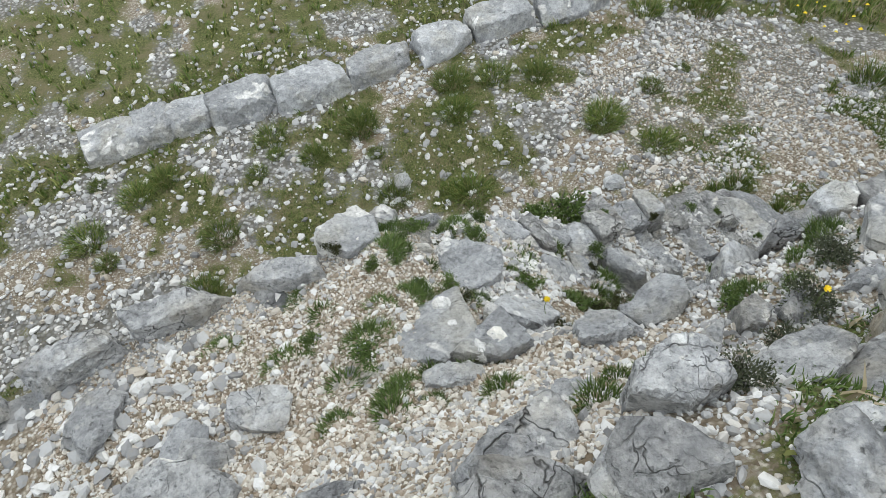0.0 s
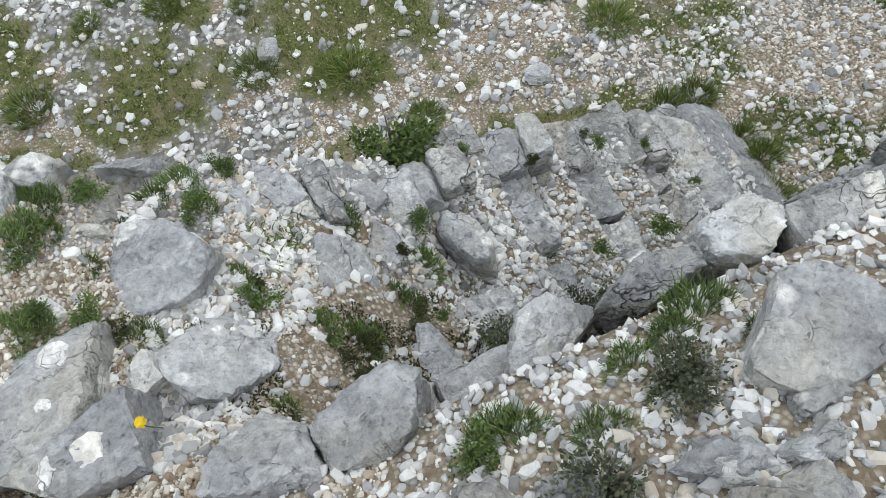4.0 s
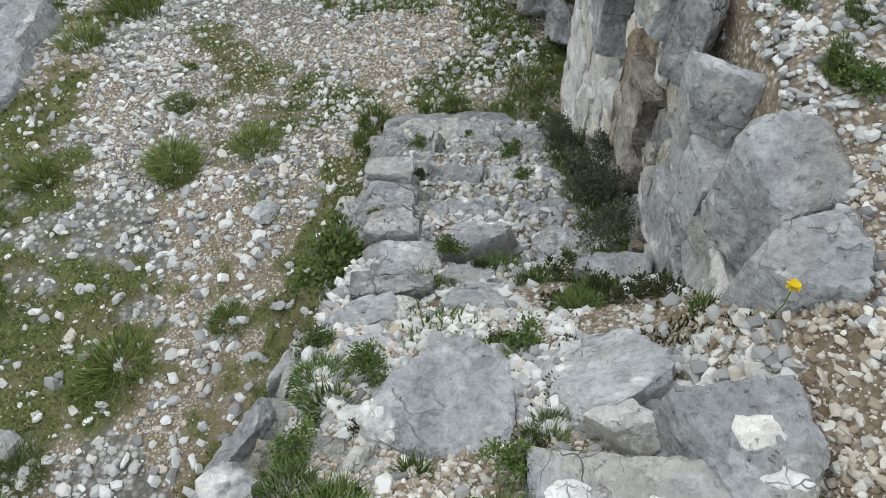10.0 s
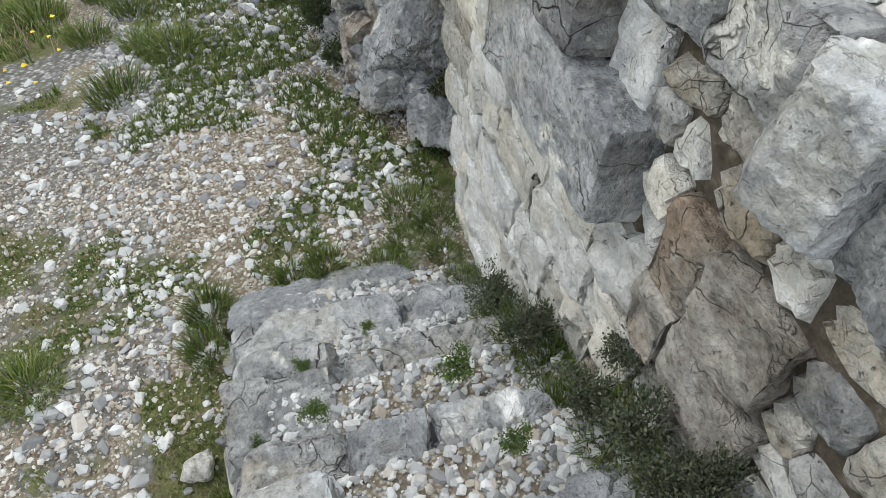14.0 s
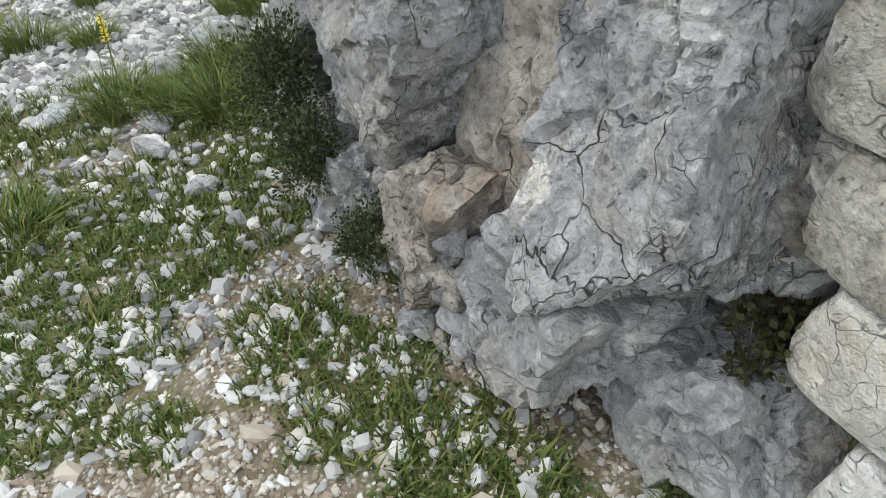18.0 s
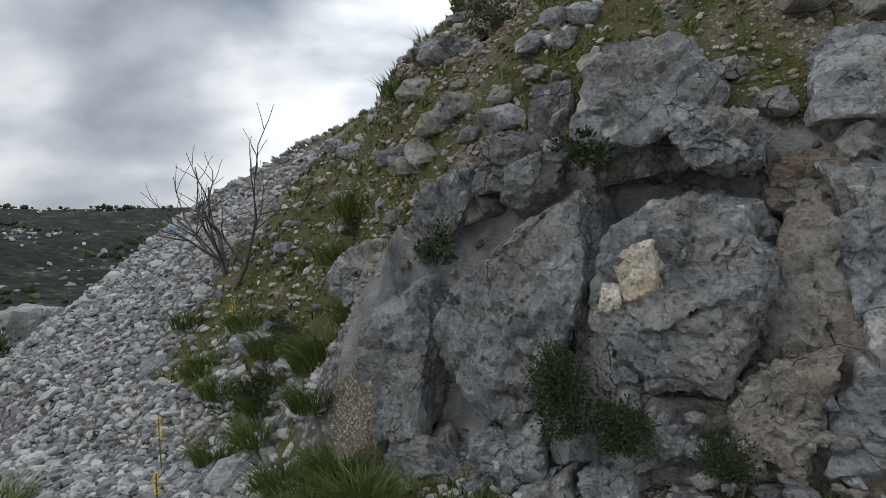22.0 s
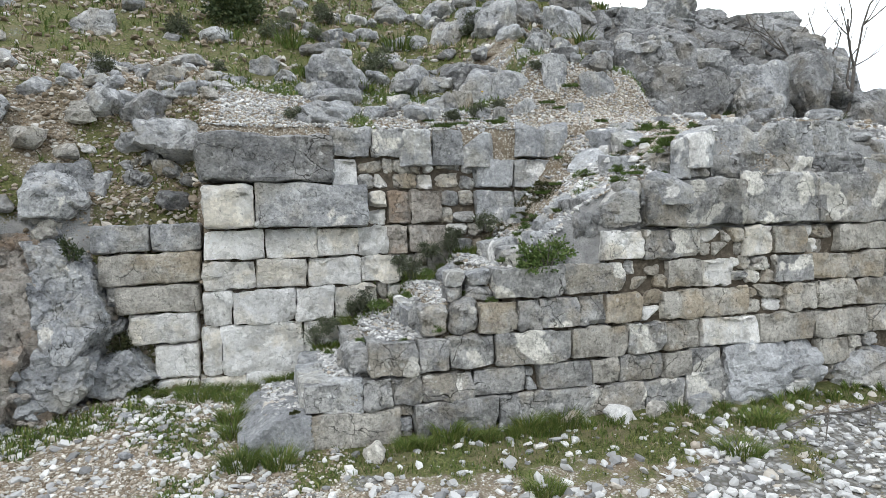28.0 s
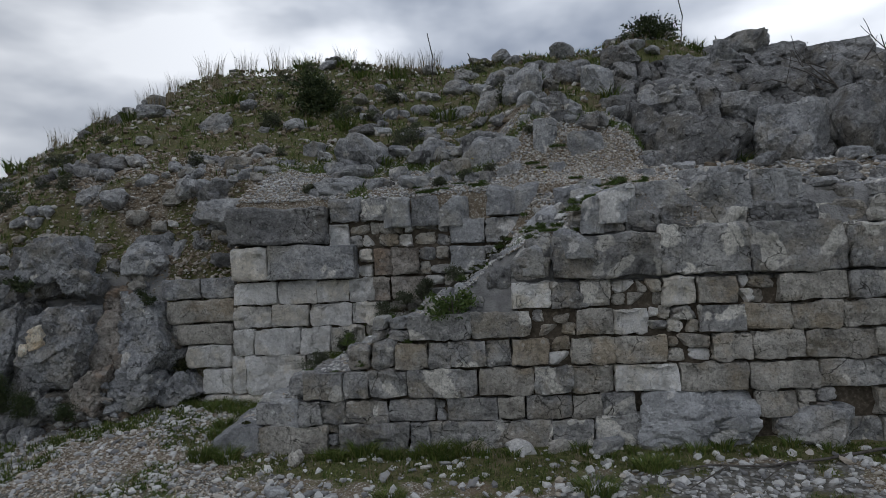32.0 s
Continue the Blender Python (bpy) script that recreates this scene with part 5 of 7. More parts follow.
# slabs and stones on the stair and the terrace above
STAIR = "worn stones set in the stair and terrace"
SLABS = {}
for i, (label, at, corners, thick, lean, mat) in enumerate((
    ("square grey block with white chipped patches", (3.60, 0.92, 2.24), ((-0.22, -0.22), (-0.15, 0.15), (0.06, 0.22), (0.22, 0.11), (0.21, -0.17)), 0.34, (0.10, 0.40), STEP),
    ("cracked grey block with a broad white chip", (3.45, 1.12, 2.33), ((0.18, -0.00), (0.02, -0.08), (-0.16, -0.14), (-0.18, 0.13), (-0.01, 0.14)), 0.40, (0.15, 0.20), STEP),
    ("grey block with a fine crack", (3.68, 1.23, 2.41), ((0.10, -0.09), (0.01, -0.08), (-0.13, 0.02), (-0.12, 0.09), (0.01, 0.07), (0.13, -0.00)), 0.30, (0.00, 0.00), STEP),
    ("flat tan-stained slab flush with the chips", (4.02, 1.06, 2.275), ((-0.05, -0.24), (-0.15, -0.19), (-0.16, 0.07), (-0.07, 0.24), (0.16, 0.07), (0.16, -0.11)), 0.30, (0.05, 0.25), TAN),
    ("rounded pale grey boulder at the bank's foot", (3.39, 1.64, 2.68), ((0.09, -0.04), (-0.00, -0.09), (-0.11, -0.02), (-0.08, 0.06), (0.03, 0.09), (0.11, 0.02)), 0.50, (0.00, 0.00), STEP),
    ("upright boulder blotched with white lichen", (3.27, 1.90, 3.25), ((0.09, -0.07), (-0.07, -0.10), (-0.14, -0.04), (-0.13, 0.09), (0.03, 0.10), (0.14, -0.01)), 0.70, (0.00, 0.00), GREY),
    ("large broken grey boulder on the bank", (3.73, 1.83, 3.05), ((0.21, -0.07), (0.09, -0.09), (-0.16, -0.14), (-0.21, -0.07), (-0.16, 0.12), (0.04, 0.14), (0.21, 0.03)), 0.70, (0.00, 0.00), GREY),
    ("broad grey slab spotted with white lichen", (2.79, 2.01, 3.08), ((0.20, -0.08), (0.04, -0.10), (-0.12, -0.06), (-0.20, 0.03), (-0.06, 0.08), (0.06, 0.10), (0.20, 0.05)), 0.60, (-0.11, 0.47), GREY),
    ("huge grey slab split by cracks, lichen spotted", (2.61, 2.20, 3.19), ((-0.03, -0.15), (-0.21, -0.13), (-0.36, -0.05), (0.07, 0.15), (0.36, 0.00), (0.31, -0.07)), 0.70, (0.38, 0.57), GREY),
    ("squared grey boulder on the bank", (3.19, 2.09, 3.20), ((0.05, -0.09), (-0.07, -0.05), (-0.07, 0.04), (0.00, 0.09), (0.07, 0.02)), 0.50, (0.00, 0.00), STEP),
    ("dark jointed boulder on the bank", (3.07, 2.27, 3.40), ((0.04, -0.08), (-0.10, -0.04), (-0.02, 0.08), (0.10, -0.00)), 0.60, (0.00, 0.00), GREY),
    ("low grey stone in the herbs of the bank", (3.42, 2.09, 3.25), ((0.11, -0.06), (-0.03, -0.05), (-0.11, 0.03), (-0.07, 0.06), (0.07, 0.01)), 0.40, (0.00, 0.00), STEP),
    ("leaning grey stone standing on edge", (2.83, 1.76, 2.72), ((0.18, -0.01), (0.04, -0.07), (-0.16, -0.10), (-0.18, -0.03), (-0.00, 0.02), (0.11, 0.10)), 0.50, (0.00, 0.00), GREY),
    ("small upright grey stone", (2.55, 1.69, 2.62), ((0.01, -0.07), (-0.06, -0.06), (-0.10, 0.01), (0.02, 0.07), (0.10, 0.04)), 0.35, (0.00, 0.00), GREY),
    ("grey stone with fresh white facets", (3.20, 0.50, 1.98), ((0.10, -0.20), (-0.04, -0.16), (-0.18, 0.03), (-0.10, 0.18), (-0.00, 0.20), (0.14, 0.19), (0.18, -0.01)), 0.36, (-0.01, 0.11), STEP),
    ("flat smooth grey paving stone", (3.11, 0.91, 2.00), ((0.19, -0.13), (0.10, -0.18), (0.00, -0.18), (-0.19, -0.08), (-0.17, 0.11), (-0.01, 0.18), (0.10, 0.14)), 0.32, (0.70, 0.51), STEP),
    ("large tilted grey boulder with a sharp ridge", (2.69, 0.73, 1.67), ((0.16, -0.14), (-0.08, -0.31), (-0.15, -0.19), (-0.16, 0.06), (-0.07, 0.31), (0.09, 0.20)), 0.50, (0.50, 0.22), STEP),
    ("low grey stone beside the ridge", (2.90, 0.56, 1.77), ((0.12, -0.09), (-0.01, -0.10), (-0.12, -0.01), (-0.07, 0.10), (0.04, 0.02)), 0.30, (0.50, 0.25), STEP),
    ("smooth grey edge stone", (2.88, 0.03, 1.68), ((0.16, -0.10), (-0.05, -0.01), (-0.16, 0.06), (-0.03, 0.10), (0.04, 0.09)), 0.30, (0.42, 0.05), STEP),
    ("split grey edge stone", (2.76, 0.21, 1.66), ((0.08, -0.13), (-0.06, -0.05), (-0.10, 0.10), (0.05, 0.13), (0.10, -0.01)), 0.30, (0.42, 0.05), STEP),
    ("small squared grey stone", (2.93, 0.23, 1.72), ((-0.02, -0.08), (-0.06, -0.01), (-0.05, 0.08), (0.04, 0.08), (0.06, 0.01)), 0.25, (0.42, 0.05), STEP),
    ("long smooth grey stone along the wall's edge", (3.28, -0.06, 1.86), ((0.17, -0.11), (0.04, -0.09), (-0.17, 0.07), (-0.16, 0.11), (-0.03, 0.06)), 0.40, (0.35, 0.15), STEP),
    ("pitted grey stone along the wall's edge", (3.51, 0.04, 2.08), ((0.05, -0.05), (-0.06, -0.07), (-0.10, -0.03), (-0.04, 0.07), (0.02, 0.06), (0.10, -0.01)), 0.35, (0.35, 0.15), STEP),
    ("worn grey tread stone", (2.45, 0.24, 1.42), ((0.11, -0.14), (-0.03, -0.09), (-0.11, 0.09), (-0.02, 0.14), (0.10, -0.02)), 0.30, (0.42, 0.05), STEP),
    ("worn grey tread stone", (2.09, 0.61, 1.28), ((0.08, -0.18), (-0.09, -0.09), (-0.11, 0.05), (-0.07, 0.18), (0.03, 0.12), (0.11, -0.08)), 0.30, (0.42, 0.05), STEP),
    ("worn grey tread stone", (2.45, 0.55, 1.45), ((0.00, -0.14), (-0.07, -0.06), (-0.06, 0.12), (0.05, 0.14), (0.07, 0.02)), 0.30, (0.42, 0.05), STEP),
    ("squared grey stone with pits", (2.43, 1.12, 1.56), ((0.04, -0.16), (-0.05, -0.14), (-0.06, 0.00), (-0.11, 0.16), (0.07, 0.12), (0.11, 0.01)), 0.30, (0.00, 0.00), STEP),
    ("pitted grey block at the wall's edge", (3.74, 0.11, 2.17), ((-0.13, -0.18), (-0.18, -0.07), (-0.15, 0.11), (0.06, 0.18), (0.18, -0.00), (0.05, -0.12)), 0.36, (0.29, 0.10), STEP),
    ("pale weathered rock along the wall's edge", (4.68, 0.15, 2.26), ((0.27, -0.09), (-0.09, -0.05), (-0.27, 0.03), (-0.11, 0.09), (0.22, 0.08)), 0.40, (0.00, 0.00), GREY),
    ("pale weathered rock along the wall's edge", (5.20, 0.20, 2.28), ((0.23, -0.09), (0.02, -0.10), (-0.19, -0.07), (-0.23, 0.03), (0.04, 0.08), (0.20, 0.10)), 0.40, (0.00, 0.00), GREY),
    ("low pale rock along the wall's edge", (4.17, 0.22, 2.22), ((0.22, -0.10), (0.04, -0.11), (-0.21, -0.01), (-0.22, 0.11), (0.03, 0.06)), 0.40, (0.00, 0.00), GREY),
    ("grey rock with a dark hollow", (4.84, 1.16, 2.45), ((0.22, -0.09), (0.05, -0.17), (-0.11, -0.08), (-0.22, 0.09), (-0.15, 0.17)), 0.40, (0.00, 0.00), GREY),
    ("pale grey rock in the chips", (4.27, 1.52, 2.52), ((0.21, -0.15), (-0.01, -0.06), (-0.21, 0.05), (-0.18, 0.15), (0.18, -0.03)), 0.40, (0.00, 0.00), GREY),
    ("smooth grey boulder cracked in two", (2.99, 1.36, 2.40), ((0.15, 0.02), (0.10, -0.09), (-0.03, -0.14), (-0.13, -0.05), (-0.15, 0.10), (-0.11, 0.14)), 0.50, (0.23, 0.43), STEP),
    ("smooth grey boulder on the wall's edge", (2.70, 1.37, 2.40), ((0.16, -0.06), (0.01, -0.12), (-0.09, -0.12), (-0.16, -0.07), (-0.10, 0.07), (-0.01, 0.12), (0.13, 0.09)), 0.50, (-0.11, 0.34), STEP),
    ("worn grey stone capping the wall's edge", (2.16, 1.31, 2.30), ((0.16, 0.02), (0.06, -0.06), (-0.04, -0.07), (-0.16, -0.02), (-0.03, 0.02), (0.16, 0.07)), 0.45, (0.00, 0.00), STEP),
    ("worn grey stone capping the wall's edge", (1.83, 1.27, 2.32), ((0.15, -0.00), (0.02, -0.04), (-0.15, -0.02), (-0.14, 0.02), (0.06, 0.04)), 0.40, (0.00, 0.00), GREY),
    ("worn grey stone capping the wall's edge", (1.52, 1.26, 2.32), ((0.12, -0.04), (-0.05, -0.06), (-0.14, -0.00), (0.01, 0.06), (0.14, 0.02)), 0.40, (0.00, 0.00), STEP),
    ("smooth grey stone on the upper bank", (2.02, 1.80, 2.62), ((0.12, -0.03), (0.03, -0.07), (-0.08, -0.01), (-0.12, 0.06), (-0.01, 0.07)), 0.40, (0.00, 0.00), STEP),
    ("dark grey stone on the upper bank", (1.76, 1.77, 2.60), ((0.07, -0.03), (-0.04, -0.03), (-0.07, 0.02), (0.00, 0.03), (0.07, 0.01)), 0.30, (0.00, 0.00), DARK),
    ("grey stone on the upper bank", (1.84, 1.84, 2.66), ((0.09, -0.02), (-0.04, -0.04), (-0.09, 0.01), (-0.02, 0.04), (0.08, 0.02)), 0.30, (0.00, 0.00), STEP),
    ("grey stone on the upper bank", (1.98, 1.83, 2.62), ((0.12, -0.06), (-0.04, -0.03), (-0.12, 0.03), (0.01, 0.06), (0.09, 0.00)), 0.25, (0.00, 0.00), STEP),
    ("brownish grey stone on the upper bank", (2.22, 2.02, 2.85), ((0.11, -0.02), (0.02, -0.07), (-0.13, -0.01), (-0.10, 0.03), (0.04, 0.07), (0.13, 0.02)), 0.40, (0.00, 0.00), TAN),
    ("cracked tan stone between the blocks", (3.31, 0.93, 2.13), ((-0.02, -0.09), (-0.07, 0.03), (0.04, 0.09), (0.07, 0.04)), 0.20, (0.20, 0.20), PALE),
)):
    if "capping" in label:
        corners, at = [(x, y * 1.7) for x, y in corners], (at[0], at[1] + 0.05, at[2])
    me = slab_mesh("step_slab", corners, min(thick, 0.34) if at[1] < 1.6 else thick, lean, mat, 160 + i, 5 if max(abs(x) for x, y in corners) > 0.13 else 4, 0.03, 0.010, 0.012, 0.035)
    ob = new("step_slab", me)
    ob.matrix_basis = pose(*at)
    SLABS[i] = tagged(ob, label + (", sunk in gravel" if len(label.split()) < 9 else ""), "stone slab", STAIR)
# white chipped patches on the blocks
for i, (x, y, z), (w, d), turn, lean in (
    (0, (3.51, 0.78, 2.185), (0.10, 0.09), 5, (0.10, 0.40)), (0, (3.53, 0.95, 2.25), (0.05, 0.07), 12, (0.10, 0.40)),
    (1, (3.50, 1.16, 2.35), (0.05, 0.09), -20, (0.15, 0.20)), (1, (3.40, 1.14, 2.33), (0.09, 0.10), 10, (0.15, 0.20)),
    (14, (3.27, 0.42, 1.975), (0.09, 0.14), 40, (0.0, 0.11)), (14, (3.24, 0.34, 1.968), (0.06, 0.10), 50, (0.0, 0.11)), (14, (3.08, 0.50, 1.98), (0.05, 0.10), 30, (0.0, 0.11)),
    (27, (3.84, 0.06, 2.20), (0.08, 0.07), 20, (0.29, 0.10)), (27, (3.70, 0.22, 2.175), (0.05, 0.05), 0, (0.29, 0.10))):
    c, e = math.cos(radians(turn)), math.sin(radians(turn))
    corners = [((u * c - v * e), (u * e + v * c)) for u, v in ((-w / 2, -d / 2), (w * 0.4, -d / 2), (w / 2, d * 0.35), (-w * 0.3, d / 2))]
    home = SLABS[i]
    part("white_chip", slab_mesh("white_chip", corners, 0.05, lean, WHITE, 300 + int(x * 100), 3, 0.3, 0.006, 0.006, 0.09), home, home.matrix_basis.inverted() @ pose(x, y, z - 0.004), "fresh white break in the stone")
for x, y, z, corners in ((3.39, 0.30, 2.00, ((0.045, -0.03), (0.03, 0.02), (-0.045, 0.035), (-0.04, 0.0))), (3.52, 0.59, 2.115, ((0.02, -0.06), (0.04, 0.0), (0.0, 0.06), (-0.035, 0.02))), (3.94, 0.66, 2.21, ((0.0, -0.03), (0.035, 0.02), (0.01, 0.03), (-0.035, -0.01)))):
    ob = new("loose_stone", slab_mesh("white_stone", corners, 0.05, (0.0, 0.0), PALE, int(x * 100), 3, 0.2, 0.006, 0.006))
    ob.matrix_basis = pose(x, y, z)
    tagged(ob, "white angular broken stone lying on the chips", "stone", "loose stones on the ground")
for i, (x, y, w, h, turn) in enumerate(((1.95, 1.95, 0.26, 0.2, 0), (1.5, 1.9, 0.28, 0.2, 80), (3.22, 2.36, 0.34, 0.24, 0), (1.2, 1.7, 0.24, 0.2, 30), (2.35, 1.75, 0.22, 0.2, 60))):
    boulder("terrace_stone", "grey lichened stone jutting from the upper terrace", (x, y, ground_z(x, y) + h * 0.02), (w * 1.1, w * 0.92, h), GREY if i % 3 else STEP, 180 + i, turn, 0, 4, 12, 0.05, 0.08, "stone", "stones on the upper terrace")

# the row of large stones across the field
ROW = "row of stones across the field"
for i, (x, y, w, h) in enumerate(((5.25, -4.48, 0.62, 0.34), (4.76, -4.46, 0.42, 0.36), (4.33, -4.38, 0.46, 0.40), (3.72, -4.25, 0.76, 0.48), (2.92, -4.08, 0.82, 0.50), (2.02, -4.05, 0.86, 0.36), (1.15, -4.0, 0.72, 0.40), (0.34, -4.0, 0.80, 0.46), (-0.72, -3.9, 1.05, 0.42), (-1.7, -4.05, 0.85, 0.45), (-2.7, -4.4, 1.05, 0.55))):
    r = random.Random(230 + i)
    half, deep = w * 0.52, r.uniform(0.20, 0.27)
    corners = [(-half, -deep * r.uniform(0.7, 1.0)), (-half * r.uniform(0.2, 0.6), -deep), (half * r.uniform(0.8, 1.0), -deep * r.uniform(0.8, 1.0)), (half, deep * r.uniform(0.5, 0.9)), (0.0, deep), (-half * r.uniform(0.8, 1.0), deep * r.uniform(0.6, 0.9))]
    ob = new("field_block", slab_mesh("field_block", corners, h + 0.14, (r.uniform(-0.06, 0.06), r.uniform(-0.12, 0.02)), STEP, 230 + i, 5, 0.14, 0.03, 0.02, 0.09))
    ob.matrix_basis = pose(x, y, ground_z(x, y) + h * 0.55, 0, 0, 4 - i * 3 % 9)
    tagged(ob, "rounded grey limestone block in a row on the grass", "stone block", ROW)
boulder("field_boulder", "grey boulder lying in the field", (-3.44, -3.1, -0.82), (0.7, 0.5, 0.35), STEP, 245, 0, 0, 4, 12, 0.05, 0.1, "boulder")
boulder("field_boulder", "low grey boulder lying in the field", (-4.4, -4.3, -1.0), (0.6, 0.5, 0.3), STEP, 246, 0, 0, 4, 12, 0.05, 0.1, "boulder")
for i, (x, y, w) in enumerate(((-4.18, 0.35, 0.26), (-3.87, 0.31, 0.26), (-5.52, 0.94, 0.46), (-4.84, -0.23, 0.26), (0.78, -0.95, 0.24), (-0.9, 0.1, 0.12), (2.6, -2.18, 0.3), (-1.0, 0.72, 0.14), (-3.3, 0.45, 0.2), (-5.0, 0.5, 0.3))):
    boulder("loose_stone", "loose grey limestone lying on the ground", (x, y, ground_z(x, y) + w * 0.12), (w, w * 0.75, w * 0.5), STEP, 250 + i, i * 40, 0, 3, 10, 0.05, 0.09, "stone", "loose stones on the ground")

# ---- gravel and scree ----
def scatter(count, x0, x1, y0, y1, small, large, seed, keep=None, power=2.2):
    r = random.Random(seed)
    rows = []
    while len(rows) < count:
        x, y = r.uniform(x0, x1), r.uniform(y0, y1)
        rim = min(x - x0, x1 - x, y - y0, y1 - y) if x1 - x0 > 7 else 9.0
        if rim < 1.3 and rim + 0.5 * fbm(x * 1.2, y * 1.2, 4.4, 3) < 1.1 * r.random():
            count -= 0.25
            continue
        if keep and r.random() > keep(x, y):
            count -= 0.25
            continue
        s = small + (large - small) * r.random() ** power
        rows.append((x, y, ground_z(x, y) + s * 0.10, s))
    return rows


def bare(x, y):
    t = turf_here(x, y)
    return 1.0 if t < -0.04 else 0.35


def open_ground(x, y):
    if x > -0.2 and y > -0.12:
        return 0.0
    return bare(x, y)


def off_path(x, y):
    return open_ground(x, y) * (0.4 + 0.6 * ease(-0.6, 0.6, x + 0.5 * fbm(x, y, 3.3, 2)) if y > -2.2 else 1.0)


def stuff(name, me, label, category):
    tagged(new(name, me), label, category, kind="stuff")


stuff("field_gravel", pebbles("field_gravel", scatter(19000, -4.0, 9.0, -5.6, 1.2, 0.016, 0.10, 1, off_path, 3.0), PEBBLE, 1), "white and grey limestone gravel over the ground", "gravel")
stuff("path_chips", pebbles("path_chips", scatter(13000, -2.6, 0.6, -2.6, 1.25, 0.009, 0.042, 2, lambda x, y: open_ground(x, y) * ease(-2.6, -1.3, x), 2.4), CHIP, 2), "cream stone chips on the trodden path", "gravel")
mossy = lambda x, y: 0.12 if 2.3 < x < 3.05 and 0.82 + 0.1 * math.sin(x * 9) < y < 1.3 else 1.0
stuff("path_crumbs", pebbles("path_crumbs", scatter(16000, -3.0, 0.6, -3.0, 1.25, 0.007, 0.03, 15, open_ground), EARTHY, 15), "brown stone crumbs trodden into the path", "gravel")
stuff("stair_gravel", pebbles("stair_gravel", scatter(17000, 0.0, 3.3, 0.08, 1.26, 0.008, 0.060, 3, lambda x, y: (0.9 if fbm(x * 1.3, y * 1.3, 8.8, 3) < 0.1 else 0.5) * mossy(x, y), 2.6), PEBBLE, 3), "pale limestone gravel covering the stair", "gravel")
stuff("terrace_chips", pebbles("terrace_chips", scatter(40000, 2.7, 5.4, 0.05, 1.7, 0.006, 0.026, 4, lambda x, y: bare(x, y) * mossy(x, y) * (1.0 if fbm(x * 2.1, y * 2.1, 7.7, 3) > -0.18 else 0.4), 2.0), CHIP, 4), "cream stone chips on the terrace", "gravel")
stuff("terrace_stones", pebbles("terrace_stones", scatter(700, 2.9, 5.4, 0.15, 1.5, 0.022, 0.06, 19, lambda x, y: 0.3 + 0.7 * (fbm(x * 1.7, y * 1.7, 5.5, 3) > 0.0), 2.4), PEBBLE, 19), "white angular stones among the terrace chips", "gravel")
stuff("bank_foot_chips", pebbles("bank_foot_chips", scatter(11000, 2.95, 4.9, 1.15, 1.95, 0.007, 0.040, 20, lambda x, y: 0.55 + 0.45 * (fbm(x * 2.1, y * 2.1, 1.7, 3) > -0.1), 2.6), CHIP, 20), "cream chips at the foot of the rocky bank", "gravel")
stuff("terrace_gravel", pebbles("terrace_gravel", scatter(16000, -0.4, 4.6, 1.36, 2.6, 0.009, 0.048, 5, bare, 2.6), PEBBLE, 5), "white limestone rubble behind the wall", "gravel")
stuff("far_field_gravel", pebbles("far_field_gravel", scatter(6500, -5.5, 10, -9.0, -3.4, 0.025, 0.10, 6, bare), PEBBLE, 6), "white stones in the thin field turf", "gravel")
stuff("scree", pebbles("scree", scatter(24000, -12, -4.4, -1.5, 6.0, 0.025, 0.14, 7, lambda x, y: max(0.12, is_scree(x, y) * bare(x, y)), 2.8), SCREE, 7), "grey limestone scree running down the slope", "scree")
stuff("far_scree", pebbles("far_scree", scatter(7000, -19, -9, -1, 12, 0.06, 0.22, 8), SCREE, 8), "grey limestone scree on the far slope", "scree")
stuff("hill_rubble", pebbles("hill_rubble", scatter(30000, -8, 10.5, 1.2, 10, 0.02, 0.12, 9, lambda x, y: 0.0 if -0.5 < x < 5.0 and y < 2.7 else bare(x, y) * (0.5 if x > 3.6 else 1.0), 3.0), EARTHY, 9), "grey stones strewn over the hillside", "rubble")
stuff("bank_chips", pebbles("bank_chips", scatter(18000, -5.4, -0.4, 1.38, 3.2, 0.010, 0.07, 11, lambda x, y: bare(x, y) if x > -1.35 or y > 1.6 else 0.0, 2.6), EARTHY, 11), "brown stone chips and soil crumbs on the bank", "gravel")
stuff("slab_chips", pebbles("slab_chips", scatter(900, -1.28, -0.46, 1.40, 1.62, 0.02, 0.09, 12), CHIP, 12), "cream broken chips heaped on top of the slabs", "gravel")
stuff("slab_bank_chips", pebbles("slab_bank_chips", scatter(7000, -1.7, -0.25, 1.45, 2.6, 0.008, 0.055, 21, lambda x, y: 0.9 if fbm(x * 2.3, y * 2.3, 3.1, 3) > -0.2 else 0.35, 2.6), EARTHY, 21), "brown and grey chips on the bank above the slab wall", "gravel")
far_rows = []
r5 = random.Random(17)
while len(far_rows) < 2600:
    x, y = -45 - 230 * r5.random(), r5.uniform(-150, 170)
    if fbm(x * 0.02, y * 0.02, 1.0, 4) > -0.15:
        s = r5.uniform(0.8, 2.6)
        far_rows.append((x, y, height(x, y) + s * 0.2, s))
stuff("far_scrub", pebbles("far_scrub", far_rows, SHRUB, 13, 0.9), "dark scrub dotted over the far hillside", "scrub")
far_rows = []
while len(far_rows) < 1400:
    x, y = -40 - 200 * r5.random(), r5.uniform(-120, 150)
    if fbm(x * 0.03, y * 0.03, 6.0, 4) > 0.05:
        s = r5.uniform(0.5, 1.9)
        far_rows.append((x, y, height(x, y) + s * 0.1, s))
stuff("far_rocks", pebbles("far_rocks", far_rows, SCREE, 14, 0.6), "grey rocks dotted over the far hillside", "rocks")
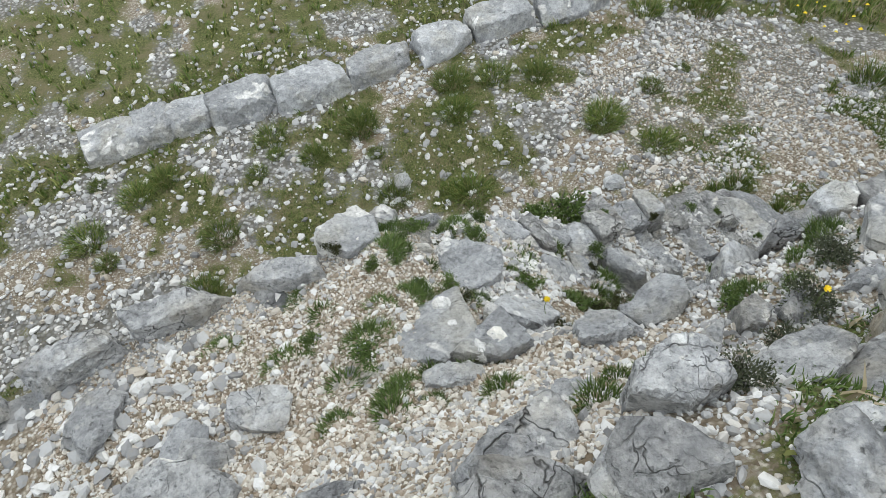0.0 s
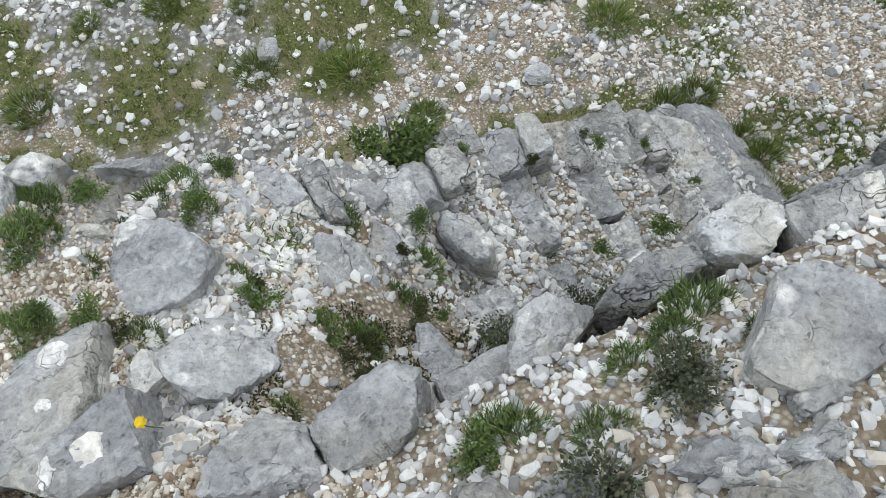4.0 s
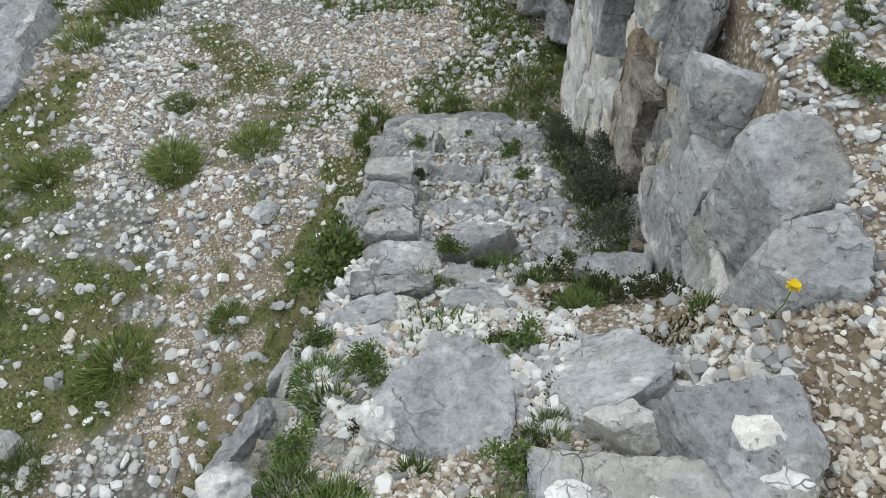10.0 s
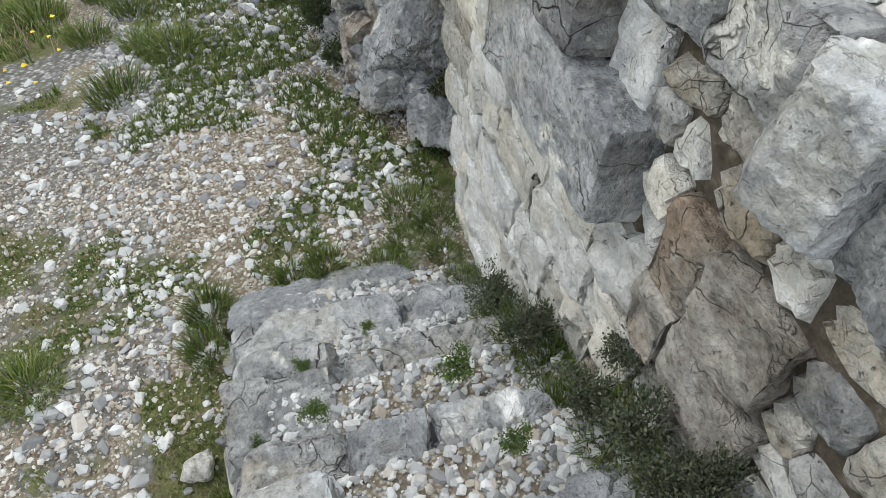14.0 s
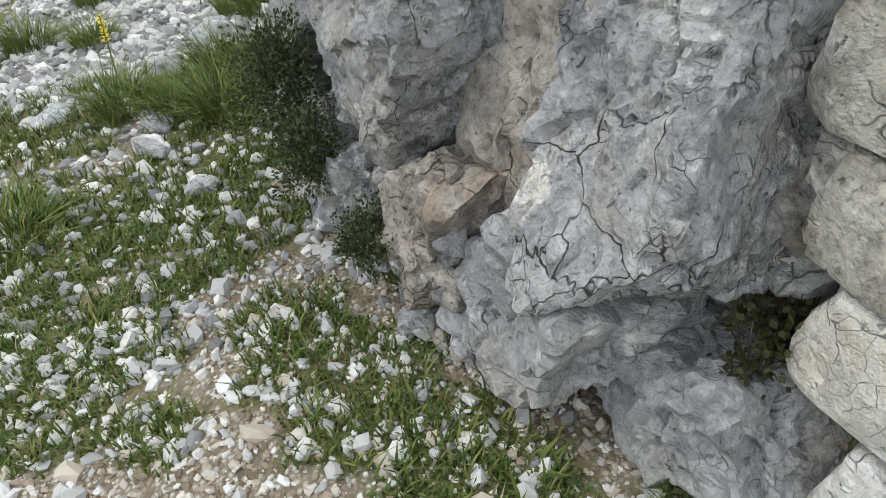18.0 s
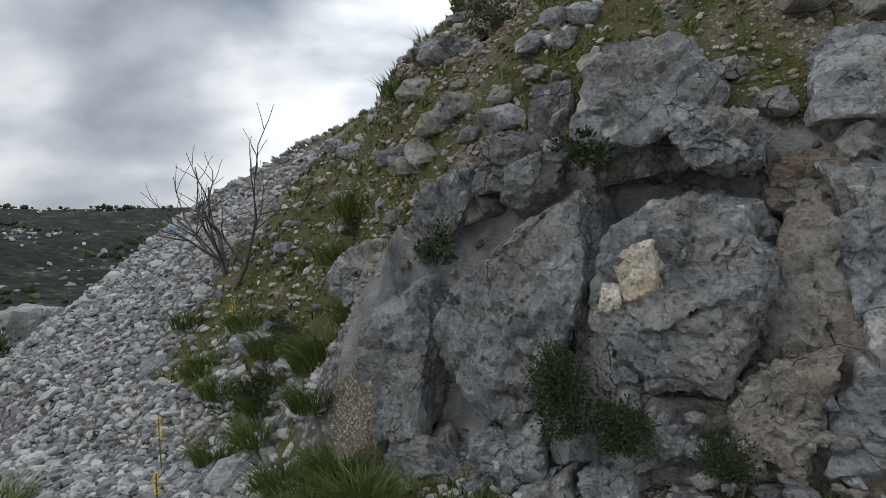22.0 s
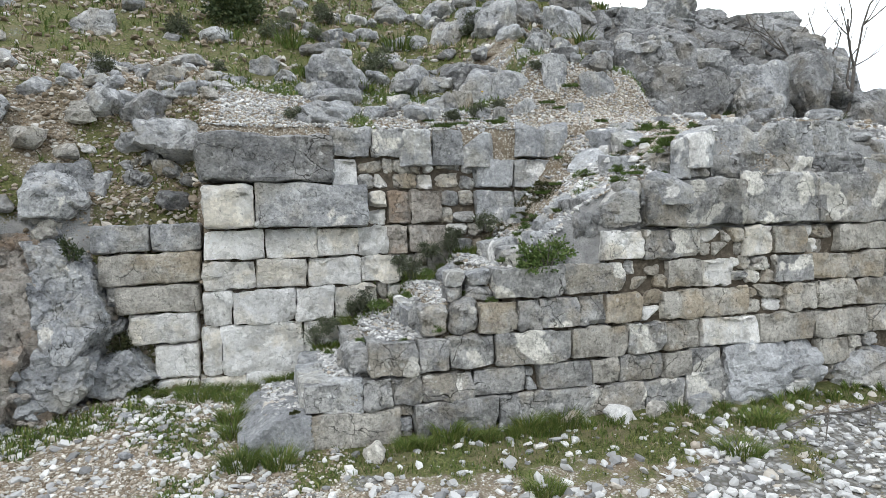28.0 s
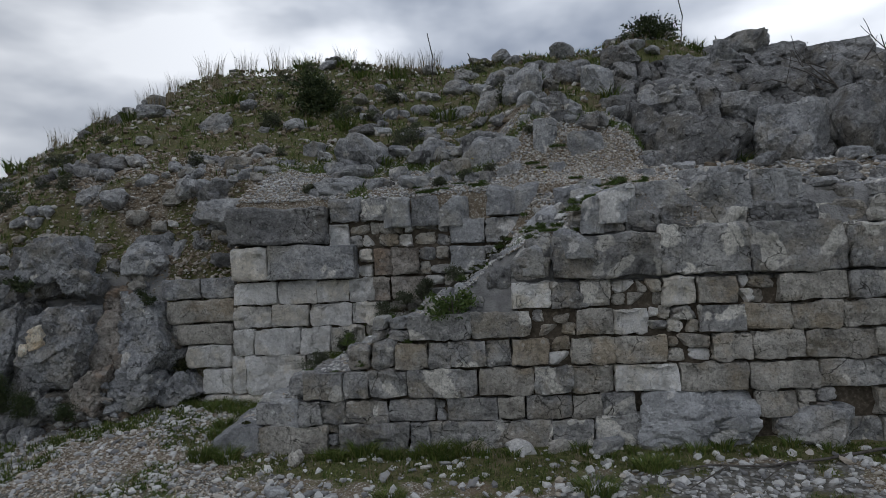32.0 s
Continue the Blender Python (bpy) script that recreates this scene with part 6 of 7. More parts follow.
stuff("near_scree", pebbles("near_scree", scatter(4500, -5.6, -2.2, -1.2, 1.0, 0.015, 0.09, 10, bare, 2.6), SCREE, 10), "grey and white stones below the outcrop", "scree")


# ---- grass and herbs ----
def turf_blades(name, count, x0, x1, y0, y1, tall, seed, label, material, avoid=None, width=0.0035):
    r = random.Random(seed)
    blades, tries = [], 0
    while len(blades) < count and tries < count * 6:
        tries += 1
        x, y = r.uniform(x0, x1), r.uniform(y0, y1)
        rim = min(x - x0, x1 - x, y - y0, y1 - y) if x1 - x0 > 7 else 9.0
        if rim < 1.2 and rim + 0.5 * fbm(x * 1.2, y * 1.2, 4.4, 3) < 1.0 * r.random():
            continue
        if avoid and avoid(x, y) or turf_here(x, y) < 0.02:
            continue
        z = ground_z(x, y) - 0.01
        for _ in range(5):
            a = r.uniform(0, math.tau)
            ln = tall * r.uniform(0.4, 1.2)
            root = Vector((x + r.gauss(0, 0.02), y + r.gauss(0, 0.02), z))
            lean = Vector((math.cos(a), math.sin(a), 0)) * ln * r.uniform(0.2, 0.9)
            side = Vector((math.sin(a), -math.cos(a), 0)) * width * r.uniform(0.7, 1.4)
            blades.append((root, side, lean, ln))
    stuff(name, blade_cloud(name, blades, material), label, "grass")


no_stair = lambda x, y: x > -0.15 and y > -0.1 or y > 1.25
turf_blades("field_turf", 56000, -4.2, 9.0, -5.6, 2.4, 0.055, 31, "short green turf among the gravel", GRASS, no_stair)
turf_blades("far_turf", 20000, -14, 11, -12, -3.2, 0.14, 32, "green meadow grass beyond the field", GRASS, None, 0.009)
turf_blades("meadow", 40000, -14, -3, -8, -1.0, 0.15, 36, "green meadow grass with yellow flowers", GRASS, None, 0.007)
turf_blades("dry_meadow", 9000, -14, -2.4, -9, -1.0, 0.24, 37, "straw-coloured dead stalks in the meadow", DRY, None, 0.005)
turf_blades("dry_field", 5000, -3.4, 6.6, -4.6, 1.2, 0.06, 38, "straw-coloured dead grass in the field turf", DRY, no_stair, 0.003)
turf_blades("dry_hill", 8000, -9, 8.5, 1.6, 9.5, 0.12, 39, "straw-coloured dead grass on the hillside", DRY, None, 0.006)
stuff("terrace_crumbs", pebbles("terrace_crumbs", scatter(12000, 2.75, 4.6, 0.1, 1.38, 0.004, 0.014, 17), EARTHY, 17), "brown soil crumbs among the terrace chips", "gravel")
stuff("ledge_gravel", pebbles("ledge_gravel", scatter(6000, 4.5, 10.5, 0.3, 1.9, 0.015, 0.09, 18, None, 2.6), PEBBLE, 18), "pale limestone gravel along the ledge above the wall", "gravel")
turf_blades("path_herbs", 13000, -3.4, -0.1, -1.2, 1.2, 0.035, 40, "low fresh green herbs beside the path", LUSH, None, 0.006)
stuff("path_stones", pebbles("path_stones", scatter(2600, -2.6, 0.0, -0.9, 1.2, 0.015, 0.075, 16, lambda x, y: 0.9 if turf_here(x, y) > 0 else 0.25, 2.4), PEBBLE, 16), "white broken stones lying in the grass beside the path", "gravel")
turf_blades("stair_turf", 14000, 0.0, 5.4, 0.08, 2.3, 0.05, 33, "short grass in the joints of the stair", LUSH)
turf_blades("hill_turf", 44000, -10, 10, 0.6, 10.5, 0.10, 34, "thin grass over the hillside", GRASS, None, 0.007)
turf_blades("outcrop_turf", 9000, -7.5, -1.2, -1.2, 1.1, 0.10, 35, "grass below the outcrop", GRASS, None, 0.004)


r4 = random.Random(91)
verts, faces = [], []
for i in range(800):
    x, y = r4.uniform(-14, -3.2), r4.uniform(-8, -1.2)
    if r4.random() > 0.25 + 0.75 * (fbm(x * 0.5, y * 0.5, 3.0, 3) > 0.05):
        continue
    z, s, b = ground_z(x, y) + r4.uniform(0.10, 0.2), r4.uniform(0.015, 0.035), len(verts)
    for k in range(5):
        a = math.tau * k / 5 + x
        verts.append((x + math.cos(a) * s, y + math.sin(a) * s, z + 0.3 * s * math.sin(a * 2)))
    faces.append((b, b + 1, b + 2, b + 3, b + 4))
stuff("meadow_flowers", mesh_of("meadow_flowers", verts, faces, YELLOW), "small yellow flowers dotted through the meadow grass", "flowers")


def tuft_kind(name, label, me, group):
    ob = tagged(new(name, me), label, "grass tuft", group)
    return ob


def plant_many(first, spots, seed, low=0.8, high=1.25):
    """Copies of a plant at rows of x, y; the first spot takes the original."""
    r = random.Random(seed)
    for i, spot in enumerate(spots):
        x, y = spot[:2]
        z = spot[2] if len(spot) > 2 else ground_z(x, y)
        m = pose(x, y, z, 0, 0, r.uniform(0, 360))
        ob = first if i == 0 else copy_thing(first, m)
        s = r.uniform(low, high)
        ob.matrix_basis = m @ Matrix.Diagonal((s, s, s, 1))


G1 = "grass tufts in the field"
plant_many(tuft_kind("grass_tuft", "dense dark green grass tuft", tuft_mesh("grass_tuft", 1, 620, 0.14, 0.15, GRASS, 0.85, 0.003), G1),
           [(2.12, -1.74), (0.19, -1.87), (2.76, -2.02), (2.58, -3.36), (1.54, -2.91), (0.42, -2.92), (-0.62, -2.08), (2.68, -2.71), (3.66, -3.30), (3.28, -3.03), (4.56, -2.49), (0.91, -3.17), (5.57, -3.93), (5.21, -3.52), (3.63, -3.60), (2.67, -3.19), (1.40, -3.31), (5.68, -2.75), (4.87, -3.6), (5.83, -3.17), (3.94, -3.14), (3.85, -0.48), (4.9, -1.9), (1.7, -1.0), (-1.2, -2.2), (3.3, -0.85), (0.0, -1.2), (2.05, -1.66), (2.22, -1.80), (2.66, -3.28), (1.62, -2.84), (0.30, -1.80)], 41, 0.45, 1.45)
plant_many(tuft_kind("grass_tuft", "grass tuft at the foot of the wall", tuft_mesh("wall_tuft", 2, 120, 0.06, 0.13, GRASS, 0.55), "grass tufts along the wall"),
           [(0.9 + 0.23 * i + 0.1 * math.sin(i * 7.0), -0.24 - 0.08 * math.sin(i * 3.1)) for i in range(22)], 42, 0.6, 1.4)
plant_many(tuft_kind("grass_tuft", "short bright green grass tuft among the terrace chips", tuft_mesh("terrace_tuft", 12, 170, 0.055, 0.07, LUSH, 0.8, 0.003), "grass tufts on the terrace"),
           [(3.34, 0.78), (3.38, 1.0), (3.62, 1.24), (3.9, 1.18), (3.98, 1.28), (3.92, 0.8), (4.05, 0.55), (3.5, 0.3), (3.42, 0.45), (3.2, 0.2), (2.95, 1.2), (2.7, 0.98), (2.5, 0.8), (3.0, 0.74), (4.1, 1.0), (3.75, 1.16), (2.2, 0.9), (1.7, 0.7), (1.25, 0.9), (0.75, 0.8)], 48, 0.7, 1.4)
patch = tuft_kind("herb_patch", "soft bright green herb patch growing in the chips", tuft_mesh("herb_patch", 14, 900, 0.08, 0.042, LUSH, 1.0, 0.0018), "herb patches on the terrace")
plant_many(patch, [(3.89, 1.17), (3.95, 1.23), (3.81, 1.33), (3.88, 0.83), (3.95, 0.84), (3.64, 0.67), (3.59, 0.66), (3.79, 0.68), (4.07, 0.36), (4.12, 0.40), (3.88, -0.06), (3.93, -0.06), (3.52, 0.18), (3.59, 0.30), (3.63, 0.33), (3.45, 0.10), (3.32, 0.78), (3.02, 0.63), (2.80, 0.92), (2.70, 1.0), (2.47, 0.87), (2.25, 1.14), (3.11, 0.15), (3.06, 0.28), (2.36, 0.70), (2.34, 0.62), (1.92, 1.53), (2.05, 1.55), (2.02, 1.65), (2.21, 1.67), (1.72, 1.61), (1.82, 1.50), (2.43, 1.56), (2.39, 1.60), (3.55, 1.45), (3.2, 1.68), (3.1, 1.75), (3.4, 1.8), (4.3, 0.75), (4.55, 0.5), (4.45, 0.95), (4.2, 1.2), (3.30, 0.60), (2.60, 0.42)], 49, 0.7, 1.35)
plant_many(tuft_kind("foot_grass", "rank green grass strip along the foot of the front wall", tuft_mesh("foot_grass", 15, 420, 0.10, 0.20, GRASS, 0.7, 0.003), "grass along the front wall"),
           [(1.0 + 0.19 * i + 0.07 * math.sin(i * 5.1), -0.20 - 0.05 * math.sin(i * 2.3)) for i in range(8)] + [(-0.20, 0.25), (-0.21, 0.45), (-0.15, -0.22), (0.1, -0.25)], 50, 0.6, 1.1)
plant_many(tuft_kind("long_grass", "long arching grass clump below the outcrop", tuft_mesh("long_grass", 3, 420, 0.17, 0.34, GRASS, 1.0, 0.0035), "long grass below the outcrop"),
           [(-4.65, 0.2), (-4.35, 0.75), (-4.55, 1.05), (-4.1, 0.70), (-4.3, 0.45), (-5.2, 1.7, 0.1), (-5.0, 1.9, 0.35), (-5.7, 2.0), (-5.4, 2.4), (-5.8, 1.55), (-4.9, 0.85), (-5.0, 1.3), (-5.6, 1.3), (-5.9, 1.8), (-6.2, 2.1), (-6.0, 1.2), (-6.5, 1.7), (-5.5, 1.9), (-6.8, 2.4), (-7.0, 1.9), (-5.3, 2.2), (-6.2, 0.1), (-6.6, -0.4), (-7.3, 0.2)], 43, 0.75, 1.2)
plant_many(tuft_kind("rank_grass", "rank grass clump against the rear wall", tuft_mesh("rank_grass", 4, 460, 0.12, 0.15, GRASS, 0.8, 0.0022), "grass along the rear wall"),
           [(-0.35, 1.15), (-0.1, 1.12), (0.12, 1.16), (0.35, 1.17), (0.6, 1.18), (0.85, 1.18), (1.05, 1.2), (1.3, 1.16), (1.5, 1.2), (-0.6, 1.25), (-0.85, 1.2), (-1.0, 1.25), (-0.5, 1.0), (-0.25, 0.92), (-0.05, 0.75), (0.2, 1.2), (1.75, 1.2), (1.95, 1.22)], 44, 0.7, 1.25)
plant_many(tuft_kind("meadow_clump", "tall green meadow clump with dry tips", tuft_mesh("meadow_clump", 5, 380, 0.26, 0.36, GRASS, 0.8, 0.005), "clumps beyond the outcrop"),
           [(-3.0, -0.9), (-3.5, -0.4), (-3.9, -0.75), (-4.4, -1.3), (-5.2, -1.9), (-6.2, -2.6), (-7.5, -2.2), (-4.9, -0.9), (-5.6, -1.2), (-8.5, -3.5), (-2.4, -3.2), (-1.6, -3.4), (-10, -1.5), (-11, -3)], 45, 0.7, 1.2)
spots = []
r3 = random.Random(77)
while len(spots) < 90:
    x, y = r3.uniform(-8, 8), r3.uniform(1.9, 8.5)
    if turf_here(x, y) > 0.0 and not (2.0 < x < 4.6 and y < 3.0):
        spots.append((x, y))
plant_many(tuft_kind("hill_tuft", "olive green grass tuft on the hillside", tuft_mesh("hill_tuft", 6, 150, 0.13, 0.22, GRASS, 0.7, 0.006), "grass tufts on the hill"), spots, 46, 0.7, 1.5)
plant_many(tuft_kind("dry_grass", "tall dry grass on the skyline", tuft_mesh("dry_grass", 7, 90, 0.22, 0.62, DRY, 0.25, 0.004), "dry grass on the skyline"),
           [(0.95, 6.3), (1.2, 6.5), (0.7, 6.6), (-0.2, 6.8), (-0.9, 6.9), (-1.6, 7.0), (-2.3, 6.9), (-3.0, 6.9), (-3.7, 6.8), (-4.4, 6.9), (-5.2, 6.6), (-6.0, 6.4), (1.5, 6.8), (-2.6, 5.9), (-3.4, 5.6), (-4.3, 5.2), (-5.0, 5.0)], 47, 0.7, 1.15)


def herb(name, label, seed, dims, leaf, count, material, group, category="herb"):
    """A low leafy plant: a ragged mound of leaves on thin stems."""
    ob = thing(name, label, category, group)
    part("foliage", leaf_ball_mesh(name + "_foliage", seed, count, dims, leaf, material, 0.12), ob)
    r = random.Random(seed)
    runs = []
    for _ in range(7):
        a = r.uniform(0, math.tau)
        tip = Vector((math.cos(a) * dims[0] * 0.35, math.sin(a) * dims[1] * 0.35, dims[2] * r.uniform(0.4, 0.8)))
        runs.append([(Vector((0, 0, -0.03)), dims[0] * 0.022), (tip * 0.5 + Vector((0, 0, dims[2] * 0.1)), dims[0] * 0.014), (tip, dims[0] * 0.006)])
    for run in runs[:4]:
        part("stem", stem_mesh(name + "_stem", [run], BARK, 4), ob)
    return ob


plant_many(herb("spurge", "bright green leafy cushion growing in a joint", 51, (0.15, 0.14, 0.08), 0.012, 1100, LUSH, "green cushions on the wall"),
           [(1.05, 0.02, 0.53), (1.30, 0.02, 0.60), (1.55, 0.1, 0.84), (1.75, 0.0, 0.80), (2.05, 0.02, 1.04), (2.62, 0.2, 1.30), (3.35, 0.06, 1.78), (0.55, 0.55, 0.40), (0.75, 0.22, 0.52), (1.15, 0.25, 0.85), (1.45, 0.85, 0.98), (1.0, 0.8, 0.72), (2.95, 0.72, 1.82), (3.05, 0.30, 1.83), (3.35, 0.15, 1.98), (3.42, 0.66, 2.10), (3.55, 0.62, 2.13), (3.72, 0.40, 2.18), (3.95, 0.95, 2.32), (4.15, 0.75, 2.30), (2.35, 0.95, 1.46), (2.25, 0.5, 1.36), (1.9, 0.12, 1.10), (3.25, 1.62, 2.50), (2.5, 1.55, 2.45), (2.95, 0.1, 1.72)], 52, 0.5, 1.15)
big = herb("broom", "bright green feathery bush rooted in the stair's edge", 53, (0.46, 0.34, 0.30), 0.03, 1500, LUSH, "", "bush")
big.matrix_basis = pose(2.20, -0.05, 1.02)
plant_many(herb("thyme", "grey-green woody cushion plant between stones", 54, (0.22, 0.20, 0.12), 0.012, 1700, THYME, "grey-green cushions"),
           [(2.28, 1.75), (0.85, 1.22, 0.62), (0.62, 1.15, 0.50), (1.3, 1.25, 1.05), (1.6, 1.18, 1.12), (1.85, 1.2, 1.28), (2.6, 1.85), (3.1, 2.0), (2.0, 1.6), (1.2, 1.7), (0.4, 1.6)], 55, 0.7, 1.3)


def shrub(name, label, seed, dims, leaf, count, material, at, group="", tilt=0.0):
    ob = herb(name, label, seed, dims, leaf, count, material, group, "shrub")
    ob.matrix_basis = pose(*at, tilt, 0, seed * 40)
    return ob


shrub("cliff_shrub", "dark green shrub hanging from a crack in the rock", 61, (0.36, 0.30, 0.56), 0.018, 5200, SHRUB, (-2.90, 0.80, 0.10), "", 12)
shrub("cliff_shrub", "dark green shrub spreading low on the rock", 62, (0.40, 0.26, 0.30), 0.018, 3400, SHRUB, (-2.62, 0.82, 0.05), "", 12)
shrub("cliff_shrub", "small olive shrub in a rock crack", 63, (0.34, 0.26, 0.22), 0.016, 2200, SHRUB, (-2.22, 0.86, -0.02))
shrub("cliff_shrub", "wispy olive plant between the rocks", 64, (0.3, 0.25, 0.3), 0.03, 500, SHRUB, (-3.78, 1.05, 0.92))
shrub("cliff_shrub", "low dark bush below the outcrop", 65, (0.34, 0.3, 0.2), 0.03, 800, SHRUB, (-2.9, 1.1, 1.42))
shrub("crevice_shrub", "dark mossy plant filling the gap beside the slabs", 72, (0.3, 0.25, 0.5), 0.025, 1400, MOSS, (-1.12, 1.42, 0.2))
shrub("crevice_shrub", "dark green plant at the foot of the slabs", 73, (0.4, 0.25, 0.25), 0.025, 900, SHRUB, (-1.0, 1.3, 0.0))
shrub("wall_shrub", "grey-green plant hanging on the rock beside the slabs", 66, (0.26, 0.2, 0.2), 0.025, 600, SHRUB, (-1.42, 1.2, 1.22))
for i, (x, z) in enumerate(((0.5, 0.40), (0.92, 0.66), (1.38, 0.94), (1.78, 1.16), (2.15, 1.36))):
    shrub("stair_shrub", "dark grey-green bushy plant growing at the foot of the rear wall", 80 + i, (0.28, 0.20, 0.20), 0.014, 1700, THYME, (x, 1.13, z), "plants along the rear wall")
spots = []
r7 = random.Random(23)
while len(spots) < 34:
    x, y = r7.uniform(-6.5, 3.2), r7.uniform(1.9, 6.4)
    if turf_here(x, y) > -0.1 and not (0.4 < x and y < 2.6):
        spots.append((x, y))
plant_many(herb("hill_shrub", "low olive-green shrub among the hillside stones", 74, (0.40, 0.36, 0.24), 0.022, 1500, THYME, "low shrubs on the hill", "shrub"), spots, 75, 0.5, 1.25)
shrub("hill_bush", "round dark green juniper bush on the hillside", 67, (0.78, 0.7, 0.95), 0.05, 4200, SHRUB, (-0.15, 4.2, 3.95))
shrub("crown_bush", "dark scrub on the rocky crown of the hill", 68, (1.2, 0.8, 0.55), 0.05, 3200, SHRUB, (5.8, 6.7, 5.75))
shrub("scree_shrub", "dark green shrub on the scree", 69, (0.6, 0.5, 0.32), 0.04, 1500, SHRUB, (-6.0, 1.6, -0.4))
shrub("valley_scrub", "brown-green scrub beside the scree", 70, (2.2, 1.6, 1.4), 0.09, 4000, THYME, (-13.5, 2.6, -1.6))
shrub("valley_scrub", "dark scrub at the edge of the scree", 71, (1.8, 1.4, 1.0), 0.09, 3000, SHRUB, (-15, 0.5, -1.9))


def bare_tree(name, label, at, tall, seed, category="tree"):
    r = random.Random(seed)
    ob = thing(name, label, category, at=at)
    trunk, branches, twigs = [], [], []

    def grow(p, d, ln, rad, depth, into):
        run = [(p, rad)]
        for i in range(3):
            d = (d + Vector((r.gauss(0, 0.16), r.gauss(0, 0.16), r.gauss(0.06, 0.1)))).normalized()
            p = p + d * ln / 3
            run.append((p, rad * (1 - 0.14 * (i + 1))))
        into.append(run)
        if depth:
            for _ in range(3 if depth > 1 else 2):
                s = (d + Vector((r.gauss(0, 0.55), r.gauss(0, 0.55), r.gauss(0.1, 0.3)))).normalized()
                grow(run[r.choice((2, 3))][0], s, ln * r.uniform(0.55, 0.8), rad * 0.55, depth - 1, branches if depth > 1 else twigs)

    for k in range(3):
        grow(Vector((r.gauss(0, 0.05), r.gauss(0, 0.05), -0.1)), Vector((r.gauss(-0.25, 0.3), r.gauss(0, 0.3), 1)).normalized(), tall * 0.5, tall * 0.016, 3, trunk)
    for run in trunk:
        part("trunk", stem_mesh(name + "_trunk", [run], BARK), ob)
    for run in branches:
        part("branch", stem_mesh(name + "_branch", [run], BARK, 4), ob)
    for run in twigs:
        part("twig", stem_mesh(name + "_twig", [run], BARK, 3), ob)


bare_tree("bare_tree", "small leafless tree leaning over the scree", (-7.7, 2.9, 0.2), 2.0, 3)
bare_tree("bare_tree", "leafless thorny shrub on the crags", (7.62, 2.2, 2.35), 2.2, 8)


def flower_spike(name, label, at, tall, seed, group):
    r = random.Random(seed)
    ob = thing(name, label, "flower", group, at=at)
    lean = Vector((r.gauss(0, 0.05), r.gauss(0, 0.05), 1)) * tall
    part("stalk", stem_mesh(name + "_stalk", [[(Vector((0, 0, -0.03)), 0.006), (lean * 0.5, 0.005), (lean, 0.003)]], LUSH, 5), ob)
    verts, faces = [], []
    for i in range(70):
        k = r.uniform(0.55, 1.0)
        a = r.uniform(0, math.tau)
        out = Vector((math.cos(a), math.sin(a), r.uniform(-0.1, 0.6))).normalized()
        side = out.cross(Vector((0, 0, 1))) * 0.006
        p = lean * k
        b = len(verts)
        ln = 0.035 * (1.25 - k * 0.5)
        verts += [p, p + out * ln * 0.6 + side, p + out * ln, p + out * ln * 0.6 - side]
        faces.append((b, b + 1, b + 2, b + 3))
    part("petals", mesh_of(name + "_petals", verts, faces, YELLOW), ob, None, "clear yellow petals")


for i, (x, y, z, tall) in enumerate(((-4.30, 1.42, 1.18, 0.32), (-6.3, 0.95, -0.75, 0.45), (-5.3, 0.2, -0.7, 0.42), (-8.9, -2.6, -1.4, 0.5), (-9.8, -3.4, -1.6, 0.5), (-8.2, -3.8, -1.45, 0.5), (-10.5, -4.6, -1.75, 0.5), (-7.4, -4.4, -1.3, 0.45), (-9.2, -5.4, -1.55, 0.5), (-6.6, -3.4, -1.2, 0.4), (-11.5, -5.6, -1.9, 0.55), (-6.8, 2.2, 0.0, 0.5))):
    flower_spike("yellow_asphodel", "tall yellow flower spike on a green stalk", (x, y, z if i < 3 else ground_z(x, y)), tall, 300 + i, "yellow flower spikes")


def dandelion(at, seed):
    r = random.Random(seed)
    ob = thing("dandelion", "small yellow dandelion on a thin stalk", "flower", "dandelions", at=at)
    part("stalk", stem_mesh("dandelion_stalk", [[(Vector((0, 0, -0.12)), 0.002), (Vector((0.01, 0, -0.05)), 0.0018), (Vector((0, 0, 0)), 0.0018)]], LUSH, 4), ob)
    verts, faces = [], []
    for i in range(40):
        a, up = r.uniform(0, math.tau), r.uniform(0.05, 1.2)
        out = Vector((math.cos(a), math.sin(a), up)).normalized() * 0.015
        side = Vector((-math.sin(a), math.cos(a), 0)) * 0.003
        b = len(verts)
        verts += [Vector((0, 0, 0)) - side, Vector((0, 0, 0)) + side, out + side, out - side]
        faces.append((b, b + 1, b + 2, b + 3))
    part("flower_head", mesh_of("dandelion_head", verts, faces, YELLOW), ob, None, "round yellow flower head")


cable = thing("fallen_branch", "long thin dry branch lying along the foot of the wall", "branch")
run = [(Vector((x, y, ground_z(x, y) + 0.035 + 0.02 * math.sin(x * 9))), 0.014 - 0.0025 * i) for i, (x, y) in enumerate(((5.75, -0.36), (5.2, -0.5), (4.7, -0.56), (4.25, -0.6), (3.85, -0.72)))]
part("branch", stem_mesh("fallen_branch", [run], BARK, 6), cable)
for a, b in (((4.9, -0.54), (4.6, -0.8)), ((4.4, -0.6), (4.0, -0.95))):
    part("twig", stem_mesh("fallen_twig", [[(Vector((*a, ground_z(*a) + 0.04)), 0.007), (Vector((*b, ground_z(*b) + 0.03)), 0.004)]], BARK, 5), cable)
dandelion((3.18, 1.18, 2.50), 1)
dandelion((2.38, 1.80, 2.80), 2)
dandelion((2.72, 1.68, 2.62), 3)

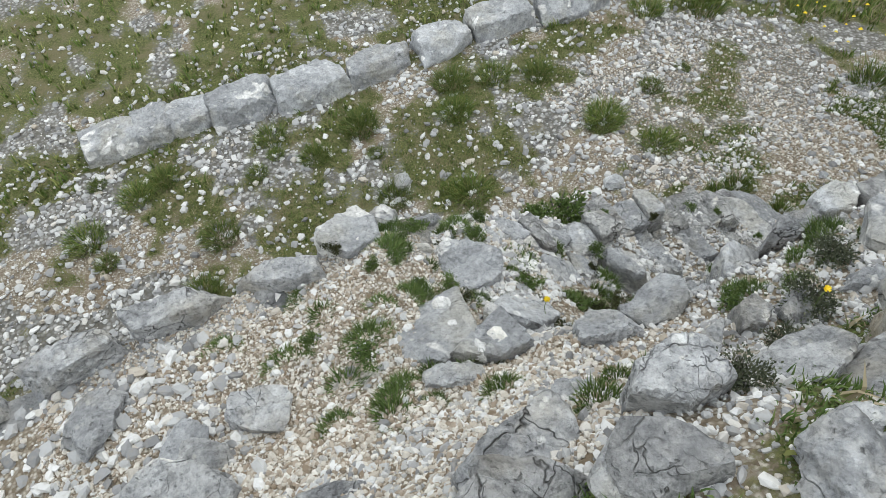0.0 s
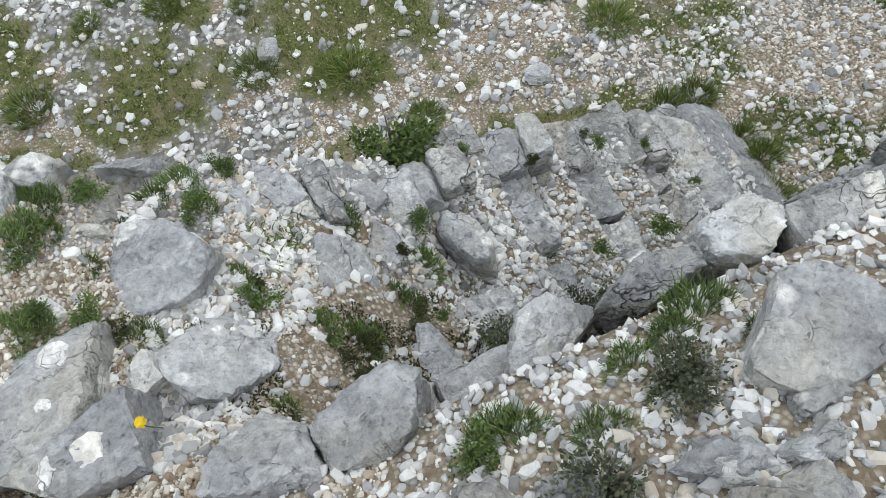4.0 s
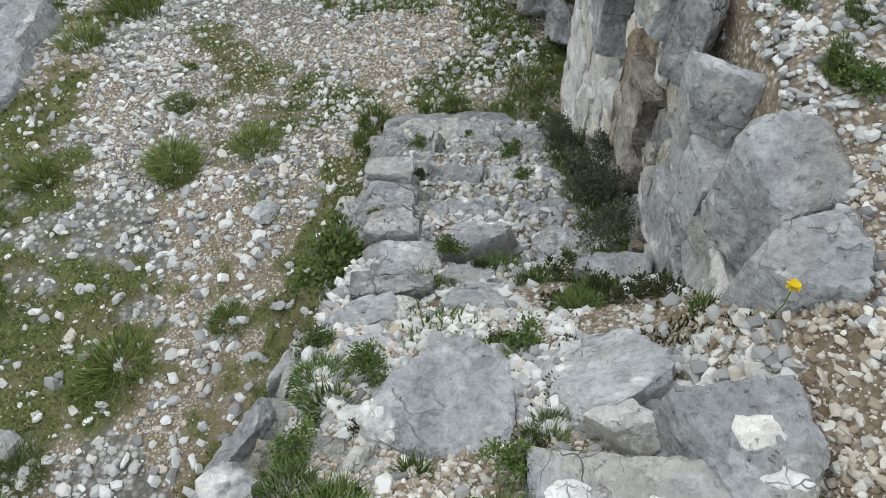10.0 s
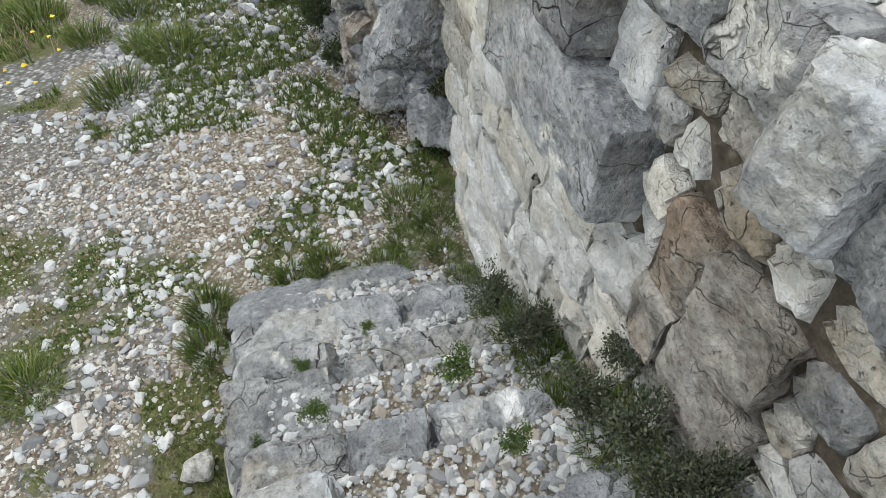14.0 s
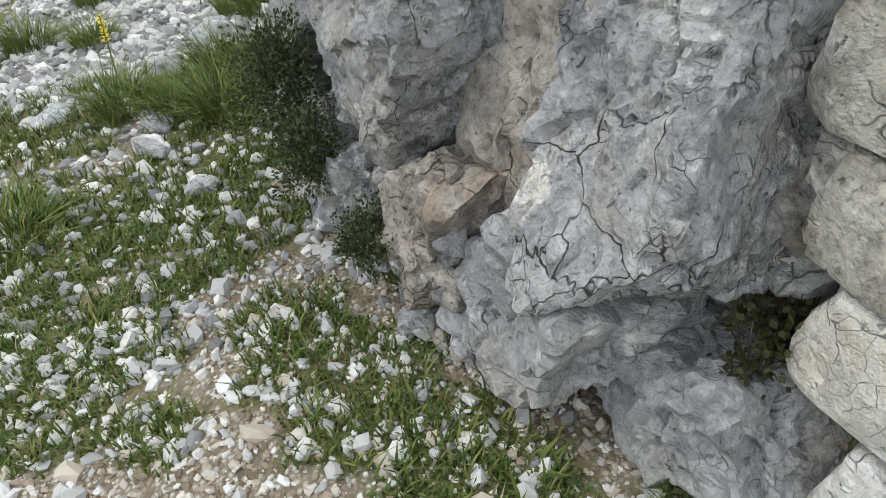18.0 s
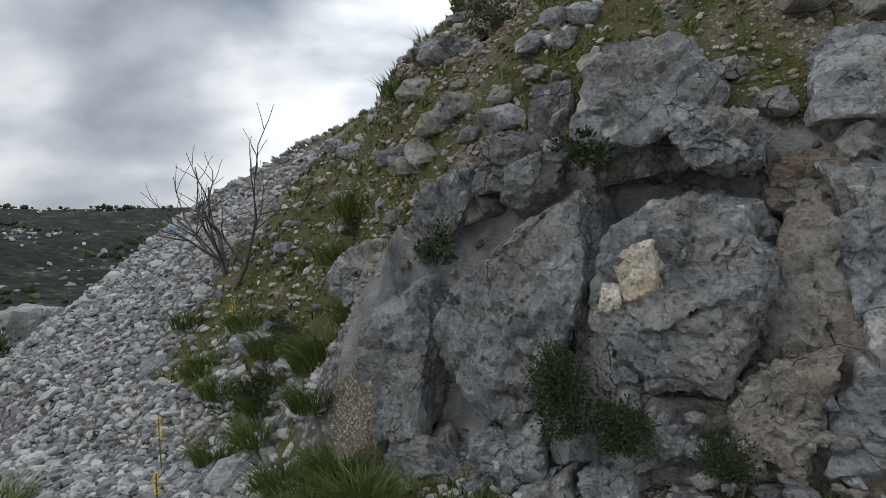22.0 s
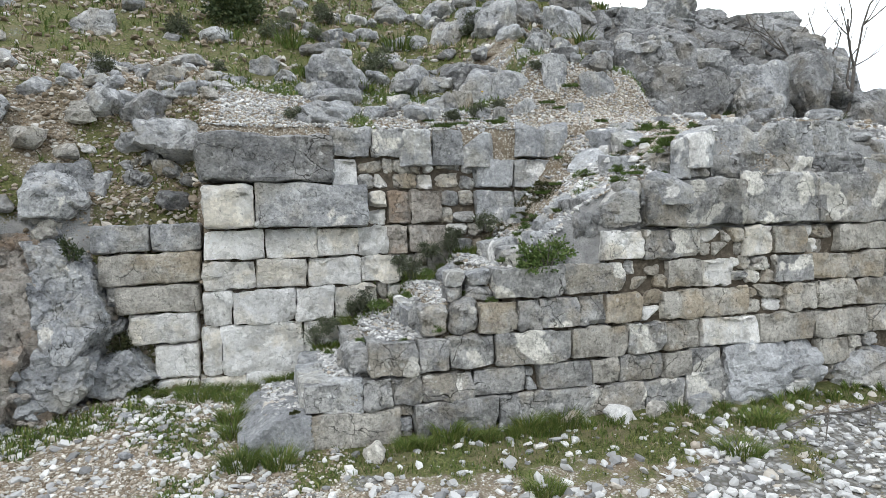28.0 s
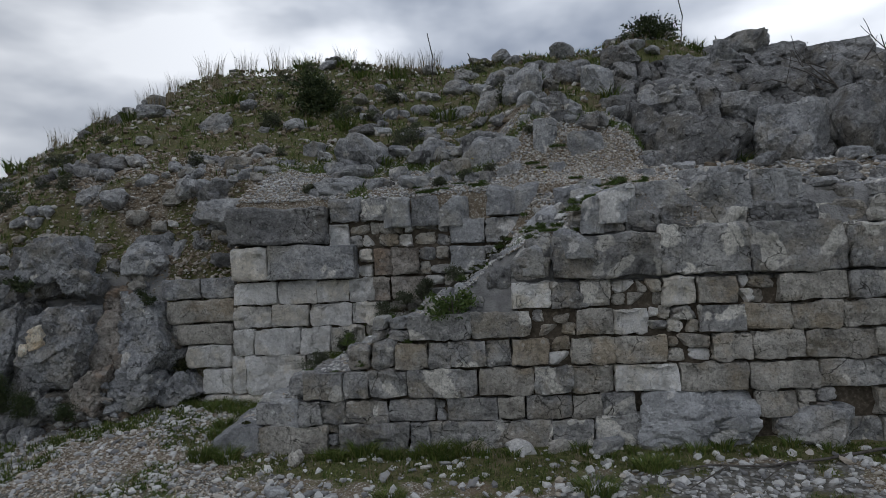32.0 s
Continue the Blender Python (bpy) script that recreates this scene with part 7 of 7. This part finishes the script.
# dry flower stalks on the hilltop
for i, (x, y, tall) in enumerate(((1.60, 5.6, 0.95), (6.3, 6.6, 0.9), (6.9, 6.4, 0.5), (2.3, 6.2, 0.4), (-6.4, 5.8, 0.3))):
    z = ground_z(x, y)
    ob = thing("dry_stalk", "single dry flower stalk standing on the hilltop", "dry stalk", "dry stalks", at=(x, y, z))
    part("stalk", stem_mesh("dry_stalk", [[(Vector((0, 0, -0.05)), 0.016), (Vector((0.05, 0, tall * 0.5)), 0.012), (Vector((-0.04, 0, tall)), 0.009)]], BARK, 5), ob)

# moss cushions
r6 = random.Random(8)
blades = []
for _ in range(5000):
    x, y = r6.uniform(2.25, 3.1), r6.uniform(0.82, 1.28)
    if fbm(x * 4, y * 4, 2.0, 3) < -0.1:
        continue
    a = r6.uniform(0, math.tau)
    blades.append((Vector((x, y, ground_z(x, y) - 0.004)), Vector((math.sin(a), -math.cos(a), 0)) * 0.004, Vector((math.cos(a), math.sin(a), 0)) * 0.015, r6.uniform(0.01, 0.03)))
stuff("moss_mat", blade_cloud("moss_mat", blades, MOSS), "dark brown-green moss carpeting the soil between the slabs", "moss")
for i, (x, y, z, s) in enumerate(((3.86, 0.22, 2.22, 0.09), (2.78, 1.05, 1.78, 0.13), (2.66, 1.02, 1.72, 0.10), (2.72, 1.16, 1.80, 0.12), (1.59, 0.31, 1.10, 0.06), (0.22, -0.1, 0.13, 0.06), (2.86, 1.14, 1.86, 0.10), (2.95, 0.68, 1.82, 0.12), (3.2, 0.82, 1.96, 0.12), (3.36, 0.72, 2.05, 0.10), (2.42, 0.92, 1.50, 0.10), (2.6, 0.98, 1.62, 0.13), (2.4, 0.62, 1.44, 0.09), (3.3, 0.3, 1.92, 0.10), (3.48, 1.2, 2.30, 0.12), (3.05, 1.15, 1.98, 0.12))):
    me = leaf_ball_mesh("moss_cushion", 400 + i, 700, (s * 1.2, s, s * 0.5), 0.010, MOSS, 0.3)
    tagged(new("moss_cushion", me), "dark brown-green moss cushion between the stones", "moss", "moss cushions").location = (x, y, z - 0.02)
tagged(new("litter", block_mesh("litter", 0.16, 0.08, 0.07, leaf_material("blue_plastic", (0.1, 0.3, 0.6), (0.12, 0.36, 0.7), (0.2, 0.45, 0.75)), 0.3, 0.01, 0.03)), "scrap of light blue plastic on the scree", "litter").location = (-11.2, 4.9, ground_z(-11.2, 4.9) + 0.06)
